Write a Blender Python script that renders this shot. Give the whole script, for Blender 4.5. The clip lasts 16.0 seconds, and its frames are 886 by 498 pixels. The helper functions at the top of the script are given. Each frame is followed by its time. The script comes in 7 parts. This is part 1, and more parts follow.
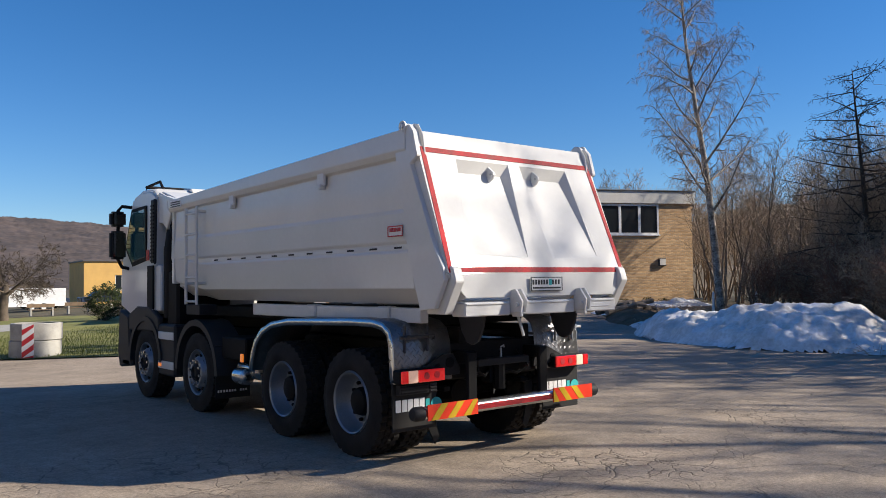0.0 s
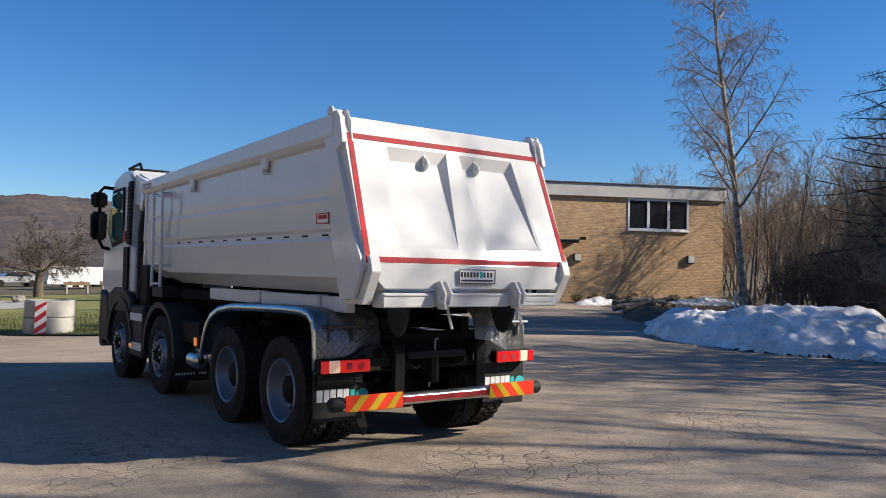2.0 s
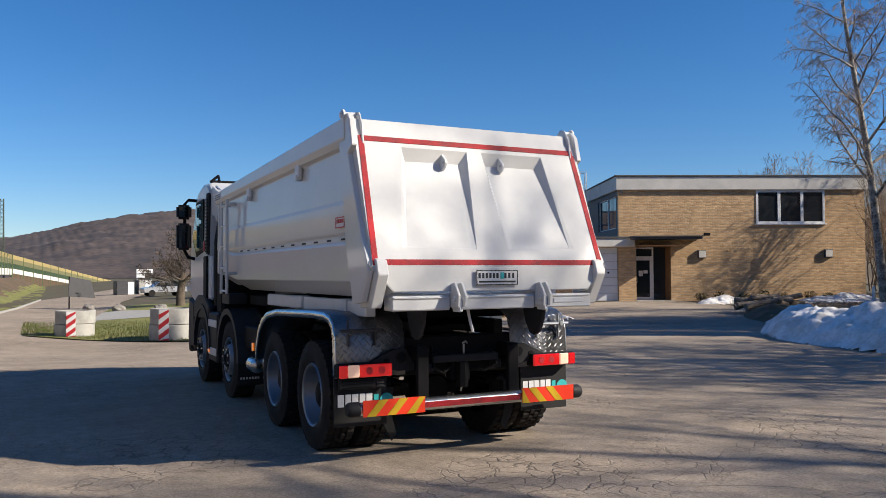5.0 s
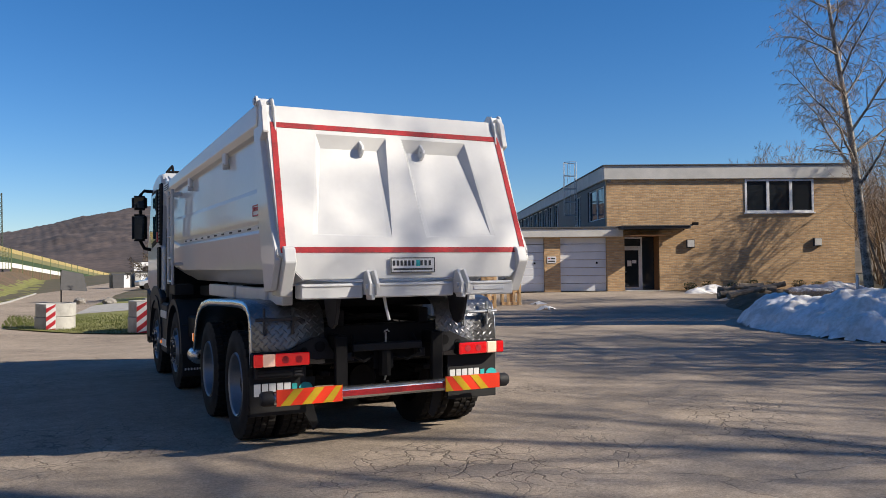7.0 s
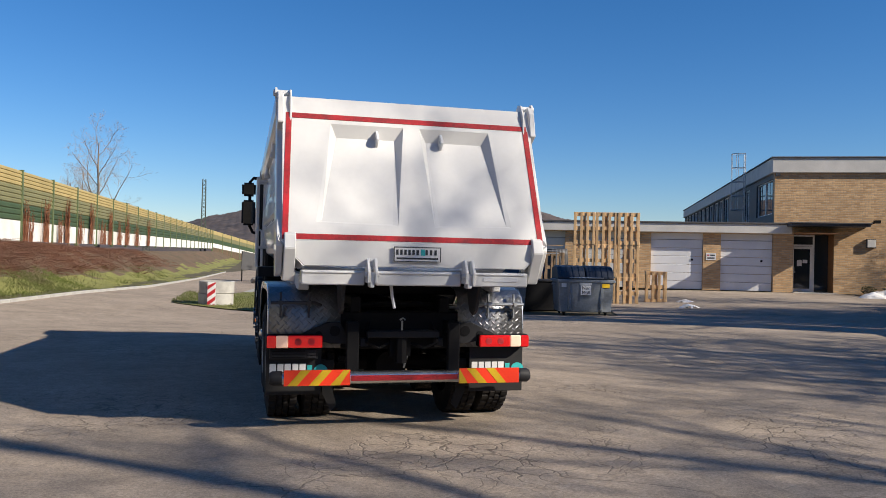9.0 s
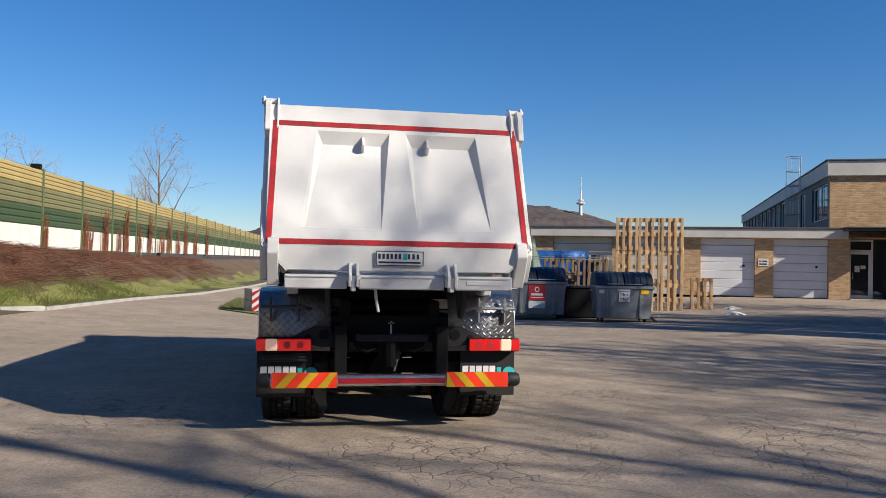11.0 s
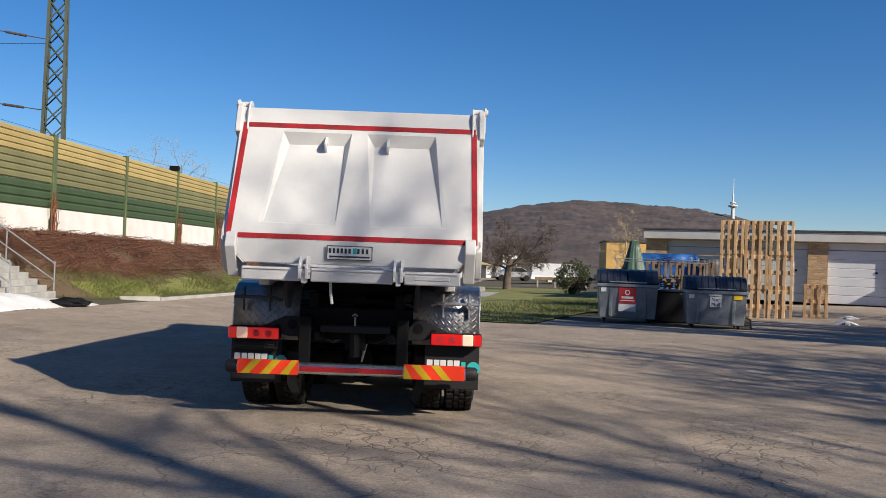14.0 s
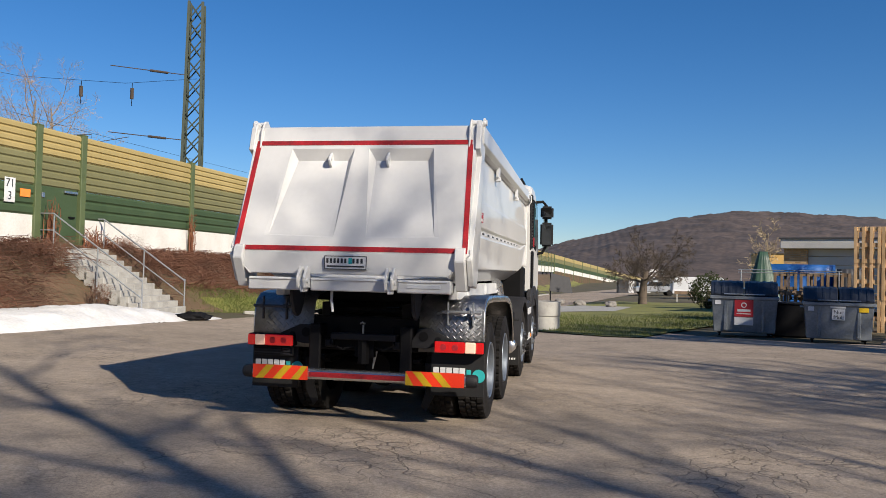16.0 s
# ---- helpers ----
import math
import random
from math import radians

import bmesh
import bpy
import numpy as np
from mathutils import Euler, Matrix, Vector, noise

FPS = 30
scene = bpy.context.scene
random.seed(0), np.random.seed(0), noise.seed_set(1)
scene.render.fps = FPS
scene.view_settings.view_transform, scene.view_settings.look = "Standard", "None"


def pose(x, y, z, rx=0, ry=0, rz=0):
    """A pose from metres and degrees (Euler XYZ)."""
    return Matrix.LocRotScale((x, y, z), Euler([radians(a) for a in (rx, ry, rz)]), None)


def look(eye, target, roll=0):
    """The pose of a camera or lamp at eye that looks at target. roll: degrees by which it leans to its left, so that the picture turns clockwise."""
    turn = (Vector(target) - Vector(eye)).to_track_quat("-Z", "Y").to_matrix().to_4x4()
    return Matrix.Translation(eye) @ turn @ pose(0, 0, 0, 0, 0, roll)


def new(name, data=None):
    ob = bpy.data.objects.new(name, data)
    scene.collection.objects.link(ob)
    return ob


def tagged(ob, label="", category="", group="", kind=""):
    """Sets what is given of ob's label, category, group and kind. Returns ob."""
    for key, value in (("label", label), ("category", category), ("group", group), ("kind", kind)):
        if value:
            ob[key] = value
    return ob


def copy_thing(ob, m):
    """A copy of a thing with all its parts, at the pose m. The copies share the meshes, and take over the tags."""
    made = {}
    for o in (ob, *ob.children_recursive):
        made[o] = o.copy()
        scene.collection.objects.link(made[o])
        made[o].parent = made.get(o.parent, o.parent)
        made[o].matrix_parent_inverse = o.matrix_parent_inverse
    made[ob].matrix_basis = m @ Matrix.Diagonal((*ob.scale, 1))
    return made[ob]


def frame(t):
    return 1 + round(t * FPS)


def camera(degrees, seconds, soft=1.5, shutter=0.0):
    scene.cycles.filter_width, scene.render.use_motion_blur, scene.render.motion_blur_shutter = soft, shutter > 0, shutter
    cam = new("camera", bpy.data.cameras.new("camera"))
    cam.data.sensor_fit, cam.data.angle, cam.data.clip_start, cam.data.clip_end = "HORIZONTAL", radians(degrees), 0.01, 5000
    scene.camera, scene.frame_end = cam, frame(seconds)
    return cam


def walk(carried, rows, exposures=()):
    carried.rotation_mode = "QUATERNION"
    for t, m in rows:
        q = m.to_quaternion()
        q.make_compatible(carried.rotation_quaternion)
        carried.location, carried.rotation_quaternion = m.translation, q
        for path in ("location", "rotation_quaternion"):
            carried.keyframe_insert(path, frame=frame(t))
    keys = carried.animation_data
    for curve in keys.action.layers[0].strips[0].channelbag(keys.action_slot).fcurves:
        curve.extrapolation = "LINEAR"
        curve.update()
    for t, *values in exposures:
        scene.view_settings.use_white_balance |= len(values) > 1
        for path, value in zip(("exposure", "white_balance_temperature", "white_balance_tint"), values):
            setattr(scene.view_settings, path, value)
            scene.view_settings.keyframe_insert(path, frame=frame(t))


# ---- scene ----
cam = camera(57.4, 16.0, soft=0.5)
PATH = [
    (0, (-5.547, -5.845, 1.681), (-4.278, -4.301, 1.762), -0.7),
    (0.5, (-5.465, -5.929, 1.682), (-4.201, -4.38, 1.743), -0.5),
    (1, (-5.209, -6.023, 1.663), (-3.95, -4.471, 1.72), 0.3),
    (1.5, (-4.922, -6.17, 1.669), (-3.686, -4.6, 1.737), 0.8),
    (2, (-4.624, -6.352, 1.687), (-3.438, -4.743, 1.744), 1.1),
    (2.5, (-4.305, -6.482, 1.667), (-3.182, -4.828, 1.719), 1.4),
    (3, (-4.02, -6.601, 1.673), (-2.981, -4.893, 1.736), 1.6),
    (3.5, (-3.758, -6.697, 1.692), (-2.801, -4.942, 1.753), 1.8),
    (6, (-3.521, -6.786, 1.67), (-2.608, -5.007, 1.728), -1.0),
    (6.5, (-3.259, -6.887, 1.644), (-2.331, -5.117, 1.687), -1.1),
    (7, (-2.929, -7.019, 1.645), (-2.031, -5.233, 1.685), -0.6),
    (7.5, (-2.569, -7.186, 1.663), (-1.738, -5.367, 1.703), -0.1),
    (8, (-2.203, -7.276, 1.636), (-1.433, -5.43, 1.663), 0.4),
    (8.5, (-1.839, -7.404, 1.636), (-1.202, -5.508, 1.653), 0.8),
    (9, (-1.499, -7.505, 1.654), (-1.014, -5.565, 1.668), 1.3),
    (9.5, (-1.191, -7.533, 1.632), (-0.774, -5.577, 1.655), 1.5),
    (12, (-0.586, -7.764, 1.646), (-0.286, -5.787, 1.675), 1.0),
    (12.5, (-0.265, -7.787, 1.652), (-0.017, -5.802, 1.679), 1.1),
    (13, (0.156, -7.901, 1.65), (0.293, -5.906, 1.69), 0.9),
    (13.5, (0.528, -7.952, 1.628), (0.59, -5.953, 1.661), 1.4),
    (14, (0.879, -8.036, 1.63), (0.871, -6.036, 1.654), 2.1),
    (14.5, (1.252, -8.107, 1.63), (1.123, -6.112, 1.663), 2.2),
    (15, (1.596, -8.107, 1.595), (1.376, -6.12, 1.633), 2.1),
    (15.5, (1.986, -8.059, 1.592), (1.682, -6.083, 1.636), 1.8),
    (16, (2.378, -8.028, 1.599), (1.997, -6.065, 1.652), 1.4),
]
EXPOSURES = [(0, 0.78), (3.5, 0.72), (9, 0.62), (12.5, 0.54), (16, 0.44)]
walk(cam, [(t, look(eye, target, roll)) for t, eye, target, roll in PATH], EXPOSURES)

# ---- light ----
SUN_FROM = Vector((1.28, -1.09, 1.0)).normalized()
world = bpy.data.worlds.new("world")
scene.world = world
world.use_nodes = True
wn, wl = world.node_tree.nodes, world.node_tree.links
sky = wn.new("ShaderNodeTexSky")
sky.sky_type, sky.sun_disc = "NISHITA", False
sky.sun_elevation, sky.sun_rotation = radians(30.7), radians(130.4)
sky.air_density, sky.dust_density, sky.ozone_density, sky.altitude = 1.0, 0.0, 5.0, 150
clear = wn.new("ShaderNodeHueSaturation")
clear.inputs["Saturation"].default_value = 1.2
tone = wn.new("ShaderNodeMix")
tone.data_type, tone.blend_type = "RGBA", "MULTIPLY"
tone.inputs["Factor"].default_value = 1.0
tone.inputs["B"].default_value = (0.965, 0.985, 1.085, 1)
wl.new(sky.outputs["Color"], tone.inputs["A"])
wl.new(tone.outputs["Result"], clear.inputs["Color"])
wl.new(clear.outputs["Color"], wn["Background"].inputs["Color"])
wn["Background"].inputs["Strength"].default_value = 0.069
sun = new("sun", bpy.data.lights.new("sun", "SUN"))
sun.data.energy, sun.data.angle, sun.data.color = 5.0, radians(0.55), (1.0, 0.90, 0.76)
sun.matrix_world = look(SUN_FROM * 60, (0, 0, 0))


# ---- building blocks ----
def zg(x, y):
    """Height of the ground: level round the truck, dipping to the lawn and rising to the buildings."""
    a = min(1.0, max(0.0, (y - 5) / 14))
    a = a * a * (3 - 2 * a)
    across = np.interp(x, (-11, -7, -3, -1, 6.5, 20), (0.06, -0.18, -0.42, -0.42, -0.17, 0.19))
    return float(a * across - 0.3 * min(1.0, max(0.0, (y - 26) / 30)))


def link_mesh(name, verts, faces, mat, parent=None, label="", smooth=False):
    me = bpy.data.meshes.new(name)
    me.from_pydata(verts, [], faces)
    me.materials.append(mat)
    if smooth:
        me.polygons.foreach_set("use_smooth", [True] * len(me.polygons))
    me.update()
    ob = new(name, me)
    if parent:
        ob.parent = parent
    if label:
        ob["label"] = label
    return ob


def part(name, bm, mat, parent=None, label="", bevel=0.0, smooth=False, segs=1):
    """Links a bmesh as one mesh object under a thing or a part."""
    bmesh.ops.remove_doubles(bm, verts=bm.verts, dist=1e-5)
    bmesh.ops.recalc_face_normals(bm, faces=bm.faces)
    if bevel:
        edges = [e for e in bm.edges if len(e.link_faces) == 2 and e.calc_face_angle(0) > 0.6]
        bmesh.ops.bevel(bm, geom=edges, offset=bevel, segments=segs, affect="EDGES", clamp_overlap=True)
    me = bpy.data.meshes.new(name)
    bm.to_mesh(me)
    bm.free()
    for m in mat if isinstance(mat, (list, tuple)) else [mat]:
        me.materials.append(m)
    if smooth:
        me.polygons.foreach_set("use_smooth", [True] * len(me.polygons))
        me.set_sharp_from_angle(angle=radians(35))
    ob = new(name, me)
    if parent:
        ob.parent = parent
    if label:
        ob["label"] = label
    return ob


def thing(name, label, category, m=None, group="", kind=""):
    ob = new(name)
    ob.empty_display_size = 0.2
    if m is not None:
        ob.matrix_basis = m
    return tagged(ob, label, category, group, kind)


def box(bm, x0, x1, y0, y1, z0, z1, m=None):
    vs = [bm.verts.new(Vector((x, y, z))) for x in (x0, x1) for y in (y0, y1) for z in (z0, z1)]
    for f in ((0, 1, 3, 2), (4, 6, 7, 5), (0, 4, 5, 1), (2, 3, 7, 6), (0, 2, 6, 4), (1, 5, 7, 3)):
        bm.faces.new([vs[i] for i in f])
    if m is not None:
        for v in vs:
            v.co = m @ v.co
    return bm


def prism(bm, poly, a0, a1, axis="x"):
    """A polygon, given in the two other axes in order, drawn out along one axis."""
    def put(a, p):
        return {"x": (a, *p), "y": (p[0], a, p[1]), "z": (*p, a)}[axis]
    lo = [bm.verts.new(put(a0, p)) for p in poly]
    hi = [bm.verts.new(put(a1, p)) for p in poly]
    bm.faces.new(lo), bm.faces.new(hi[::-1])
    for i in range(len(poly)):
        j = (i + 1) % len(poly)
        bm.faces.new((lo[i], hi[i], hi[j], lo[j]))
    return bm


def tube(bm, pts, r, n=8, caps=True):
    """A round bar along points; r is one radius, or one for each point."""
    pts = [Vector(p) for p in pts]
    rings = []
    for i, p in enumerate(pts):
        d = (pts[min(i + 1, len(pts) - 1)] - pts[max(i - 1, 0)]).normalized()
        side = d.orthogonal().normalized() if i == 0 else (side - d * side.dot(d)).normalized()
        up = d.cross(side)
        rr = r[i] if isinstance(r, (list, tuple)) else r
        rings.append([bm.verts.new(p + rr * (math.cos(2 * math.pi * k / n) * side + math.sin(2 * math.pi * k / n) * up)) for k in range(n)])
    for a, b in zip(rings, rings[1:]):
        for k in range(n):
            bm.faces.new((a[k], a[(k + 1) % n], b[(k + 1) % n], b[k]))
    if caps:
        bm.faces.new(rings[0][::-1]), bm.faces.new(rings[-1])
    return bm


def lathe(bm, profile, n=32, m=None):
    """Turns a profile of (x, radius) round the x axis, closed into a ring."""
    rings = [[bm.verts.new(Vector((x, r * math.cos(2 * math.pi * k / n), r * math.sin(2 * math.pi * k / n)))) for k in range(n)] for x, r in profile]
    for a, b in zip(rings, rings[1:]):
        for k in range(n):
            bm.faces.new((a[k], a[(k + 1) % n], b[(k + 1) % n], b[k]))
    if m is not None:
        for ring in rings:
            for v in ring:
                v.co = m @ v.co
    return rings


def B():
    return bmesh.new()


def boxpart(name, dims, mat, parent, label="", bevel=0.008, m=None):
    return part(name, box(B(), *dims, m=m), mat, parent, label, bevel)


def text_part(name, body, size, m, mat, parent, label="", align="CENTER"):
    """Lettering as a mesh, in the built-in font."""
    cu = bpy.data.curves.new(name, "FONT")
    cu.body, cu.size, cu.extrude, cu.align_x, cu.align_y = body, size, 0.002, align, "CENTER"
    tmp = bpy.data.objects.new(name, cu)
    scene.collection.objects.link(tmp)
    dg = bpy.context.evaluated_depsgraph_get()
    me = bpy.data.meshes.new_from_object(tmp.evaluated_get(dg))
    bpy.data.objects.remove(tmp)
    me.materials.clear()
    me.materials.append(mat)
    ob = new(name, me)
    ob.parent = parent
    ob.matrix_basis = m
    if label:
        ob["label"] = label
    return ob


# ---- materials ----
def nodes_of(name):
    m = bpy.data.materials.new(name)
    m.use_nodes = True
    return m, m.node_tree.nodes, m.node_tree.links, m.node_tree.nodes["Principled BSDF"]


def ramp(n, l, src, stops):
    r = n.new("ShaderNodeValToRGB")
    e = r.color_ramp.elements
    while len(e) < len(stops):
        e.new(0.5)
    for el, (p, c) in zip(e, stops):
        el.position, el.color = p, (*c, 1) if len(c) == 3 else c
    l.new(src, r.inputs["Fac"])
    return r.outputs["Color"]


def noise_tex(n, l, vec, scale, detail=4, rough=0.55):
    t = n.new("ShaderNodeTexNoise")
    t.inputs["Scale"].default_value, t.inputs["Detail"].default_value, t.inputs["Roughness"].default_value = scale, detail, rough
    l.new(vec, t.inputs["Vector"])
    return t.outputs["Fac"]


def mix(n, l, fac, a, b, mode="MIX"):
    x = n.new("ShaderNodeMix")
    x.data_type, x.blend_type = "RGBA", mode
    for sock, v in ((x.inputs["Factor"], fac), (x.inputs["A"], a), (x.inputs["B"], b)):
        if isinstance(v, (int, float)):
            sock.default_value = v
        elif isinstance(v, tuple):
            sock.default_value = (*v, 1)
        else:
            l.new(v, sock)
    return x.outputs["Result"]


def math_node(n, l, op, a, b=None, c=None):
    x = n.new("ShaderNodeMath")
    x.operation = op
    for i, v in enumerate((a, b, c)):
        if v is None:
            continue
        if isinstance(v, (int, float)):
            x.inputs[i].default_value = v
        else:
            l.new(v, x.inputs[i])
    return x.outputs[0]


def bump(n, l, b, height, strength, dist=0.01):
    x = n.new("ShaderNodeBump")
    x.inputs["Strength"].default_value, x.inputs["Distance"].default_value = strength, dist
    l.new(height, x.inputs["Height"])
    l.new(x.outputs["Normal"], b.inputs["Normal"])


def coords(n, kind="Object"):
    return n.new("ShaderNodeTexCoord").outputs[kind]


def plain(name, c, c2=None, rough=0.5, metal=0.0, scale=3.0, fine=60.0, relief=0.15, coat=0.0, vary=0.0, emit=None, spec=0.5):
    """A surface in two tones at two scales, with fine relief; vary: tone from piece to piece."""
    m, n, l, b = nodes_of(name)
    c2 = c2 or tuple(v * 0.8 for v in c)
    vec = coords(n)
    big, small = noise_tex(n, l, vec, scale, 5), noise_tex(n, l, vec, fine, 3)
    f = math_node(n, l, "ADD", math_node(n, l, "MULTIPLY", big, 0.65), math_node(n, l, "MULTIPLY", small, 0.35))
    col = ramp(n, l, f, [(0.38, c2), (0.62, c)])
    if vary:
        info = n.new("ShaderNodeObjectInfo").outputs["Random"]
        hsv = n.new("ShaderNodeHueSaturation")
        l.new(col, hsv.inputs["Color"])
        l.new(math_node(n, l, "ADD", math_node(n, l, "MULTIPLY", info, vary), 1 - vary / 2), hsv.inputs["Value"])
        col = hsv.outputs["Color"]
    l.new(col, b.inputs["Base Color"])
    l.new(math_node(n, l, "ADD", math_node(n, l, "MULTIPLY", big, 0.2), rough - 0.1), b.inputs["Roughness"])
    b.inputs["Metallic"].default_value = metal
    b.inputs["Specular IOR Level"].default_value = spec
    b.inputs["Coat Weight"].default_value = coat
    b.inputs["Coat Roughness"].default_value = 0.06
    if relief:
        bump(n, l, b, small, relief, 0.004)
    if emit:
        b.inputs["Emission Color"].default_value = (*emit[0], 1)
        b.inputs["Emission Strength"].default_value = emit[1]
    return m


def asphalt_mat(name, c, c2, crack=1.0):
    m, n, l, b = nodes_of(name)
    vec = coords(n)
    big, mid, grit = noise_tex(n, l, vec, 0.16, 6, 0.6), noise_tex(n, l, vec, 1.3, 5), noise_tex(n, l, vec, 90, 2)
    f = math_node(n, l, "ADD", math_node(n, l, "MULTIPLY", big, 0.55), math_node(n, l, "MULTIPLY", mid, 0.45))
    col = ramp(n, l, f, [(0.36, c2), (0.64, c)])
    col = mix(n, l, 0.55, col, ramp(n, l, grit, [(0.3, (0.5, 0.5, 0.5)), (0.7, (1.0, 1.0, 1.0))]), "MULTIPLY")
    chips, spots = noise_tex(n, l, vec, 34, 3, 0.7), noise_tex(n, l, vec, 7.5, 4, 0.65)
    col = mix(n, l, 0.6, col, ramp(n, l, chips, [(0.36, (0.62, 0.61, 0.60)), (0.64, (1.25, 1.24, 1.22))]), "MULTIPLY")
    col = mix(n, l, 0.5, col, ramp(n, l, spots, [(0.36, (0.72, 0.71, 0.70)), (0.66, (1.18, 1.17, 1.16))]), "MULTIPLY")
    warp = n.new("ShaderNodeVectorMath")
    warp.operation = "ADD"
    wob = n.new("ShaderNodeTexNoise")
    wob.inputs["Scale"].default_value, wob.inputs["Detail"].default_value = 1.4, 4
    l.new(vec, wob.inputs["Vector"])
    l.new(vec, warp.inputs[0])
    l.new(wob.outputs["Color"], warp.inputs[1])
    height = math_node(n, l, "MULTIPLY", grit, 0.5)
    for scale, width, lo, hi in ((0.33, 0.005, 0.50, 0.60), (3.4, 0.045, 0.49, 0.62)):
        v = n.new("ShaderNodeTexVoronoi")
        v.feature = "DISTANCE_TO_EDGE"
        v.inputs["Scale"].default_value = scale
        l.new(warp.outputs[0], v.inputs["Vector"])
        line = ramp(n, l, v.outputs["Distance"], [(0.0, (1, 1, 1)), (width, (0, 0, 0))])
        where = ramp(n, l, noise_tex(n, l, vec, 0.21 + scale * 0.05, 3), [(lo, (0, 0, 0)), (hi, (1, 1, 1))])
        k = math_node(n, l, "MULTIPLY", math_node(n, l, "MULTIPLY", line, where), crack)
        col = mix(n, l, math_node(n, l, "MULTIPLY", k, 0.5), col, (0.035, 0.030, 0.026))
        height = math_node(n, l, "SUBTRACT", height, k)
    l.new(col, b.inputs["Base Color"])
    b.inputs["Roughness"].default_value = 0.9
    b.inputs["Specular IOR Level"].default_value = 0.15
    bump(n, l, b, height, 0.7, 0.010)
    return m


def brick_mat():
    m, n, l, b = nodes_of("brick")
    sep = n.new("ShaderNodeSeparateXYZ")
    l.new(coords(n), sep.inputs[0])
    com = n.new("ShaderNodeCombineXYZ")
    l.new(math_node(n, l, "ADD", sep.outputs[0], sep.outputs[1]), com.inputs[0])
    l.new(sep.outputs[2], com.inputs[1])
    t = n.new("ShaderNodeTexBrick")
    l.new(com.outputs[0], t.inputs["Vector"])
    t.inputs["Scale"].default_value, t.inputs["Brick Width"].default_value, t.inputs["Row Height"].default_value = 1.0, 0.25, 0.083
    t.inputs["Mortar Size"].default_value, t.inputs["Mortar Smooth"].default_value, t.inputs["Bias"].default_value = 0.011, 0.1, 0.0
    t.inputs["Color1"].default_value, t.inputs["Color2"].default_value = (0.63, 0.41, 0.215, 1), (0.41, 0.245, 0.115, 1)
    t.inputs["Mortar"].default_value = (0.40, 0.33, 0.235, 1)
    big = noise_tex(n, l, coords(n), 0.5, 5)
    col = mix(n, l, 0.5, t.outputs["Color"], ramp(n, l, big, [(0.3, (0.72, 0.7, 0.68)), (0.7, (1.1, 1.1, 1.1))]), "MULTIPLY")
    l.new(col, b.inputs["Base Color"])
    b.inputs["Roughness"].default_value = 0.85
    bump(n, l, b, math_node(n, l, "SUBTRACT", 1.0, t.outputs["Fac"]), 0.6, 0.008)
    return m


def glass_mat(name, tint=(0.02, 0.025, 0.03), rough=0.03):
    m, n, l, b = nodes_of(name)
    b.inputs["Base Color"].default_value = (*tint, 1)
    b.inputs["Roughness"].default_value = rough
    b.inputs["Specular IOR Level"].default_value = 0.8
    bump(n, l, b, noise_tex(n, l, coords(n), 1.5, 2), 0.04, 0.01)
    return m


def tread_plate_mat():
    """Bright aluminium tread plate: short raised bars that lie crosswise by turns, in the sheet's own metres."""
    m, n, l, b = nodes_of("tread plate")
    sep = n.new("ShaderNodeSeparateXYZ")
    l.new(coords(n, "UV"), sep.inputs[0])
    p = 0.072
    height = None
    for k in (0, 1):
        u = math_node(n, l, "ADD", math_node(n, l, "DIVIDE", sep.outputs[0], p), 0.5 * k)
        v = math_node(n, l, "ADD", math_node(n, l, "DIVIDE", sep.outputs[1], p), 0.5 * k)
        fu = math_node(n, l, "SUBTRACT", math_node(n, l, "FRACT", u), 0.5)
        fv = math_node(n, l, "SUBTRACT", math_node(n, l, "FRACT", v), 0.5)
        s = 1 if k else -1
        a = math_node(n, l, "ADD", fu, math_node(n, l, "MULTIPLY", fv, s))
        c = math_node(n, l, "SUBTRACT", fu, math_node(n, l, "MULTIPLY", fv, s))
        d = math_node(n, l, "ADD", math_node(n, l, "POWER", math_node(n, l, "MULTIPLY", a, 1.7), 2.0), math_node(n, l, "POWER", math_node(n, l, "MULTIPLY", c, 5.5), 2.0))
        h = math_node(n, l, "MAXIMUM", math_node(n, l, "SUBTRACT", 1.0, d), 0.0)
        height = h if height is None else math_node(n, l, "MAXIMUM", height, h)
    big = noise_tex(n, l, coords(n), 5, 4)
    l.new(ramp(n, l, big, [(0.3, (0.15, 0.153, 0.16)), (0.7, (0.27, 0.275, 0.285))]), b.inputs["Base Color"])
    b.inputs["Metallic"].default_value = 0.95
    l.new(math_node(n, l, "ADD", math_node(n, l, "MULTIPLY", big, 0.2), 0.24), b.inputs["Roughness"])
    bump(n, l, b, height, 0.7, 0.007)
    return m


M_ASPHALT = asphalt_mat("asphalt yard", (0.445, 0.372, 0.30), (0.30, 0.25, 0.20))
M_EARTH = plain("earth", (0.10, 0.075, 0.045), (0.055, 0.055, 0.022), 0.95, scale=0.35, fine=14, relief=0.6)
M_GRASS = plain("grass", (0.215, 0.21, 0.055), (0.125, 0.13, 0.032), 0.9, scale=0.6, fine=30, relief=0.9)
M_BANK = plain("bank soil", (0.14, 0.085, 0.052), (0.07, 0.056, 0.028), 0.95, scale=0.7, fine=12, relief=0.8)
M_SNOW = plain("snow", (0.80, 0.80, 0.81), (0.50, 0.48, 0.45), 0.6, scale=1.9, fine=11, relief=0.6)
M_CLEANSNOW = plain("packed snow", (0.72, 0.72, 0.72), (0.56, 0.55, 0.53), 0.6, scale=0.9, fine=14, relief=0.4)
M_BRICK = brick_mat()
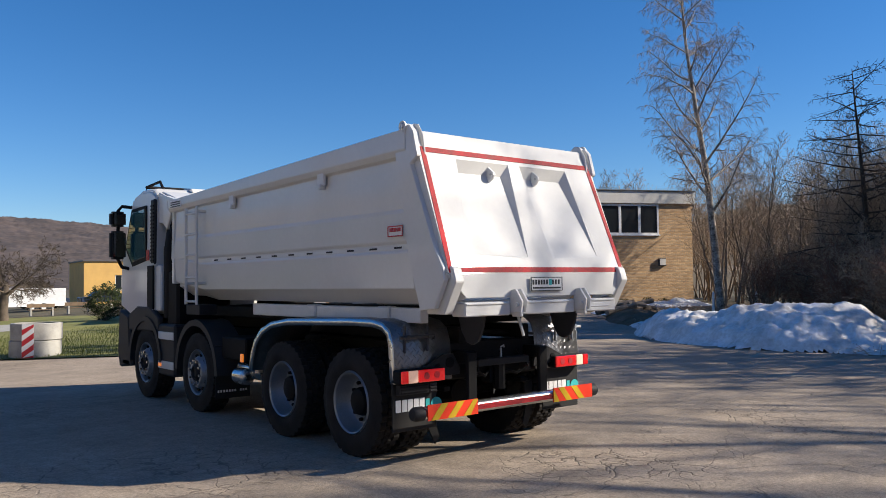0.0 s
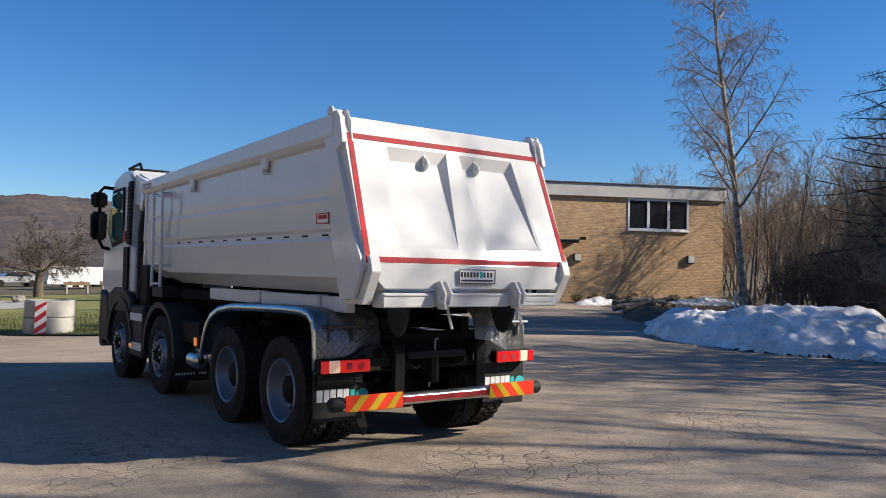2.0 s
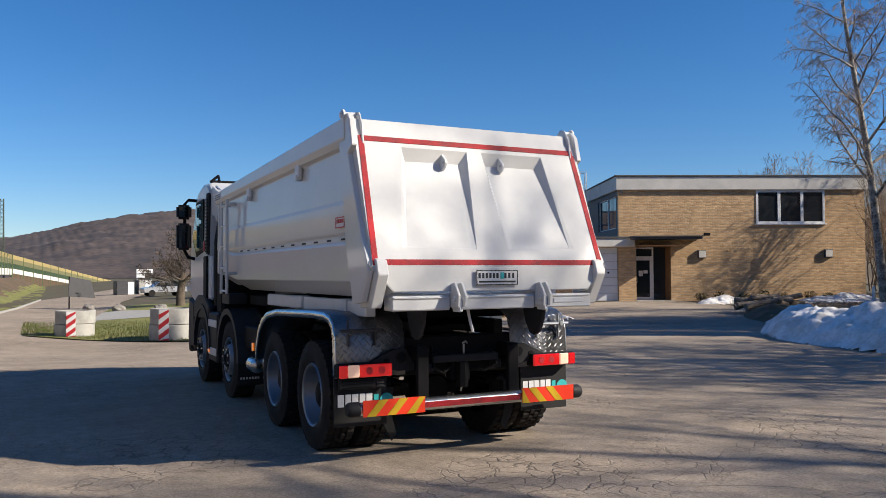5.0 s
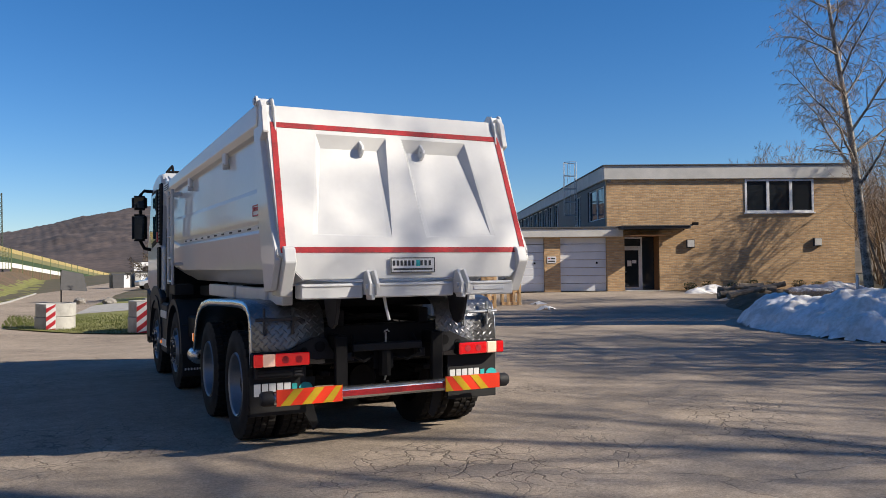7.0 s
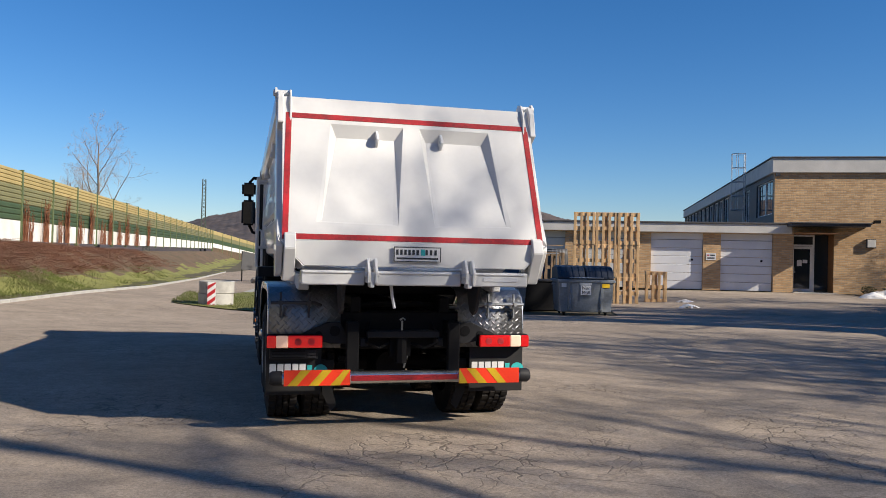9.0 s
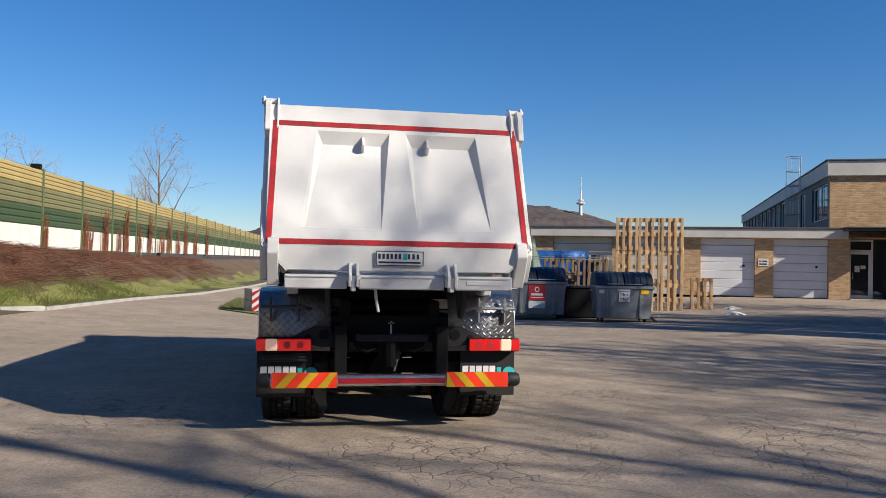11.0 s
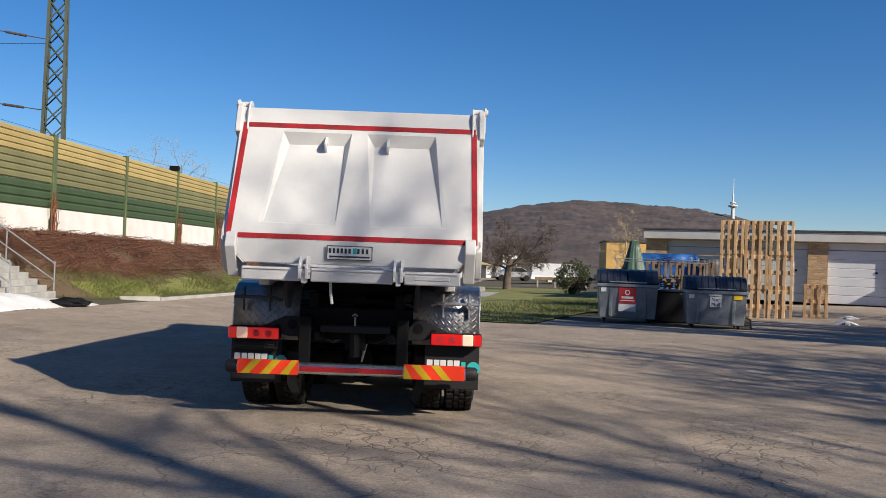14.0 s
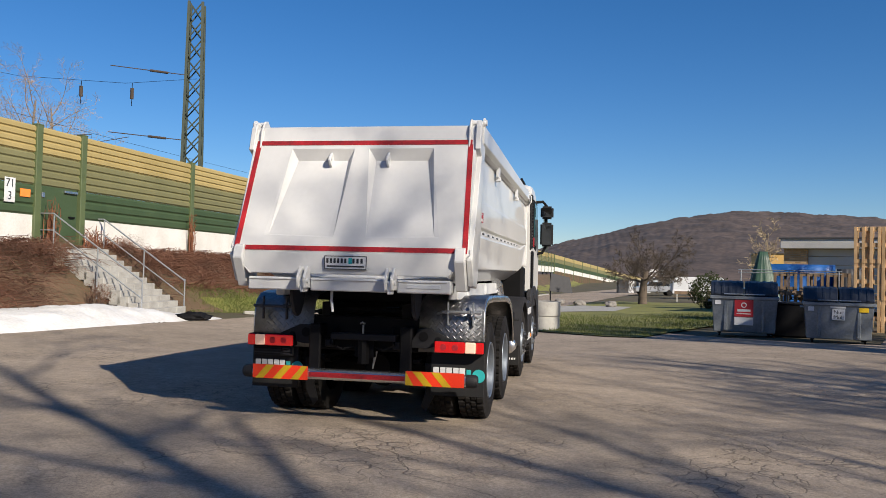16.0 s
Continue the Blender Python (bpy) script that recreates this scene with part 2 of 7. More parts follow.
M_FASCIA = plain("fascia concrete", (0.62, 0.60, 0.56), (0.50, 0.49, 0.46), 0.8, scale=1.2, fine=30, relief=0.15)
M_CAP = plain("roof edge", (0.09, 0.085, 0.085), rough=0.6)
M_WHITEFRAME = plain("white window frame", (0.8, 0.8, 0.8), (0.72, 0.72, 0.72), 0.4, relief=0.03)
M_PANE = glass_mat("window glass")
M_GDOOR = plain("white sectional door", (0.72, 0.73, 0.75), (0.62, 0.63, 0.66), 0.5, scale=1.0, fine=40, relief=0.05)
M_GDOORGREY = plain("grey sectional door", (0.58, 0.58, 0.55), (0.50, 0.50, 0.47), 0.5, scale=1.0, fine=40, relief=0.05)
M_WOOD = plain("soffit wood", (0.30, 0.15, 0.06), (0.20, 0.10, 0.04), 0.55, scale=4, fine=40)
M_PALLET = plain("new pallet wood", (0.68, 0.46, 0.25), (0.52, 0.33, 0.16), 0.75, scale=3, fine=50, relief=0.4, vary=0.35)
M_OLDPALLET = plain("weathered pallet wood", (0.22, 0.15, 0.09), (0.13, 0.09, 0.06), 0.85, scale=3, fine=50, relief=0.4, vary=0.35)
M_CONC = plain("concrete", (0.40, 0.39, 0.36), (0.28, 0.27, 0.25), 0.85, scale=2.5, fine=35, relief=0.4)
M_CONCW = plain("white concrete", (0.74, 0.72, 0.68), (0.60, 0.58, 0.53), 0.85, scale=0.8, fine=20, relief=0.25)
M_GALV = plain("galvanised steel", (0.45, 0.47, 0.49), (0.34, 0.36, 0.38), 0.45, 0.7, scale=4, fine=30, relief=0.1)
M_NWYEL = plain("yellow noise panel", (0.41, 0.32, 0.135), (0.34, 0.265, 0.105), 0.6, scale=0.6, fine=20, relief=0.1, vary=0.12)
M_NWOLI = plain("olive noise panel", (0.19, 0.18, 0.085), (0.155, 0.15, 0.07), 0.6, scale=0.6, fine=20, relief=0.1, vary=0.12)
M_NWGRE = plain("dark green noise panel", (0.05, 0.082, 0.036), (0.038, 0.065, 0.027), 0.6, scale=0.6, fine=20, relief=0.1, vary=0.12)
M_NWPOST = plain("green steel post", (0.10, 0.13, 0.055), (0.08, 0.105, 0.045), 0.5)
M_BARK = plain("grey bark", (0.26, 0.205, 0.15), (0.13, 0.10, 0.075), 0.9, scale=6, fine=40, relief=0.5)
M_BIRCH = plain("birch bark", (0.43, 0.39, 0.34), (0.09, 0.075, 0.062), 0.8, scale=3, fine=12, relief=0.3)
M_TWIG = plain("twigs", (0.40, 0.30, 0.205), (0.25, 0.18, 0.12), 0.9, relief=0)
M_PALETWIG = plain("pale twigs", (0.46, 0.37, 0.23), (0.30, 0.23, 0.14), 0.9, relief=0)
M_FINETWIG = plain("birch twigs", (0.32, 0.24, 0.18), (0.20, 0.145, 0.11), 0.9, relief=0)
M_OLDBARK = plain("dark fruit tree bark", (0.13, 0.10, 0.075), (0.07, 0.055, 0.042), 0.95, relief=0.3)
M_SLOPE = plain("winter thicket slope", (0.23, 0.17, 0.11), (0.11, 0.085, 0.05), 0.95, scale=0.05, fine=0.6, relief=0)
M_LARCH = plain("dark larch bark", (0.085, 0.062, 0.045), (0.045, 0.033, 0.025), 0.95, relief=0.3)
M_BRAMBLE = plain("dead bramble", (0.23, 0.105, 0.064), (0.10, 0.05, 0.032), 0.9, scale=0.5, relief=0)
M_CREEPER = plain("dead creeper", (0.26, 0.10, 0.045), (0.16, 0.06, 0.03), 0.9, relief=0)
M_FOREST = plain("winter forest", (0.102, 0.074, 0.063), (0.034, 0.027, 0.025), 0.95, scale=0.035, fine=0.28, relief=0)
M_EVERGREEN = plain("evergreen leaves", (0.04, 0.052, 0.018), (0.018, 0.026, 0.01), 0.8, relief=0, spec=0.1)

# truck paints
M_WHITE = plain("white truck paint", (0.625, 0.625, 0.615), (0.59, 0.59, 0.58), 0.5, scale=1.5, fine=20, relief=0.0, coat=0.55, spec=0.12)
M_SUBGREY = plain("light grey primer", (0.62, 0.63, 0.64), (0.55, 0.56, 0.57), 0.45, relief=0.04)
M_BLACK = plain("black chassis paint", (0.008, 0.008, 0.009), (0.005, 0.005, 0.006), 0.65, relief=0.05, spec=0.15)
M_DARKPLAS = plain("dark grey plastic", (0.022, 0.022, 0.024), (0.015, 0.015, 0.017), 0.6, relief=0.1, spec=0.25)
M_DARKGREY = plain("grey cab plastic", (0.055, 0.055, 0.06), (0.042, 0.042, 0.046), 0.55, relief=0.08)
M_RUBBER = plain("tyre rubber", (0.013, 0.012, 0.012), (0.020, 0.018, 0.017), 0.85, scale=5, relief=0.25, spec=0.25)
M_TRIM = plain("dark cab plastic", (0.030, 0.030, 0.033), (0.022, 0.022, 0.025), 0.6, relief=0.08, spec=0.25)
M_FLAP = plain("rubber flap", (0.02, 0.02, 0.021), rough=0.6, relief=0.1, spec=0.25)
M_RIM = plain("silver steel rim", (0.24, 0.27, 0.31), (0.19, 0.215, 0.25), 0.4, 0.55, relief=0.03)
M_STEEL = plain("bright steel", (0.68, 0.68, 0.68), (0.58, 0.58, 0.58), 0.25, 0.95, relief=0.03)
M_TREAD = tread_plate_mat()
M_REDTAPE = plain("red reflective tape", (0.46, 0.010, 0.018), (0.17, 0.005, 0.009), 0.75, scale=5, relief=0.05)
M_REDLENS = plain("red lamp lens", (0.45, 0.004, 0.006), (0.34, 0.003, 0.004), 0.15, relief=0.0, coat=1.0, emit=((1.0, 0.01, 0.01), 0.2))
M_CLEARLENS = plain("pale lamp lens", (0.85, 0.62, 0.48), (0.8, 0.5, 0.38), 0.15, relief=0, coat=1.0, emit=((1.0, 0.55, 0.35), 0.2))
M_AMBER = plain("amber lens", (0.85, 0.22, 0.02), rough=0.2, relief=0, coat=1.0, emit=((1.0, 0.25, 0.02), 0.3))
M_ORANGE = plain("fluorescent red", (0.90, 0.055, 0.015), (0.82, 0.04, 0.012), 0.4, relief=0.02)
M_YELLOW = plain("reflective yellow", (0.62, 0.40, 0.015), (0.55, 0.34, 0.012), 0.4, relief=0.02)
M_TEAL = plain("teal print", (0.03, 0.42, 0.42), rough=0.5, relief=0)
M_PRINTW = plain("white print", (0.75, 0.75, 0.75), rough=0.5, relief=0)
M_PRINTK = plain("black print", (0.03, 0.035, 0.04), rough=0.5, relief=0)
M_REDPRINT = plain("red print", (0.45, 0.02, 0.03), rough=0.5, relief=0)
M_CABGLASS = glass_mat("cab glass", (0.03, 0.09, 0.10), 0.02)
M_MIRROR = plain("mirror glass", (0.10, 0.11, 0.12), rough=0.05, metal=1.0, relief=0)
M_LID = plain("dark blue bin lid", (0.022, 0.03, 0.048), (0.016, 0.022, 0.036), 0.45, scale=3, relief=0.1)
M_BIN = plain("galvanised bin sheet", (0.26, 0.29, 0.32), (0.17, 0.19, 0.21), 0.5, 0.55, scale=2.5, fine=18, relief=0.15)
M_TARPG = plain("green tarpaulin", (0.035, 0.085, 0.055), (0.02, 0.05, 0.035), 0.5, relief=0.1)
M_TARPB = plain("blue tarpaulin", (0.02, 0.13, 0.42), (0.015, 0.10, 0.33), 0.45, relief=0.1)
M_YELLOWWALL = plain("yellow plaster", (0.62, 0.38, 0.12), (0.52, 0.32, 0.10), 0.85, scale=0.8, relief=0.2)
M_STONE = plain("field stone", (0.27, 0.25, 0.22), (0.15, 0.14, 0.13), 0.9, scale=4, relief=0.6)


# ---- ground ----
def sheet(name, poly, mat, lift, label, category):
    """A piece of ground that follows the gentle rise and fall of the place."""
    bm = B()
    bm.faces.new([bm.verts.new((x, y, 0)) for x, y in poly])
    for k in range(-9, 17):
        bmesh.ops.bisect_plane(bm, geom=bm.verts[:] + bm.edges[:] + bm.faces[:], plane_co=(k * 1.8 - 0.07, 0, 0), plane_no=(1, 0, 0))
    for k in range(31):
        bmesh.ops.bisect_plane(bm, geom=bm.verts[:] + bm.edges[:] + bm.faces[:], plane_co=(0, 4.03 + k * 1.8, 0), plane_no=(0, 1, 0))
    bmesh.ops.triangulate(bm, faces=bm.faces[:])
    for v in bm.verts:
        v.co.z = zg(v.co.x, v.co.y) + lift
    return tagged(part(name, bm, mat, smooth=True), label, category, kind="structure")


sheet("ground", [(-1500, -1500), (1500, -1500), (1500, 3000), (-1500, 3000)], M_EARTH, -0.03, "brown winter earth with thin dead grass", "ground")
sheet("pavement_yard", [(-40, -45), (11.8, -45), (12.2, -10), (12.4, 1), (12.5, 4), (13.2, 6.7), (16.4, 10.8), (20.2, 15.2), (23.4, 18.4), (25.4, 21.6), (26.6, 25.65), (16.6, 30.4), (12.6, 25), (11.2, 19.2), (9.6, 14.9), (7.6, 15.6), (5.6, 17.4), (4.6, 18.8), (3.6, 16.4), (2.6, 16.8), (1.3, 18.2), (-0.3, 19.7), (-1.8, 21.3), (-4.0, 24.2), (-3.4, 25.6), (-1.5, 34), (0.2, 46), (3.0, 66), (22, 160), (16, 162), (-3.0, 80), (-5.0, 51), (-6.0, 36), (-7.6, 25), (-8.5, 18.5), (-9.0, 14.5), (-10.2, 8), (-13, 4), (-40, -14)], M_ASPHALT, 0.0, "worn grey asphalt yard with cracks", "pavement")
sheet("lawn", [(-3.9, 24.25), (-1.8, 21.4), (-0.3, 19.8), (1.3, 18.3), (2.6, 16.9), (3.55, 16.5), (4.6, 18.9), (6.2, 22), (9.8, 25), (11.2, 33), (10.5, 52), (4, 58), (1.6, 56), (0.15, 46), (-1.45, 34.0), (-3.3, 25.7)], M_GRASS, 0.03, "short green winter lawn", "lawn")
sheet("path", [(-1.35, 34.6), (3.2, 36.0), (4.4, 43.4), (1.2, 47), (0.05, 45)], M_CONC, 0.045, "pale concrete driveway beside the lawn", "path")
sheet("verge", [(12.6, -45), (90, -45), (90, 0), (40, 17.5), (26.9, 25.4), (25.6, 21.5), (23.6, 18.3), (20.5, 15), (16.6, 10.6), (13.4, 6.6), (12.7, 4), (12.6, 1)], M_BANK, -0.012, "leaf-strewn bare soil under the shrubs", "verge")


def slope_height(s):
    return 2.05 * (3 * s * s - 2 * s * s * s)


def bank():
    """Bramble bank between the kerb and the noise barrier."""
    verts, faces, nx, rows = [], [], 14, []
    ys = [-30 + 2.0 * i for i in range(0, 110)]
    for y in ys:
        x0 = float(np.interp(y, (-30, 4, 8, 14.5, 16.8, 18.5, 25, 36, 51, 80, 190), (-20, -13.2, -11.6, -10.9, -10.9, -8.5, -7.6, -6.0, -5.0, -3.0, -1.0)))
        x0 = max(x0, -13.3) if y > -20 else -13.3
        x1 = -13.75 + 0.045 * (y - 22)
        for i in range(nx + 1):
            s = i / nx
            z = zg(x0, y) - 0.02 + slope_height(min(1, max(0, (s - 0.12) / 0.88)))
            p = Vector((x0 + (x1 - x0) * s, y, 0))
            z += (0.22 * noise.noise(p * 0.7) + 0.14 * noise.noise(p * 1.9)) * (1 if 0 < s < 1 else 0)
            verts.append((p.x, y, z))
    for j in range(len(ys) - 1):
        for i in range(nx):
            a = j * (nx + 1) + i
            faces.append((a, a + 1, a + nx + 2, a + nx + 1))
    ob = link_mesh("bank", verts, faces, M_BANK, smooth=True)
    ob.data.materials.append(M_GRASS)
    for k, f in enumerate(ob.data.polygons):
        i, y = k % nx, ys[k // nx]
        f.material_index = 1 if y > 16 and i < 5.2 + 2.2 * noise.noise(Vector((y * 0.3, i * 0.2, 3))) else 0
    return tagged(ob, "sloping earth bank with dead brambles and grass", "bank", kind="structure")


bank()

# kerb along the bank
kerb = thing("kerb", "low pale concrete kerb along the road", "kerb", kind="structure")
kpts = [(-9.6, 18.0), (-8.5, 18.6), (-7.6, 25), (-6.0, 36), (-5.0, 51), (-3.0, 80)]
for (xa, ya), (xb, yb) in zip(kpts, kpts[1:]):
    d = Vector((xb - xa, yb - ya, 0))
    k = max(1, int(d.length))
    for i in range(k):
        mx, my = xa + d.x * (i + 0.5) / k, ya + d.y * (i + 0.5) / k
        m = pose(mx, my, zg(mx, my), 0, 0, math.degrees(math.atan2(d.y, d.x)))
        boxpart("kerbstone", (-d.length / k / 2 + 0.005, d.length / k / 2 - 0.005, -0.08, 0.08, -0.1, 0.10), M_CONC, kerb, bevel=0.015).matrix_basis = m


# ---- brick building ----
BLD = pose(23.8, 27.0, 0.19, 0, 0, -25.3)
BH, FZ = 6.62, 5.84
house = thing("brick_building", "flat-roofed yellow brick office building with garages", "building", BLD)


def wall_panel(name, u0, u1, z0, z1, v0, v1, holes, mat, parent, label=""):
    """A wall along u from v0 to v1, with rectangular openings (u0, u1, z0, z1) that go through it."""
    us = sorted({u0, u1, *(h[0] for h in holes), *(h[1] for h in holes)})
    zs = sorted({z0, z1, *(h[2] for h in holes), *(h[3] for h in holes)})
    bm = B()
    def solid(a, b):
        return not any(h[0] - 1e-4 < a < h[1] + 1e-4 and h[2] - 1e-4 < b < h[3] + 1e-4 for h in holes)
    cell = {(i, j): solid((us[i] + us[i + 1]) / 2, (zs[j] + zs[j + 1]) / 2) for i in range(len(us) - 1) for j in range(len(zs) - 1)}
    def quad(a, b, c, d):
        bm.faces.new([bm.verts.new(p) for p in (a, b, c, d)])
    for (i, j), on in cell.items():
        if not on:
            continue
        a, b, c, d = us[i], us[i + 1], zs[j], zs[j + 1]
        quad((a, v0, c), (b, v0, c), (b, v0, d), (a, v0, d))
        quad((a, v1, d), (b, v1, d), (b, v1, c), (a, v1, c))
        if not cell.get((i - 1, j)):
            quad((a, v0, c), (a, v0, d), (a, v1, d), (a, v1, c))
        if not cell.get((i + 1, j)):
            quad((b, v0, c), (b, v1, c), (b, v1, d), (b, v0, d))
        if not cell.get((i, j - 1)):
            quad((a, v0, c), (a, v1, c), (b, v1, c), (b, v0, c))
        if not cell.get((i, j + 1)):
            quad((a, v0, d), (b, v0, d), (b, v1, d), (a, v1, d))
    return part(name, bm, mat, parent, label)


def window(parent, u0, u1, z0, z1, v, cells, frame=0.07, mat=None, name="window"):
    """A window in a wall along u: outer frame, mullions, one pane a cell, and a sill."""
    mat = mat or M_WHITEFRAME
    w = part(name, box(box(box(box(B(), u0, u1, v, v + 0.08, z0, z0 + frame), u0, u1, v, v + 0.08, z1 - frame, z1), u0, u0 + frame, v, v + 0.08, z0 + frame, z1 - frame), u1 - frame, u1, v, v + 0.08, z0 + frame, z1 - frame), mat, parent)
    step = (u1 - u0) / cells
    for i in range(cells):
        if i:
            boxpart("mullion", (u0 + i * step - frame * 0.7, u0 + i * step + frame * 0.7, v - 0.005, v + 0.085, z0 + frame, z1 - frame), mat, w, bevel=0.006)
        boxpart("pane", (u0 + i * step + frame * 0.6, u0 + (i + 1) * step - frame * 0.6, v + 0.04, v + 0.055, z0 + frame * 0.6, z1 - frame * 0.6), M_PANE, w, "dark reflecting glass", bevel=0)
    return w


WL, WD = 13.15, 45.0
wall_panel("wall", 0, WL, 0, FZ, 0, 0.3, [(0.92, 2.75, 0, 2.9), (7.33, 11.0, 4.06, 5.82)], M_BRICK, house, "yellow-brown brick facade")
win = window(house, 7.33, 11.0, 4.06, 5.82, -0.03, 3, 0.11)
boxpart("sill", (7.28, 11.05, -0.09, 0.06, 3.99, 4.057), M_WHITEFRAME, win)
# side wall over the garages, with a strip of windows
side_m = Matrix.Rotation(radians(90), 4, "Z")
sidew = wall_panel("wall", 0.3, WD, 3.4, FZ, 0, 0.3, [(0.5, 4.8, 3.85, 5.6), (7.0, 8.6, 3.6, 5.6)] + [(15.0 + 2.7 * k, 17.2 + 2.7 * k, 4.0, 5.8) for k in range(11)], M_DARKGREY, house, "dark grey clad side wall")
sidew.matrix_basis = Matrix(((0, 1, 0, 0), (1, 0, 0, 0), (0, 0, 1, 0), (0, 0, 0, 1)))
for u0, u1, z0, z1 in [(0.5, 4.8, 3.85, 5.6), (7.0, 8.6, 3.6, 5.6)] + [(15.0 + 2.7 * k, 17.2 + 2.7 * k, 4.0, 5.8) for k in range(11)]:
    w = window(house, u0, u1, z0, z1, 0.08, 2, 0.06)
    w.matrix_basis = sidew.matrix_basis
boxpart("wall", (WL - 0.3, WL, 0.3, WD, 0, FZ), M_BRICK, house, bevel=0)
boxpart("wall", (0.3, WL - 0.3, WD - 0.3, WD, 0, FZ), M_BRICK, house, bevel=0)
fas = boxpart("fascia", (-0.14, WL + 0.14, -0.14, WD + 0.1, FZ, BH - 0.06), M_FASCIA, house, "pale concrete roof fascia", bevel=0.02)
boxpart("roof_edge", (-0.2, WL + 0.2, -0.2, WD + 0.16, BH - 0.06, BH), M_CAP, house, "dark metal roof edge", bevel=0.01)
boxpart("floor_inside", (0.35, WL - 0.35, 0.35, WD - 0.4, 3.2, 3.35), M_CONC, house, bevel=0)

# entrance recess, lined with wood
boxpart("entrance_lining", (0.80, 0.92, 0.3, 1.15, 0, 2.9), M_BRICK, house, bevel=0)
boxpart("entrance_lining", (2.75, 2.87, 0.02, 1.15, 0, 2.9), M_WOOD, house, "wood-lined door recess", bevel=0)
ent = boxpart("soffit", (0.92, 2.75, -1.2, 1.1, 2.86, 2.9), M_WOOD, house, "warm wooden soffit", bevel=0)
boxpart("threshold", (0.85, 2.9, -0.5, 1.0, -0.16, 0.03), M_CONC, house)
df = part("glass_door", box(box(box(box(box(B(), 0.93, 1.02, 0.95, 1.05, 0, 2.85), 2.02, 2.1, 0.95, 1.05, 0, 2.85), 1.02, 2.02, 0.95, 1.05, 2.28, 2.37), 1.02, 2.02, 0.95, 1.05, 2.77, 2.85), 1.02, 2.02, 0.95, 1.05, 0, 0.1), M_WHITEFRAME, house, "white framed glass entrance door")
part("door_leaf", box(box(box(box(B(), 1.03, 1.14, 0.93, 1.0, 0.04, 2.27), 1.9, 2.01, 0.93, 1.0, 0.04, 2.27), 1.14, 1.9, 0.93, 1.0, 2.15, 2.27), 1.14, 1.9, 0.93, 1.0, 0.04, 0.18), M_WHITEFRAME, df)
boxpart("pane", (1.13, 1.91, 0.96, 0.975, 0.17, 2.16), M_PANE, df, bevel=0)
boxpart("pane", (1.01, 2.03, 0.98, 0.995, 2.36, 2.78), M_PANE, df, bevel=0)
boxpart("pane", (2.1, 2.74, 0.98, 0.995, 0.05, 2.84), M_PANE, df, bevel=0)
boxpart("notice", (1.3, 1.52, 0.952, 0.957, 1.3, 1.6), M_PRINTW, df, bevel=0)
boxpart("notice", (1.56, 1.78, 0.952, 0.957, 1.45, 1.62), M_PRINTW, df, bevel=0)
boxpart("door_handle", (1.18, 1.21, 0.88, 0.92, 0.95, 1.25), M_STEEL, df)
can = boxpart("canopy", (0.55, 4.0, -1.35, 0.0, 3.2, 3.33), M_DARKGREY, house, "flat grey canopy over the entrance", bevel=0.02)
boxpart("canopy_edge", (0.5, 4.05, -1.4, 0.0, 3.33, 3.38), M_CAP, can, bevel=0)
boxpart("wall", (0.35, 3.2, 1.16, 1.3, 0, 3.1), M_DARKGREY, house, bevel=0)

# garage wing
GH = 3.38
GD = [(-13.1, -10.1, M_GDOORGREY), (-9.3, -6.65, M_GDOORGREY), (-5.82, -3.3, M_GDOOR), (-2.46, -0.02, M_GDOOR)]
wall_panel("wall", -14.15, -0.0, 0, 2.85, 0.02, 0.3, [(a, b, 0, 2.82) for a, b, _ in GD], M_BRICK, house)
boxpart("wall", (-14.15, -13.85, 0.3, 16, 0, 2.85), M_BRICK, house, bevel=0)
boxpart("fascia", (-14.25, 0.8, -0.25, 16.1, 2.85, GH - 0.08), M_FASCIA, house, "white roof fascia over the garages", bevel=0.02)
boxpart("roof_edge", (-14.3, 0.85, -0.3, 16.15, GH - 0.08, GH), M_CAP, house, bevel=0.01)
for a, b, mat in GD:
    g = boxpart("garage_door", (a, b, 0.2, 0.26, 2.5, 2.82), mat, house, "white sectional garage door" if mat == M_GDOOR else "grey sectional garage door")
    for k in range(6):
        boxpart("door_panel", (a + 0.01, b - 0.01, 0.17, 0.22, 0.02 + k * 0.413, 0.418 + k * 0.413), mat, g, bevel=0.012)
    boxpart("door_handle", (b - 0.55, b - 0.45, 0.14, 0.18, 1.45, 1.55), M_BLACK, g)
sg = boxpart("notice_board", (-3.15, -2.68, -0.0, 0.018, 1.5, 1.85), M_PRINTW, house, "white notice with dark bars", bevel=0)
for k, (a, b, z) in enumerate([(-3.1, -3.0, 1.74), (-2.95, -2.74, 1.74), (-3.1, -2.75, 1.6)]):
    boxpart("print_bar", (a, b, -0.006, -0.001, z - 0.03, z + 0.03), M_REDPRINT if k == 0 else M_PRINTK, sg, bevel=0)
for u, z in ((4.38, 2.45), (11.13, 2.47)):
    lamp = boxpart("wall_lamp", (u - 0.22, u + 0.22, -0.14, 0.0, z - 0.22, z + 0.22), M_DARKGREY, house, "square wall lamp", bevel=0.02)
    boxpart("diffuser", (u - 0.18, u + 0.18, -0.16, -0.13, z - 0.18, z + 0.18), M_FASCIA, lamp, bevel=0.01)
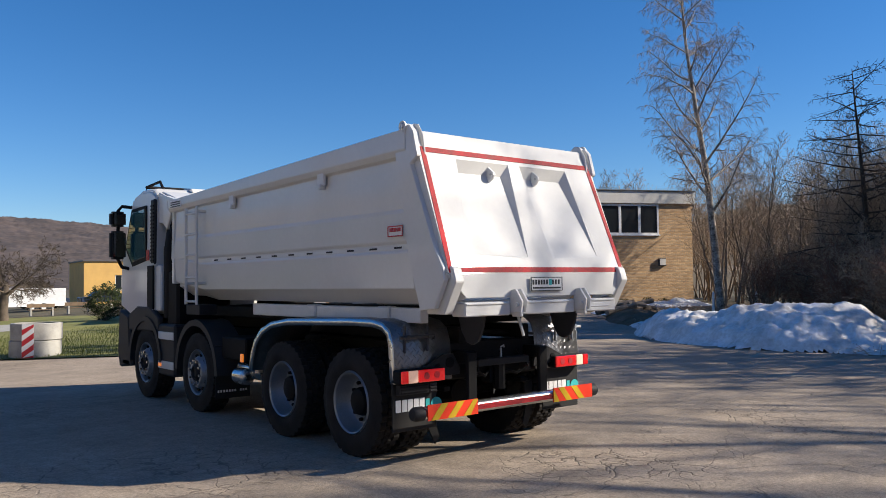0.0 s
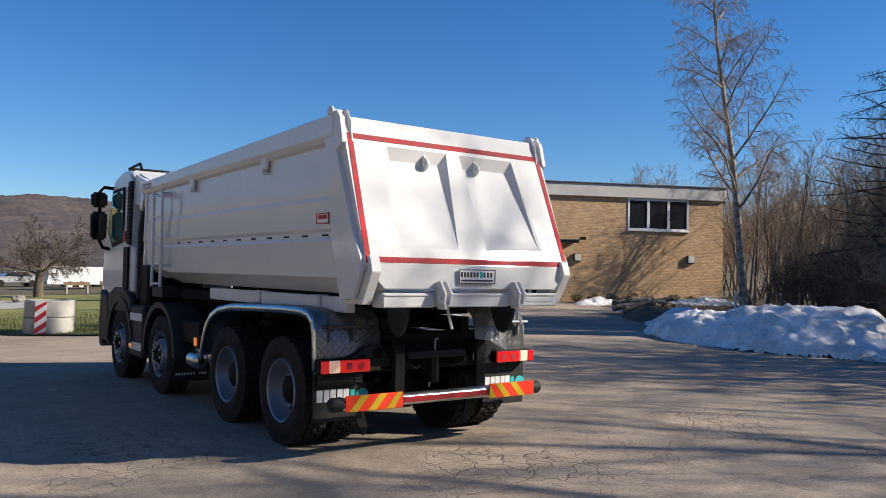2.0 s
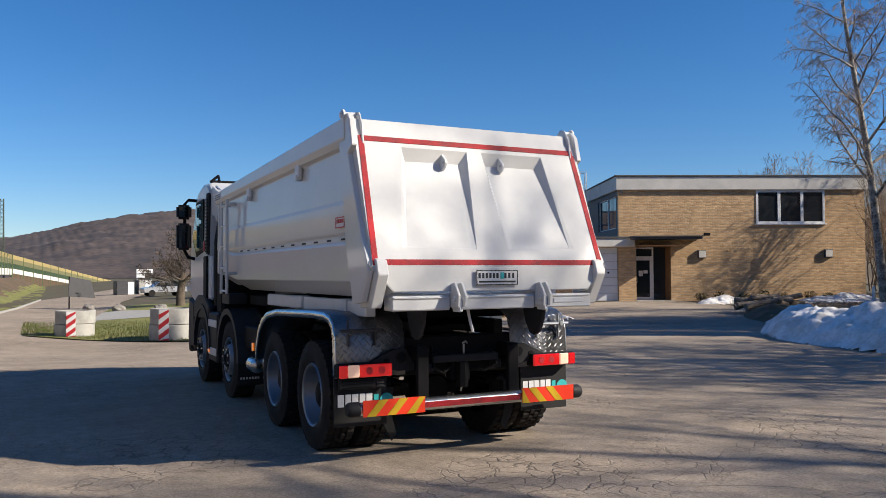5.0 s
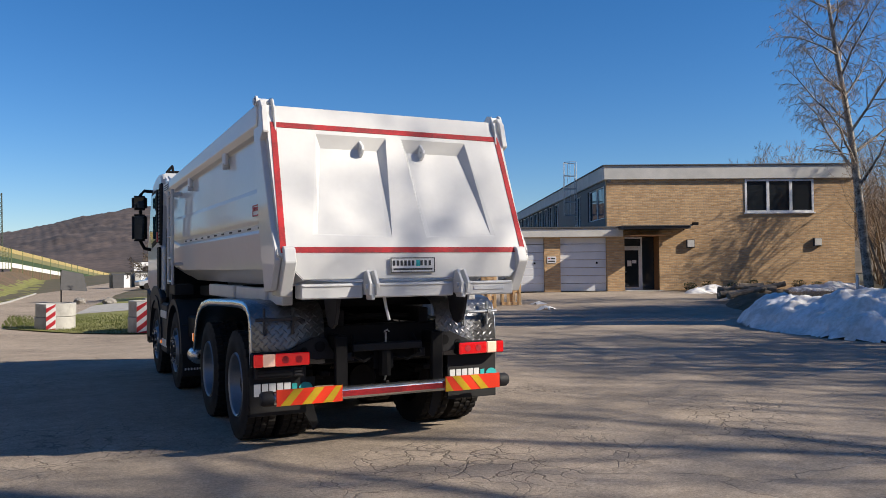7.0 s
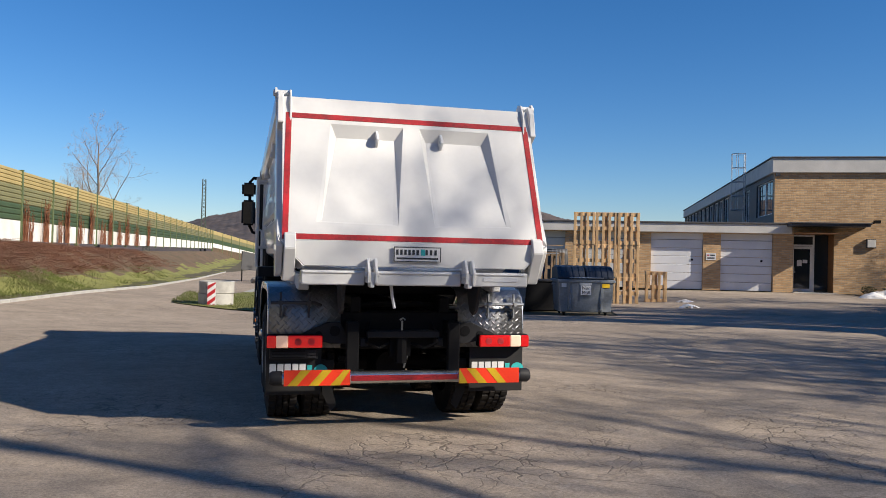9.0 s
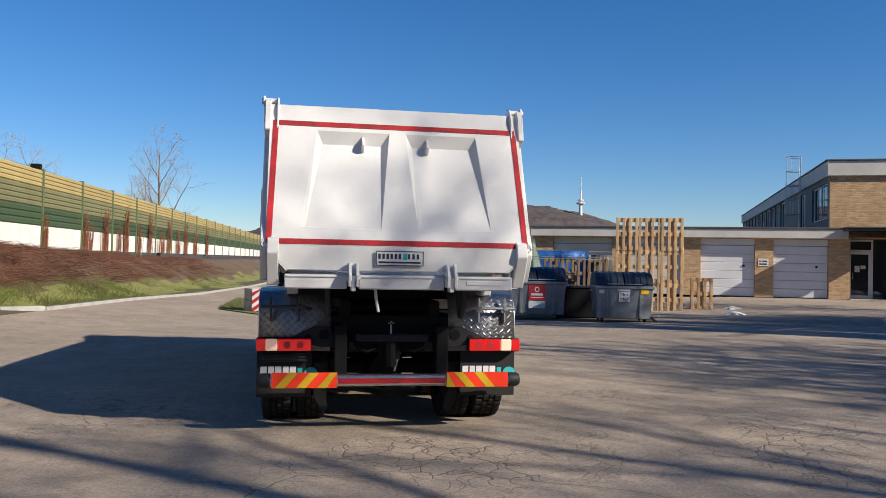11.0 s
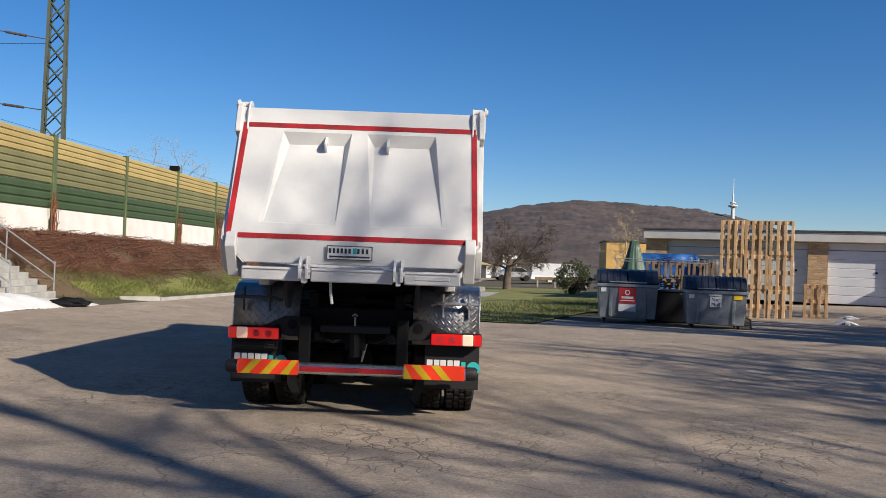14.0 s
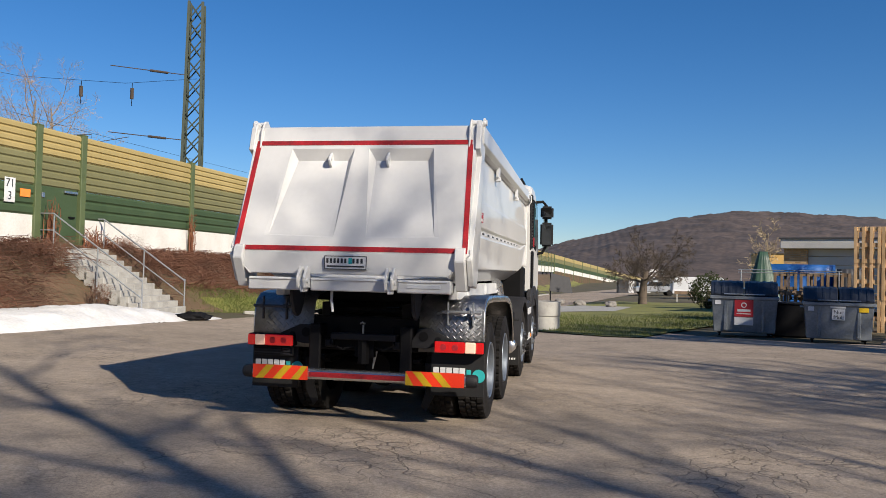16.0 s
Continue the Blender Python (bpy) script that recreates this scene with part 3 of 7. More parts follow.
# floodlight arm by the canopy and a small camera on the corner
part("bracket_lamp", tube(box(B(), 4.35, 4.6, -0.75, -0.45, 3.4, 3.54), [(4.05, 0, 3.2), (4.2, -0.35, 3.35), (4.45, -0.6, 3.47)], 0.05), M_BLACK, house, "dark bracket lamp")
part("bracket_lamp", tube(box(B(), 0.0, 0.14, -0.5, -0.28, 5.66, 5.78), [(0.07, 0, 5.78), (0.07, -0.3, 5.74)], 0.03), M_DARKGREY, house, "small corner camera")
# caged roof ladder on the side wall
lad = part("roof_ladder", tube(tube(B(), [(-0.35, 6.4, 3.3), (-0.35, 6.4, 7.6)], 0.025), [(-0.35, 6.9, 3.3), (-0.35, 6.9, 7.6)], 0.025), M_GALV, house, "galvanised caged roof ladder")
for k in range(14):
    part("rung", tube(B(), [(-0.35, 6.4, 3.5 + 0.28 * k), (-0.35, 6.9, 3.5 + 0.28 * k)], 0.016, 6), M_GALV, lad)
for k in range(5):
    z = 4.4 + 0.8 * k
    part("hoop", tube(B(), [(-0.35, 6.3, z), (-0.75, 6.25, z), (-1.05, 6.5, z), (-1.05, 6.8, z), (-0.75, 7.05, z), (-0.35, 7.0, z)], 0.018, 6), M_GALV, lad)
for x, y in ((-0.75, 6.25), (-1.05, 6.5), (-1.05, 6.8), (-0.75, 7.05)):
    part("cage_bar", tube(B(), [(x, y, 4.4), (x, y, 7.6)], 0.014, 6), M_GALV, lad)


# ---- noise barrier ----
def wall_x(y):
    return -13.75 + 0.045 * (y - 22)


def ribbed(bm, y0, y1, z0, z1, ribs, depth=0.045):
    """A panel between two posts whose face is pressed into level ribs."""
    h = (z1 - z0) / ribs
    prof = []
    for k in range(ribs):
        a = z0 + k * h
        prof += [(0.0, a + 0.004), (depth, a + h * 0.2), (depth, a + h * 0.75), (0.0, a + h * 0.95)]
    prof = [(-0.06, z0)] + [(0.0, z0)] + prof + [(0.0, z1), (-0.06, z1)]
    prism(bm, prof, y0, y1, axis="y")
    return bm


barrier = thing("noise_barrier", "green and yellow ribbed railway noise barrier on white concrete", "noise barrier", pose(-13.75, 22, 0, 0, 0, -2.577))
posts = [-34.6, -28.6, -22.6, -16.6, -12.6, -8.75, -6.75, -0.2] + [-0.2 + 6.05 * k for k in range(1, 25)]
tiers = [(1.85, 2.95, M_CONCW), (2.95, 3.85, M_NWGRE), (3.85, 4.8, M_NWOLI), (4.8, 5.62, M_NWYEL)]
made = {}
for a, b in zip(posts, posts[1:]):
    door = abs(a + 8.75) < 0.1
    for t, (z0, z1, mat) in enumerate(tiers):
        if door and t < 2:
            continue
        key = (round(b - a, 2), t)
        if key not in made:
            bm = box(B(), -0.09, 0.02, 0.1, b - a - 0.1, z0, z1 - 0.005) if t == 0 else ribbed(B(), 0.1, b - a - 0.1, z0, z1 - 0.01, 4 if t > 1 else 3)
            made[key] = part(("concrete_panel", "green_panel", "olive_panel", "yellow_panel")[t], bm, mat, barrier)
            ob = made[key]
        else:
            ob = new(made[key].name.split(".")[0], made[key].data)
            ob.parent = barrier
        ob.matrix_basis = pose(0, a, 0)
bm = box(box(box(B(), -0.12, 0.1, -0.09, 0.09, 1.7, 5.65), -0.13, 0.11, -0.095, 0.095, 5.64, 5.67), -0.06, 0.12, -0.12, 0.12, 1.7, 1.78)
first = part("post", bm, M_NWPOST, barrier, bevel=0.01)
for k, y in enumerate(posts):
    ob = first if k == 0 else new("post", first.data)
    ob.parent = barrier
    wide = 1.4 if y in (-8.75, -6.75, -0.2) else 0.7 if y > 0 else 1.0
    ob.matrix_basis = pose(0, y, 0) @ Matrix.Diagonal((1, wide, 1, 1))
gate = part("barrier_door", box(B(), -0.06, 0.03, -8.55, -6.95, 1.95, 3.86), M_NWGRE, barrier, "dark green steel service door", bevel=0.01)
boxpart("door_handle", (0.03, 0.09, -7.35, -7.1, 2.95, 3.0), M_BLACK, gate)
boxpart("door_closer", (0.03, 0.1, -7.6, -7.0, 3.72, 3.8), M_STEEL, gate)
for z in (2.2, 3.5):
    boxpart("hinge", (0.03, 0.06, -8.55, -8.42, z, z + 0.16), M_STEEL, gate)
plate = boxpart("kilometre_sign", (0.06, 0.075, -10.05, -9.65, 3.25, 3.95), M_PRINTW, barrier, "white plate with black numerals", bevel=0)
for z, s in ((3.78, "71"), (3.42, "3")):
    text_part("numeral", s, 0.34, Matrix.Translation((0.078, -9.85, z)) @ pose(0, 0, 0, 90, 0, 90), M_PRINTK, plate)
# no lamp, but the emitting amber lens material makes this plate glow a little
boxpart("warning_plate", (0.06, 0.075, -9.45, -9.05, 3.45, 3.68), M_AMBER, barrier, "small orange warning plate", bevel=0)

# the barrier goes on, bending away and down the valley
far_b = thing("noise_barrier", "distant green and yellow noise barrier bending down the valley", "noise barrier")
FB = [(-7.2, 166.5, 5.6), (3.5, 218.2, 3.3), (13.6, 257.7, 1.0), (25.6, 291.9, -1.6)]
for (xa, ya, za), (xb, yb, zb) in zip(FB, FB[1:]):
    for k in range(6):
        p, q = [Vector((xa + (xb - xa) * f, ya + (yb - ya) * f, za + (zb - za) * f)) for f in (k / 6, (k + 1) / 6)]
        L = (q - p).to_2d().length
        m = pose(p.x, p.y, p.z, 0, 0, math.degrees(math.atan2(q.y - p.y, q.x - p.x))) @ Matrix.Rotation(-math.atan2(q.z - p.z, L), 4, "Y")
        for nm, z0, z1, mt in (("earth_foot", -6.0, -3.5, M_BANK), ("concrete_panel", -3.5, -2.6, M_CONCW), ("green_panel", -2.6, -1.7, M_NWGRE), ("olive_panel", -1.7, -0.8, M_NWOLI), ("yellow_panel", -0.8, 0.0, M_NWYEL)):
            boxpart(nm, (0.1, L - 0.1, -0.06, 0.06, z0, z1 - 0.01), mt, far_b, bevel=0.02).matrix_basis = m
        boxpart("post", (-0.12, 0.12, -0.14, 0.14, -6.0, 0.12), M_NWPOST, far_b, bevel=0.01).matrix_basis = m

# stairs up to the barrier door
stair = thing("stairs", "grey concrete block stairs up the bank", "stairs", pose(-10.7, 14.9, 0.06, 0, 0, 92), kind="structure")
NSTEP, RISE, RUN = 11, 0.178, 0.275
for k in range(NSTEP):
    for j in range(4):
        w = 2.5 / 4
        boxpart("step_block", (-1.25 + j * w + 0.004, -1.25 + (j + 1) * w - 0.004, k * RUN, (k + 1) * RUN + 0.1, k * RISE - 0.25, (k + 1) * RISE), M_CONC, stair, bevel=0.012)
boxpart("landing", (-1.25, 1.25, NSTEP * RUN, NSTEP * RUN + 0.9, 1.5, NSTEP * RISE), M_CONC, stair)
for sx in (-1.32, 1.32):
    rl = thing("stair_rail", "bent galvanised tube stair rail", "handrail", stair.matrix_basis, group="stair rails")
    top = NSTEP * RUN
    part("handrail", tube(B(), [(sx, 0.1, 0.1), (sx, 0.1, 1.0), (sx, top, 1.0 + NSTEP * RISE), (sx, top + 0.9, 1.0 + NSTEP * RISE)], 0.025), M_GALV, rl)
    part("middle_rail", tube(B(), [(sx, 0.1, 0.5), (sx, top, 0.5 + NSTEP * RISE), (sx, top + 0.9, 0.5 + NSTEP * RISE)], 0.02), M_GALV, rl)
    for k in range(3):
        y = 0.1 + k * 1.45
        part("baluster", tube(B(), [(sx, y, max(0, y / RUN * RISE - 0.6)), (sx, y, 1.0 + y / RUN * RISE * 0.98)], 0.022), M_GALV, rl)


# ---- snow ----
def snow_heap(name, pts, seed, label, rough=1.0, mat=None):
    """A heap whose height falls off from several crests (x, y, radius along, radius across, turn, height)."""
    xs, ys = [p[0] for p in pts], [p[1] for p in pts]
    x0, x1, y0, y1 = min(xs) - 6, max(xs) + 6, min(ys) - 6, max(ys) + 6
    n = int(max(x1 - x0, y1 - y0) / 0.085)
    verts, faces, idx = [], [], {}
    def h(x, y):
        z = 0
        for px, py, ra, rb, turn, hh in pts:
            c, s = math.cos(radians(turn)), math.sin(radians(turn))
            a, b = ((x - px) * c + (y - py) * s) / ra, (-(x - px) * s + (y - py) * c) / rb
            q = a * a + b * b
            if q < 1:
                z += (hh * (1 - q) ** 0.9) ** 3
        z = z ** (1 / 3)
        v = Vector((x, y, seed))
        if z > 0:
            z += (0.22 * noise.noise(v * 0.9) + 0.13 * noise.noise(v * 2.3) + 0.06 * noise.noise(v * 5.5) + 0.045 * abs(noise.noise(v * 9.5)) - 0.05 * abs(noise.noise(v * 3.6))) * min(1, z * 3.5) * rough
        return z - 0.05
    for i in range(n + 1):
        for j in range(n + 1):
            x, y = x0 + (x1 - x0) * i / n, y0 + (y1 - y0) * j / n
            z = h(x, y)
            if z > -0.049:
                idx[i, j] = len(verts)
                verts.append((x, y, zg(x, y) + z))
    for i, j in idx:
        q = [(i, j), (i + 1, j), (i + 1, j + 1), (i, j + 1)]
        if all(k in idx for k in q):
            faces.append([idx[k] for k in q])
    return tagged(link_mesh(name, verts, faces, mat or M_SNOW, smooth=True), label, "snow", kind="stuff")


snow_heap("snow_heap", [(14.6, 7.4, 3.4, 1.5, 55, 0.78), (14.35, 4.3, 2.7, 2.3, 80, 1.12), (14.0, 2.4, 1.9, 1.35, 85, 0.38), (17.6, 11.4, 1.5, 0.5, 50, 0.16)], 3.0, "heap of dirty half-melted snow at the yard edge", 1.15)
snow_heap("snow_patch", [(26.3, 22.2, 1.9, 0.9, 10, 0.35), (22.9, 17.6, 1.3, 0.6, 50, 0.2)], 7.0, "small melting snow patch on soil")
snow_heap("snow_patch", [(32.5, 20.5, 3.2, 1.0, -8, 0.35)], 11.0, "flat melting snow patch by the birch")
snow_heap("snow_bank", [(-11.3, 9.6, 5.4, 1.5, 82, 0.5), (-10.3, 13.2, 2.8, 0.9, 70, 0.22), (-12.4, 4.0, 4, 2.0, 80, 0.55)], 5.0, "long bank of old snow at the foot of the stairs", 0.3, M_CLEANSNOW)
snow_heap("snow_patch", [(15.0, 20.2, 0.5, 0.25, 0, 0.14)], 13.0, "last small patch of snow on asphalt")
snow_heap("snow_patch", [(13.5, 17.4, 0.5, 0.22, 0, 0.13)], 17.0, "last small patch of snow on asphalt")


# ---- far hills ----
def hill(name, profile, near, far, seed, label, mat=None):
    """A wooded ridge: elevation angle against bearing, drawn as a slope from near to far."""
    az = [p[0] for p in profile]
    na, nr = int((az[-1] - az[0]) / 0.11), 42
    verts, faces = [], []
    for j in range(nr + 1):
        s = j / nr
        r = near + (far - near) * s
        for i in range(na + 1):
            a = az[0] + (az[-1] - az[0]) * i / na
            e = np.interp(a, az, [p[1] for p in profile])
            top = far * math.tan(radians(e))
            p = Vector((r * math.sin(radians(a)), r * math.cos(radians(a)), 0))
            z = top * (1.15 * s - 0.15 * s * s if s < 0.9 else 0.9 + 0.1 * math.sin((s - 0.9) * 15.7)) if s > 0 else 0
            q = p * 0.012 + Vector((0, 0, seed))
            z += (12 * noise.noise(q * 0.5) * s + 4 * abs(noise.noise(p * 0.04)) + 1.8 * abs(noise.noise(p * 0.15))) * min(1, 4 * s) * far / 1000 - 2 * s
            verts.append((p.x, p.y, z))
    for j in range(nr):
        for i in range(na):
            k = j * (na + 1) + i
            faces.append((k, k + 1, k + na + 2, k + na + 1))
    return tagged(link_mesh(name, verts, faces, mat or M_FOREST, smooth=True), label, "hill", kind="structure")


hill("backdrop_hill", [(-46, 0.2), (-20, 0.6), (-8, 1.1), (-4.5, 1.6), (-3.0, 2.15), (-0.5, 2.85), (1.4, 3.45), (3.3, 4.05), (5.2, 4.45), (7.0, 4.6), (8.8, 4.62), (10.6, 4.42), (13.9, 4.02), (17.2, 3.8), (19.6, 3.55), (22.6, 2.9), (30, 2.2), (45, 2.4), (60, 3.2)], 420, 980, 2.0, "distant wooded hill, leafless and brown")
hill("backdrop_wood", [(50, 2.0), (56, 4.5), (60, 5.6), (70, 6.2), (80, 6.4), (95, 6)], 120, 260, 9.0, "leafless wooded slope behind the shrubs", M_SLOPE)


# never in view: added to block low sky and darken fill and reflections
hill("backdrop_wood", [(95, 6), (105, 9), (140, 11), (180, 12.5), (220, 11), (262, 9), (290, 6)], 62, 140, 5.0, "unseen slope added behind the yard to screen low sky", M_SLOPE)


# ---- tipper truck ----
truck = thing("tipper_truck", "white four-axle tipper truck parked on the asphalt yard", "truck")


def mirror_pair(fn):
    for s in (-1, 1):
        fn(s)


# chassis
for s in (-1, 1):
    boxpart("chassis_rail", (s * 0.43 - 0.045, s * 0.43 + 0.045, 0.25, 7.4, 0.78, 1.06), M_BLACK, truck, bevel=0.01)
    boxpart("subframe_rail", (s * 0.43 - 0.05, s * 0.43 + 0.05, 0.1, 5.4, 1.09, 1.24), M_BLACK, truck, bevel=0.01)
for y in (0.3, 1.7, 3.4, 5.2, 6.6):
    boxpart("crossmember", (-0.385, 0.385, y - 0.06, y + 0.06, 0.8, 1.02), M_BLACK, truck, bevel=0.01)
cm = boxpart("rear_crossmember", (-0.62, 0.62, 0.14, 0.26, 0.74, 1.1), M_BLACK, truck, "black rear crossmember", bevel=0.015)
boxpart("step_bar", (-0.34, 0.36, -0.02, 0.1, 0.86, 0.93), M_DARKPLAS, cm, bevel=0.01)
part("hitch_pin", tube(tube(B(), [(0.0, 0.02, 0.88), (0.0, 0.02, 1.02)], 0.010), [(-0.025, 0.0, 1.03), (0.0, -0.02, 1.05), (0.025, 0.0, 1.03)], 0.008), M_GALV, cm, "dull hitch pin")
part("tow_coupling", tube(box(B(), -0.1, 0.1, 0.08, 0.2, 0.68, 0.86), [(0, 0.05, 0.62), (0, 0.05, 0.9)], 0.06), M_BLACK, cm)
for s in (-1, 1):
    part("air_hose", tube(B(), [(s * 0.30, 0.1, 1.0), (s * 0.34, -0.02, 0.82), (s * 0.22, 0.02, 0.76), (s * 0.1, 0.1, 0.8)], 0.014, 6), M_BLACK, cm)
    boxpart("coupling_head", (s * 0.36 - 0.04, s * 0.36 + 0.04, 0.0, 0.1, 0.78, 0.86), M_DARKPLAS, cm)
part("spare_bracket", tube(B(), [(0.06, 0.2, 0.55), (0.1, 0.18, 0.75)], [0.008, 0.022], 6), M_GALV, cm)
part("fuel_line", tube(B(), [(-0.6, 0.35, 1.12), (-0.2, 0.3, 1.16), (0.2, 0.3, 1.16), (0.6, 0.35, 1.12)], 0.03), M_BLACK, cm)

# black filler box added to close the gap between subframe rails and body
boxpart("tipper_subframe", (-0.78, 0.78, 0.5, 5.2, 1.245, 1.385), M_BLACK, truck, bevel=0.01)
for s in (-1, 1):
    part("inner_flap", prism(B(), [(s * 0.60, 0.62), (s * 0.72, 0.62), (s * 0.71, 0.30), (s * 0.62, 0.12), (s * 0.57, 0.18), (s * 0.62, 0.36)], 0.30, 0.32, axis="y"), M_FLAP, truck, "bent grey rubber flap")
# axles
for y in (0.88, 2.26, 4.62, 6.56):
    part("axle", tube(tube(B(), [(-0.95, y, 0.52), (-0.3, y, 0.52), (0.3, y, 0.52), (0.95, y, 0.52)], [0.07, 0.08, 0.08, 0.07], 12), [(0, y - 0.25, 0.52), (0, y, 0.52), (0, y + 0.25, 0.52)], [0.14, 0.24, 0.14], 14), M_BLACK, truck)
    for s in (-1, 1):
        part("leaf_spring", box(box(B(), s * 0.52 - 0.04, s * 0.52 + 0.04, y - 0.65, y + 0.65, 0.62, 0.67), s * 0.52 - 0.04, s * 0.52 + 0.04, y - 0.45, y + 0.45, 0.57, 0.62), M_BLACK, truck, bevel=0.008)


def tyre_mesh(bm, x_out, width, R, lugs=34):
    """A tyre on the x axis with a rounded shoulder and cut tread blocks; x_out is the outer face, inward is plus."""
    r, n = 0.305, lugs * 4
    w = width
    rows_ = [(0.02, r, 0), (0.0, r + 0.04, 0), (-0.006, r + 0.11, 0), (0.006, R - 0.075, 0), (0.012, R - 0.05, 0)]
    for a, b, off in ((0.016, 0.085, 1), (0.095, 0.148, 3), (0.152, 0.205, 1), (0.215, w - 0.016, 3)):
        rows_ += [(a - 0.002, R - 0.022, 0), (a + 0.003, R, off), (b - 0.003, R, off), (b + 0.002, R - 0.022, 0)]
    rows_ += [(w - 0.012, R - 0.05, 0), (w - 0.006, R - 0.075, 0), (w + 0.006, r + 0.11, 0), (w, r + 0.04, 0), (w - 0.02, r, 0)]
    rings = []
    for x, rad, off in rows_:
        ring = []
        for k in range(n):
            q = rad - (0.02 if off and (k + off) % 4 == 0 else 0)
            a = 2 * math.pi * (k + (0.3 if off == 3 else 0)) / n
            ring.append(bm.verts.new((x_out + x, q * math.cos(a), q * math.sin(a))))
        rings.append(ring)
    for p, q in zip(rings, rings[1:]):
        for k in range(n):
            bm.faces.new((p[k], p[(k + 1) % n], q[(k + 1) % n], q[k]))


def wheel(parent, name, s, y, rear):
    """One wheel station: s is the side; the rear ones carry two tyres and a dished rim."""
    R = 0.525
    w = thing(name, "", "")
    for key in list(w.keys()):
        del w[key]
    w.parent = truck
    w.matrix_basis = Matrix.Translation((s * 1.22, y, R - 0.01)) @ Matrix.Diagonal((-s, 1, 1, 1)) @ Matrix.Rotation(y * 3.1, 4, "X")
    bm = B()
    tyre_mesh(bm, 0.0, 0.30, R)
    part("tyre", bm, M_RUBBER, w, smooth=True)
    if rear:
        bm = B()
        tyre_mesh(bm, 0.34, 0.30, R)
        part("tyre", bm, M_RUBBER, w, smooth=True)
        bm = B()
        lathe(bm, [(0.02, 0.312), (0.0, 0.30), (0.012, 0.285), (0.05, 0.275), (0.14, 0.262), (0.17, 0.235), (0.175, 0.16), (0.17, 0.145), (0.19, 0.14)], 40)
        rim = part("rim", bm, M_RIM, w, "blue-grey steel dished rim", smooth=True)
        bm = B()
        lathe(bm, [(0.19, 0.145), (0.13, 0.14), (0.09, 0.125), (0.075, 0.10), (0.07, 0.001)], 24)
        part("hub", bm, M_BLACK, w, "black wheel hub", smooth=True)
        nut_x, nut_r, nut_m = 0.15, 0.1675 + 0.02, M_BLACK
    else:
        bm = B()
        lathe(bm, [(0.03, 0.312), (0.0, 0.30), (0.012, 0.285), (0.06, 0.272), (0.10, 0.262), (0.075, 0.235), (0.02, 0.205), (-0.012, 0.185), (-0.012, 0.14), (0.03, 0.13), (0.06, 0.12)], 40)
        rim = part("rim", bm, M_RIM, w, "silver steel rim with hand holes", smooth=True)
        for k in range(10):
            a = 2 * math.pi * k / 10
            part("hand_hole", tube(B(), [(0.035, 0.228 * math.cos(a), 0.228 * math.sin(a)), (0.062, 0.228 * math.cos(a), 0.228 * math.sin(a))], 0.026, 10), M_BLACK, rim)
        bm = B()
        lathe(bm, [(0.06, 0.122), (-0.01, 0.115), (-0.035, 0.095), (-0.042, 0.08), (-0.01, 0.07), (-0.005, 0.001)], 24)
        part("hub", bm, M_DARKPLAS, w, smooth=True)
        nut_x, nut_r, nut_m = -0.03, 0.163, M_STEEL
    for k in range(10):
        a = 2 * math.pi * (k + 0.5) / 10
        if k == 0:
            nut = part("wheel_nut", tube(B(), [(0.03, 0, 0), (-0.012, 0, 0)], 0.017, 6), nut_m, rim)
        else:
            nut = new("wheel_nut", nut.data)
            nut.parent = rim
        nut.matrix_basis = pose(nut_x, nut_r * math.cos(a), nut_r * math.sin(a))
    return w


for s in (-1, 1):
    for y in (0.88, 2.26):
        wheel(truck, "rear_wheel", s, y, True)
    for y in (4.62, 6.56):
        wheel(truck, "front_wheel", s, y, False)

# ---- tipper body ----
def section(y):
    """Outer half section of the body at y: x and z from the top rail down to the floor."""
    f = y / 5.65
    top, rail = 3.06 - 0.17 * f, 2.86 - 0.09 * f
    return [(1.155, top), (1.225, top), (1.225, rail + 0.02), (1.19, rail - 0.03), (1.14, rail - 0.05), (1.15, 2.35), (1.158, 2.31), (1.165, 2.06), (1.145, 2.03), (1.145, 1.975), (1.16, 1.95), (1.13, 1.62), (0.92, 1.475), (0.45, 1.46)]


bm = B()
loops = []
for y in (-0.06, 0.3, 2.0, 4.6, 5.3, 5.65):
    half = section(max(y, 0))
    if y > 5:
        half = [(x, z + (0.12 * (y - 4.6) if z < 2.0 else 0)) for x, z in half]
    outer = [(-x, z) for x, z in half] + [(x, z) for x, z in half[::-1]]
    inner = [(0.4, 1.50), (0.88, 1.53), (1.08, 1.66), (1.105, 2.9 - 0.15 * y / 5.65), (1.155, half[0][1] - 0.001)]
    ring = outer + inner[::-1][1:] + [(-x, z) for x, z in inner[:-1]]
    loops.append([bm.verts.new((x, y, z)) for x, z in ring])
for a, b in zip(loops, loops[1:]):
    for k in range(len(a)):
        bm.faces.new((a[k], a[(k + 1) % len(a)], b[(k + 1) % len(a)], b[k]))
bm.faces.new(loops[0]), bm.faces.new(loops[-1][::-1])
body = part("tipper_body", bm, M_WHITE, truck, "white welded steel half-pipe tipper body", bevel=0.006)
boxpart("headboard", (-1.17, 1.17, 5.56, 5.63, 1.7, 2.9), M_WHITE, body, bevel=0.01)
part("canopy_lip", prism(B(), [(5.55, 2.86), (5.95, 2.96), (5.95, 3.0), (5.5, 2.9)], -1.15, 1.15), M_WHITE, body)
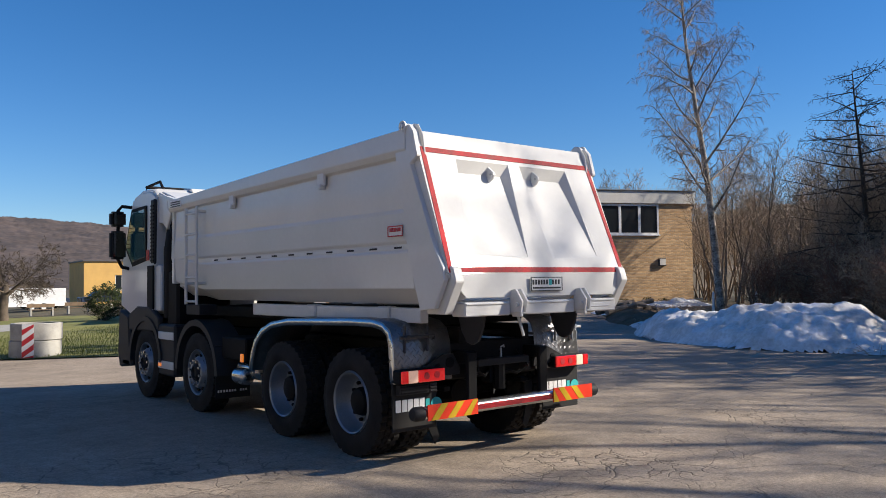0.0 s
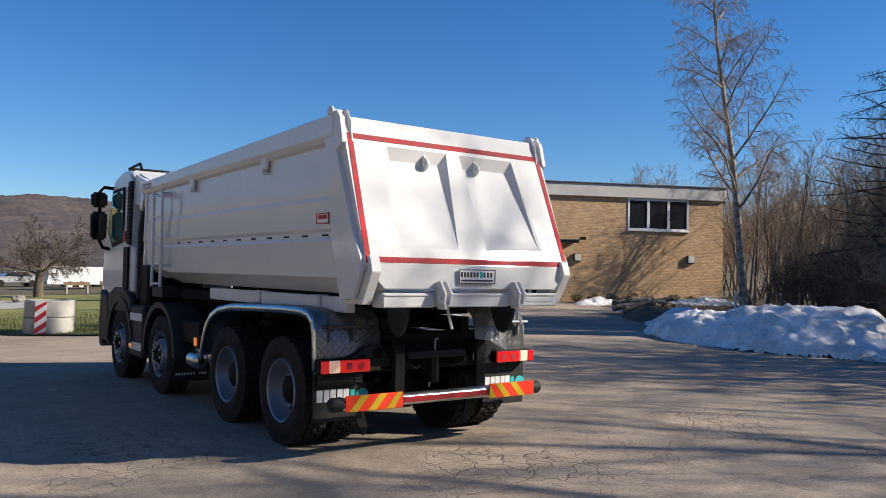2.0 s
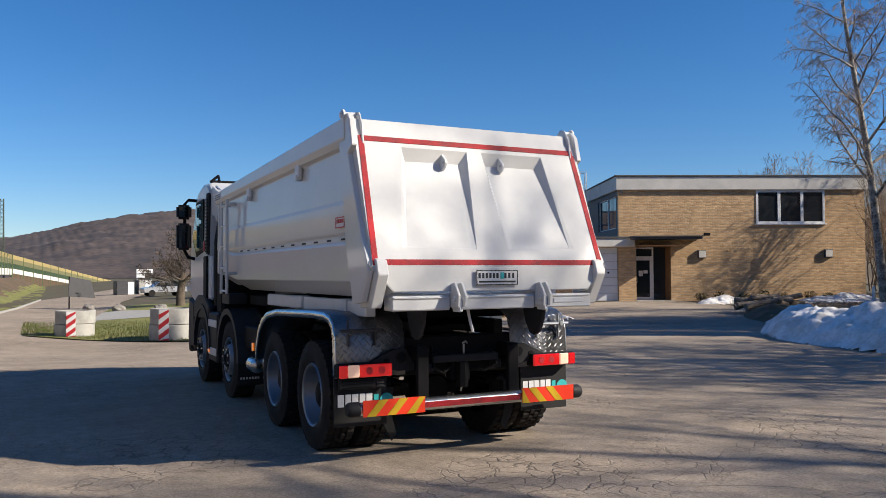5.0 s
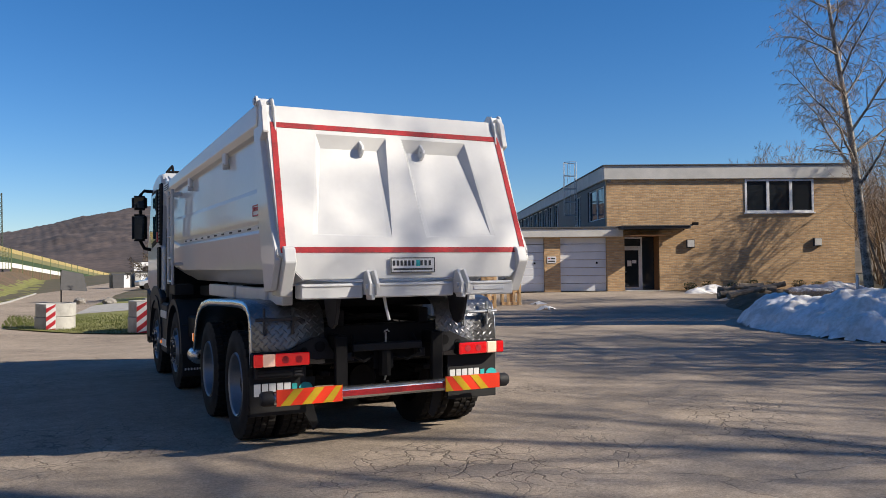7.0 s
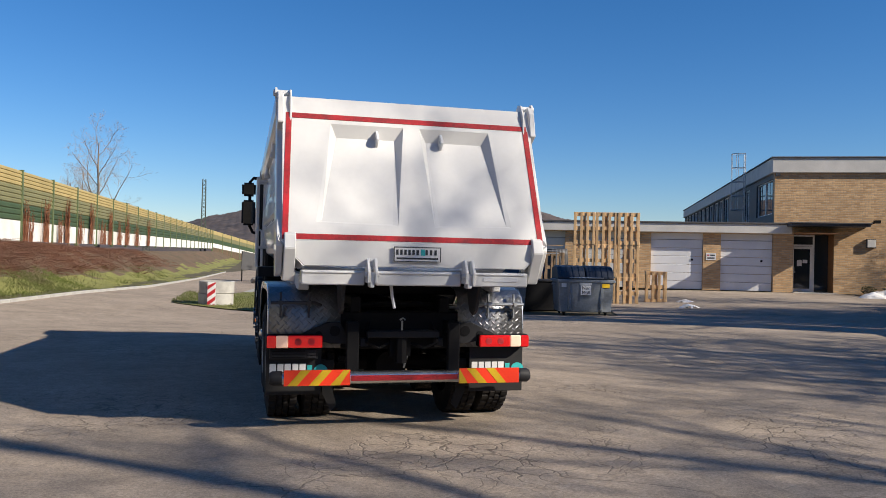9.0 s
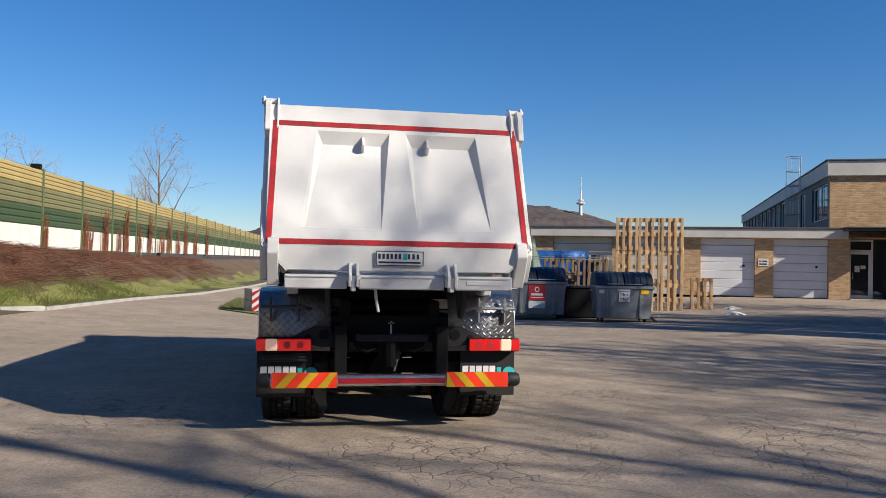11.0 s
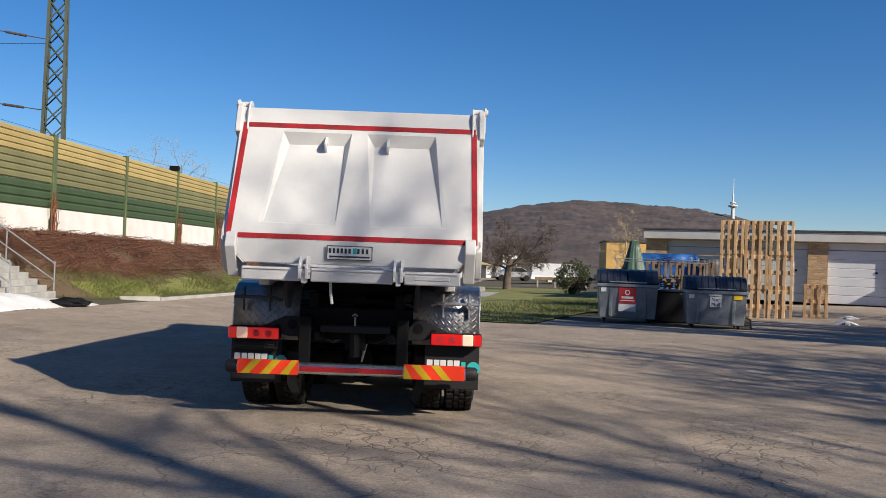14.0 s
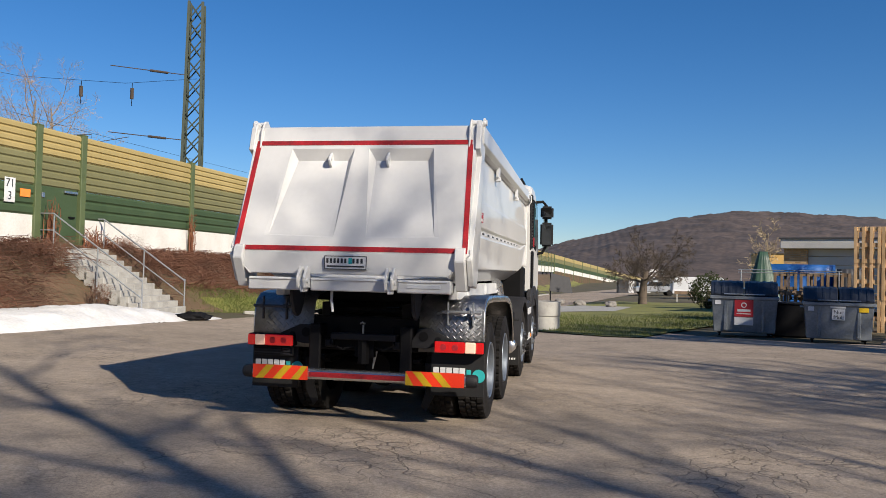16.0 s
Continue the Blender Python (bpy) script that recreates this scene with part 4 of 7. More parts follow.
for s in (-1, 1):
    # dotted weld strip, lashing eyes and small plates along the side
    ws = part("weld_strip", box(B(), s * 1.144 - 0.002, s * 1.144 + 0.002, 0.08, 4.3, 1.985, 2.015), M_SUBGREY, body)
    for k in range(11):
        boxpart("weld_mark", (s * 1.147 - 0.004, s * 1.147 + 0.004, 0.1 + k * 0.40, 0.22 + k * 0.40, 1.99, 2.008), M_TRIM, ws, bevel=0)
    for y in (1.45, 3.6):
        e = part("lashing_eye", box(box(B(), s * 1.18 - 0.02, s * 1.18 + 0.02, y - 0.07, y + 0.07, 2.72 - 0.016 * y, 2.86 - 0.016 * y), s * 1.18 - 0.035, s * 1.18 + 0.035, y - 0.03, y + 0.03, 2.68 - 0.016 * y, 2.74 - 0.016 * y), M_SUBGREY, body, bevel=0.01)
    lab = boxpart("maker_plate", (s * 1.178 - 0.003, s * 1.178 + 0.003, 0.04, 0.27, 2.10, 2.2), M_PRINTW, body, "small plate with a dark red frame", bevel=0)
    for ya, yb, za, zb in ((0.04, 0.27, 2.19, 2.2), (0.04, 0.27, 2.10, 2.11), (0.04, 0.05, 2.11, 2.19), (0.26, 0.27, 2.11, 2.19), (0.07, 0.12, 2.145, 2.18), (0.13, 0.18, 2.145, 2.18), (0.19, 0.24, 2.145, 2.18)):
        boxpart("print_bar", (s * 1.183 - 0.003, s * 1.183 + 0.003, ya, yb, za, zb), M_REDPRINT, lab, bevel=0)
    lab2 = boxpart("maker_plate", (s * 1.228 - 0.003, s * 1.228 + 0.003, 5.15, 5.55, 2.77, 2.88), M_PRINTW, body, "small plate with grey print bars", bevel=0)
    for z in (2.85, 2.82, 2.79):
        boxpart("print_bar", (s * 1.233 - 0.002, s * 1.233 + 0.002, 5.18, 5.52, z - 0.008, z + 0.008), M_DARKGREY, lab2, bevel=0)
    # lower sub rail with boxes
    rail = boxpart("sub_rail", (s * 0.93 - 0.05, s * 0.93 + 0.05, 0.05, 3.45, 1.30, 1.44), M_SUBGREY, truck, "pale grey side rail under the body", bevel=0.01)
    for y in (0.62, 2.0):
        boxpart("rail_block", (s * 0.95 - 0.06, s * 0.95 + 0.06, y - 0.1, y + 0.1, 1.31, 1.45), M_SUBGREY, rail, bevel=0.015)
    # rear pillar with its flared foot
    poly = [(0.14, 3.0), (0.02, 3.085), (-0.1, 3.095), (-0.16, 3.03), (-0.22, 2.8), (-0.12, 2.74), (-0.44, 2.0), (-0.56, 1.80), (-0.58, 1.70), (-0.44, 1.45), (-0.24, 1.43), (-0.06, 1.98), (0.0, 2.4)]
    pil = part("rear_pillar", prism(B(), poly, s * 1.155, s * 1.212), M_WHITE, body, bevel=0.008)
    part("gusset", prism(B(), [(-0.30, 1.9), (-0.62, 1.80), (-0.66, 1.68), (-0.50, 1.40), (-0.26, 1.40)], s * 1.05, s * 1.15), M_WHITE, pil, bevel=0.008)
    part("top_pin", tube(tube(B(), [(s * 1.10, -0.03, 3.085), (s * 1.245, -0.03, 3.085)], 0.03, 12), [(s * 1.212, -0.03, 3.085), (s * 1.23, -0.03, 3.085)], 0.05, 14), M_SUBGREY, pil, smooth=True)
    part("hinge_plate", prism(B(), [(0.06, 3.0), (0.04, 3.07), (-0.03, 3.125), (-0.1, 3.11), (-0.17, 3.0), (-0.2, 2.8), (-0.14, 2.78)], s * 1.085, s * 1.105), M_WHITE, pil, bevel=0.006)
    part("pivot_bracket", prism(B(), [(-0.44, 1.40), (-0.06, 1.40), (-0.12, 1.22), (-0.19, 1.12), (-0.27, 1.10), (-0.35, 1.14), (-0.41, 1.26)], s * 0.60, s * 0.635), M_TRIM, truck, "grey tipping pivot bracket", bevel=0.006)

# tailgate: sloping panel with two sunk fields
D = Vector((0, -0.352, -0.936))
NRM = Vector((0, -0.936, 0.352))
TOP = Vector((0, -0.09, 3.09))


def on_gate(x, s, out=0.0):
    p = TOP + D * s + NRM * out
    return (x, p.y, p.z)


bm = B()
S0, SL = 0.045, 1.43
W = 1.165


def face(pts):
    bm.faces.new([bm.verts.new(p) for p in pts])


fields = []
for sx in (-1, 1):
    a, b = (0.075, 0.74), (0.165, 0.88)
    fields.append((sx, [(sx * a[0], 0.30), (sx * a[1], 0.30), (sx * b[1], 1.26), (sx * b[0], 1.28)]))
face([on_gate(-W, S0), on_gate(W, S0), on_gate(W, 0.30), on_gate(0.74, 0.30), on_gate(0.075, 0.30), on_gate(-0.075, 0.30), on_gate(-0.74, 0.30), on_gate(-W, 0.30)])
face([on_gate(-W, 1.28), on_gate(-0.88, 1.26), on_gate(-0.165, 1.28), on_gate(0.165, 1.28), on_gate(0.88, 1.26), on_gate(W, 1.28), on_gate(W, SL), on_gate(-W, SL)])
face([on_gate(-0.075, 0.30), on_gate(0.075, 0.30), on_gate(0.165, 1.28), on_gate(-0.165, 1.28)])
for sx, f in fields:
    face([on_gate(sx * 0.74, 0.30), on_gate(sx * W, 0.30), on_gate(sx * W, 1.28), on_gate(sx * 0.88, 1.26)])
    low = [(sx * 0.145, 0.40, -0.075), (sx * 0.685, 0.40, -0.075), (sx * 0.832, 1.252, -0.006), (sx * 0.212, 1.262, -0.006)]
    rim = [on_gate(x, s) for x, s in f]
    flo = [on_gate(*q) for q in low]
    face(flo)
    for k in range(4):
        face([rim[k], rim[(k + 1) % 4], flo[(k + 1) % 4], flo[k]])
# edges and back of the slab
back = [on_gate(-W, S0, -0.09), on_gate(W, S0, -0.09), on_gate(W, SL, -0.09), on_gate(-W, SL, -0.09)]
front = [on_gate(-W, S0), on_gate(W, S0), on_gate(W, SL), on_gate(-W, SL)]
face(back)
for k in range(4):
    face([front[k], front[(k + 1) % 4], back[(k + 1) % 4], back[k]])
tailgate = part("tailgate", bm, M_WHITE, truck, "white sloping tailgate with two sunk fields")
# lower folded skirt of the gate
bm = B()
q0 = Vector(on_gate(0, SL))
up = [(-1.19, q0.y, q0.z), (1.19, q0.y, q0.z)]
dn = [(-0.98, -0.60, 1.535), (0.98, -0.60, 1.535)]
vs = [bm.verts.new(p) for p in (up[0], up[1], dn[1], dn[0], (-1.19, q0.y + 0.10, q0.z + 0.03), (1.19, q0.y + 0.10, q0.z + 0.03), (0.98, -0.50, 1.535), (-0.98, -0.50, 1.535))]
for f in ((0, 1, 2, 3), (4, 7, 6, 5), (0, 4, 5, 1), (1, 5, 6, 2), (2, 6, 7, 3), (3, 7, 4, 0)):
    bm.faces.new([vs[i] for i in f])
part("skirt", bm, M_WHITE, tailgate, bevel=0.006)
for s in (-1, 1):
    vs = [(s * 1.18, q0.y + 0.03, q0.z + 0.05), (s * 1.20, q0.y - 0.006, q0.z), (s * 0.985, -0.606, 1.532), (s * 1.02, -0.45, 1.50), (s * 1.15, q0.y + 0.12, q0.z - 0.05)]
    bm = B()
    a = [bm.verts.new(p) for p in vs]
    b = [bm.verts.new((x - s * 0.02, y + 0.03, z)) for x, y, z in vs]
    bm.faces.new(a), bm.faces.new(b[::-1])
    for k in range(5):
        bm.faces.new((a[k], b[k], b[(k + 1) % 5], a[(k + 1) % 5]))
    part("corner_plate", bm, M_WHITE, tailgate)
# red tape frame
def strip(pts, w=0.05):
    bm = B()
    for (xa, sa), (xb, sb) in zip(pts, pts[1:]):
        d = Vector((xb - xa, sb - sa)).normalized() * (w / 2)
        n = Vector((-d.y, d.x))
        c = [(xa - d.x * 0 + n.x, sa + n.y), (xb + n.x, sb + n.y), (xb - n.x, sb - n.y), (xa - n.x, sa - n.y)]
        lo = [bm.verts.new(on_gate(x, s, 0.001)) for x, s in c]
        hi = [bm.verts.new(on_gate(x, s, 0.005)) for x, s in c]
        bm.faces.new(hi)
        for k in range(4):
            bm.faces.new((lo[k], lo[(k + 1) % 4], hi[(k + 1) % 4], hi[k]))
    return bm


for pts in ([(-1.135, 0.235), (1.125, 0.235)], [(-1.11, 0.262), (-1.14, 1.371)], [(1.11, 0.262), (1.14, 1.371)], [(-1.165, 1.398), (1.165, 1.398)]):
    part("reflective_tape", strip(pts), M_REDTAPE, tailgate, "dark red reflective tape")
for x in (-0.32, 0.28):
    m = Matrix.Translation(on_gate(x, 0.41, -0.04))
    ob = part("lifting_eye", prism(B(), [(0.03, 0.12), (-0.075, 0.03), (-0.085, -0.01), (-0.06, -0.06), (0.06, -0.14)], -0.012, 0.012), M_SUBGREY, tailgate, bevel=0.004)
    ob.matrix_basis = m @ Matrix.Diagonal((1, 0.8, 0.72, 1))
    # no real opening: a pale disc paints the lit plate seen through the hole
    part("eye_hole", tube(B(), [(-0.014, -0.035, 0.0), (0.014, -0.035, 0.0)], 0.018, 10), M_GALV, ob)
# maker's sign: framed, with shapes in place of the name
sgn = boxpart("maker_sign", (-0.215, 0.205, -0.622, -0.612, 1.585, 1.715), M_PRINTW, tailgate, "white framed sign with dark bars and a teal mark", bevel=0)
for xa, xb, za, zb, mt in ((-0.215, 0.205, 1.708, 1.715, M_PRINTK), (-0.215, 0.205, 1.585, 1.592, M_PRINTK), (-0.215, -0.208, 1.592, 1.708, M_PRINTK), (0.198, 0.205, 1.592, 1.708, M_PRINTK), (-0.195, 0.02, 1.645, 1.69, M_PRINTK), (0.025, 0.06, 1.64, 1.695, M_TEAL), (0.065, 0.185, 1.645, 1.69, M_PRINTK), (-0.19, 0.18, 1.607, 1.622, M_PRINTK)):
    if xb - xa > 0.1 and zb - za > 0.03:
        k = int((xb - xa) / 0.036 + 0.5)
        bm = B()
        for i in range(k):
            x = xa + i * (xb - xa) / k
            box(bm, x, x + 0.021, -0.6255, -0.6215, za, zb)
        part("print_bar", bm, mt, sgn)
    else:
        boxpart("print_bar", (xa, xb, -0.6255, -0.6215, za, zb), mt, sgn, bevel=0)
# bottom rail in three lengths, and the two locks
for xa, xb in ((-1.0, -0.46), (-0.36, 0.40), (0.50, 1.02)):
    r = boxpart("bottom_rail", (xa, xb, -0.60, -0.42, 1.375, 1.50), M_WHITE, tailgate, bevel=0.01)
    boxpart("rail_rib", (xa + 0.01, xb - 0.03, -0.612, -0.598, 1.475, 1.49), M_WHITE, r, bevel=0.004)
boxpart("rail_recess", (0.60, 0.92, -0.608, -0.60, 1.42, 1.46), M_SUBGREY, tailgate, bevel=0.003)
for x in (-0.41, 0.45):
    lk = part("gate_lock", prism(prism(B(), [(-0.72, 1.40), (-0.74, 1.50), (-0.66, 1.61), (-0.60, 1.60), (-0.56, 1.40)], x - 0.045, x - 0.02), [(-0.72, 1.40), (-0.74, 1.50), (-0.66, 1.61), (-0.60, 1.60), (-0.56, 1.40)], x + 0.02, x + 0.045), M_WHITE, tailgate, bevel=0.004)
    part("lock_pin", tube(B(), [(x - 0.06, -0.68, 1.47), (x + 0.06, -0.68, 1.47)], 0.022, 10), M_SUBGREY, lk)
    boxpart("lock_claw", (x - 0.02, x + 0.02, -0.70, -0.58, 1.36, 1.48), M_SUBGREY, lk)
part("release_lever", tube(B(), [(-0.20, -0.42, 1.40), (-0.19, -0.45, 1.28), (-0.17, -0.47, 1.17)], 0.014, 8), M_SUBGREY, tailgate, "thin grey release lever")

# ---- rear end ----
bar = part("underrun_bar", tube(B(), [(-1.12, -0.13, 0.515), (1.12, -0.13, 0.515)], 0.058, 20), M_STEEL, truck, "round bright steel underrun bar", smooth=True)
boxpart("reflective_tape", (-0.50, 0.50, -0.1905, -0.186, 0.49, 0.54), M_REDTAPE, bar, "dark red reflective tape", bevel=0)
for s in (-1, 1):
    part("end_cap", tube(B(), [(s * 1.115, -0.13, 0.515), (s * 1.20, -0.13, 0.515), (s * 1.225, -0.13, 0.515)], [0.066, 0.066, 0.05], 16), M_DARKPLAS, bar, smooth=True)
    x0 = -1.1 if s < 0 else 0.51
    ch = boxpart("chevron_board", (x0, x0 + 0.59, -0.202, -0.192, 0.455, 0.595), M_ORANGE, bar, "red and yellow striped marker board", bevel=0)
    for k in range(3):
        a = x0 + 0.03 + k * 0.19 if s < 0 else x0 + 0.0 + k * 0.19
        lo, hi = 0.456, 0.594
        sl = 0.12 * (-s)
        c = [(a, lo), (a + 0.085, lo), (a + 0.085 + sl, hi), (a + sl, hi)]
        c = [(min(max(x, x0 + 0.001), x0 + 0.589), z) for x, z in c]
        part("stripe", prism(B(), c, -0.2055, -0.2025, axis="y"), M_YELLOW, ch)
    boxpart("bar_bracket", (s * 0.48 - 0.06, s * 0.48 + 0.06, -0.1, -0.05, 0.5, 1.02), M_BLACK, truck, "black underrun bracket", bevel=0.012)
    boxpart("bracket_arm", (s * 0.48 - 0.05, s * 0.48 + 0.05, -0.05, 0.3, 0.9, 1.02), M_BLACK, truck, bevel=0.01)
    # lamps
    xa, xb = (-1.255, -0.745) if s < 0 else (0.755, 1.265)
    lm = boxpart("rear_lamp", (xa, xb, 0.0, 0.12, 0.765, 0.89), M_BLACK, truck, "rear lamp cluster, red with a pale indicator", bevel=0.012)
    cuts = [(-1.25, -1.17, M_REDLENS), (-1.168, -1.06, M_CLEARLENS), (-1.058, -0.75, M_REDLENS)]
    for a, b, mt in cuts:
        a, b = (a, b) if s < 0 else (-b + 0.01, -a + 0.01)
        boxpart("lens", (a, b, -0.022, 0.002, 0.772, 0.884), mt, lm, bevel=0.008)
    for xx in (-0.97, -0.85):
        part("bulb_ring", tube(B(), [(-s * xx, -0.026, 0.828), (-s * xx, -0.02, 0.828)], 0.032, 16), M_REDTAPE, lm)
    arm = prism(B(), [(s * 0.5, 0.86), (s * 0.58, 1.0), (s * 0.7, 1.0), (s * 0.92, 0.90), (s * 0.92, 0.86), (s * 0.66, 0.80), (s * 0.5, 0.80)], 0.06, 0.085, axis="y")
    ar = part("lamp_bracket", arm, M_DARKPLAS, truck, "black pierced lamp bracket", bevel=0.004)
    part("bracket_hole", tube(B(), [(s * 0.63, 0.052, 0.92), (s * 0.63, 0.09, 0.92)], 0.05, 14), M_BLACK, ar)
    part("bracket_hole", tube(B(), [(s * 0.78, 0.052, 0.89), (s * 0.78, 0.09, 0.89)], 0.032, 12), M_BLACK, ar)
    # mudflap with shapes in place of the print
    fx0, fx1 = (-1.25, -0.74) if s < 0 else (0.70, 1.25)
    fl = boxpart("rear_mudflap", (fx0, fx1, 0.13, 0.145, 0.32, 0.78), M_FLAP, truck, "black rubber mudflap with white and teal shapes", bevel=0.004)
    for k in range(5):
        a = (-1.215 if s < 0 else 0.725) + k * 0.068
        boxpart("print_block", (a + (0.004 if k % 2 else 0), a + 0.058, 0.124, 0.129, 0.50, 0.61), M_PRINTW, fl, bevel=0)
    a = (-1.215 if s < 0 else 0.725) + 5 * 0.068 + 0.005
    boxpart("print_block", (a, a + 0.045, 0.124, 0.129, 0.50, 0.595), M_TEAL, fl, bevel=0)
    part("print_dot", tube(B(), [(a + 0.125, 0.124, 0.535), (a + 0.125, 0.129, 0.535)], 0.066, 24), M_TEAL, fl)
    if s < 0:
        pl = boxpart("plate_holder", (-1.22, -0.78, 0.06, 0.12, 0.66, 0.755), M_DARKPLAS, truck, "empty black number plate holder", bevel=0.006)
        for k in range(3):
            boxpart("holder_rib", (-1.2, -0.9, 0.05, 0.06, 0.675 + k * 0.028, 0.685 + k * 0.028), M_BLACK, pl, bevel=0)
        for k in range(3):
            boxpart("holder_clip", (-0.875, -0.8, 0.045, 0.06, 0.672 + k * 0.028, 0.69 + k * 0.028), M_TRIM, pl, bevel=0.003)
    # bent galvanised bar in front of the mudguard; the left one's shade is in its colour
    part("guard_bar", tube(B(), [(s * 0.45, 0.30, 1.14), (s * 0.68, 0.24, 1.12), (s * 0.82, 0.06, 1.18), (s * 1.22, 0.05, 1.18)], 0.016, 10), M_DARKGREY if s < 0 else M_GALV, truck, "bent support bar of the mudguard", smooth=True)
    # tread-plate mudguard over the tandem
    prof = [(3.02, 0.66), (2.98, 0.85), (2.88, 1.03), (2.72, 1.16), (2.48, 1.25), (2.1, 1.30), (0.85, 1.335), (0.45, 1.335), (0.28, 1.31), (0.17, 1.24), (0.125, 1.12), (0.11, 0.92), (0.10, 0.76)]
    bm = B()
    uvl = bm.loops.layers.uv.new("uv")
    arc = [0.0]
    for p, q in zip(prof, prof[1:]):
        arc.append(arc[-1] + math.hypot(q[0] - p[0], q[1] - p[1]))
    x_in, x_out = s * 0.57, s * 1.235
    a = [(bm.verts.new((x_in, *p)), bm.verts.new((x_out, *p))) for p in prof]
    for k in range(len(prof) - 1):
        f = bm.faces.new((a[k][0], a[k][1], a[k + 1][1], a[k + 1][0]))
        for lp in f.loops:
            i = k if lp.vert in a[k] else k + 1
            lp[uvl].uv = (lp.vert.co.x, arc[i])
    mg = part("mudguard", bm, M_TREAD, truck, "bright aluminium tread-plate mudguard", smooth=True)
    sol = mg.modifiers.new("thickness", "SOLIDIFY")
    sol.thickness, sol.offset = 0.004, 0
    bm = B()
    ring = []
    for k, p in enumerate(prof):
        q, r_ = Vector(prof[max(k - 1, 0)]), Vector(prof[min(k + 1, len(prof) - 1)])
        d = (r_ - q).normalized()
        n_ = Vector((-d.y, d.x)) * (-0.07)
        n_ = n_ if (Vector(p) + n_ - Vector((1.7, 0.5))).length < (Vector(p) - Vector((1.7, 0.5))).length else -n_
        ring.append((bm.verts.new((x_out + s * 0.004, *p)), bm.verts.new((x_out + s * 0.004, *(Vector(p) + n_)))))
    for k in range(len(prof) - 1):
        bm.faces.new((ring[k][0], ring[k + 1][0], ring[k + 1][1], ring[k][1]))
    lip = part("guard_lip", bm, M_STEEL, mg, "bright folded edge", smooth=True)
    sol = lip.modifiers.new("thickness", "SOLIDIFY")
    sol.thickness, sol.offset = 0.012, 0
    # galvanised clamps; the left pair takes dark grey as painted shade
    for x in (0.87, 1.13):
        part("clamp", box(box(B(), s * x - 0.009, s * x + 0.009, 0.08, 0.11, 1.04, 1.28), s * x - 0.02, s * x + 0.02, 0.03, 0.09, 1.16, 1.20), M_DARKGREY if s < 0 else M_GALV, mg, "thin clamp", bevel=0.004)

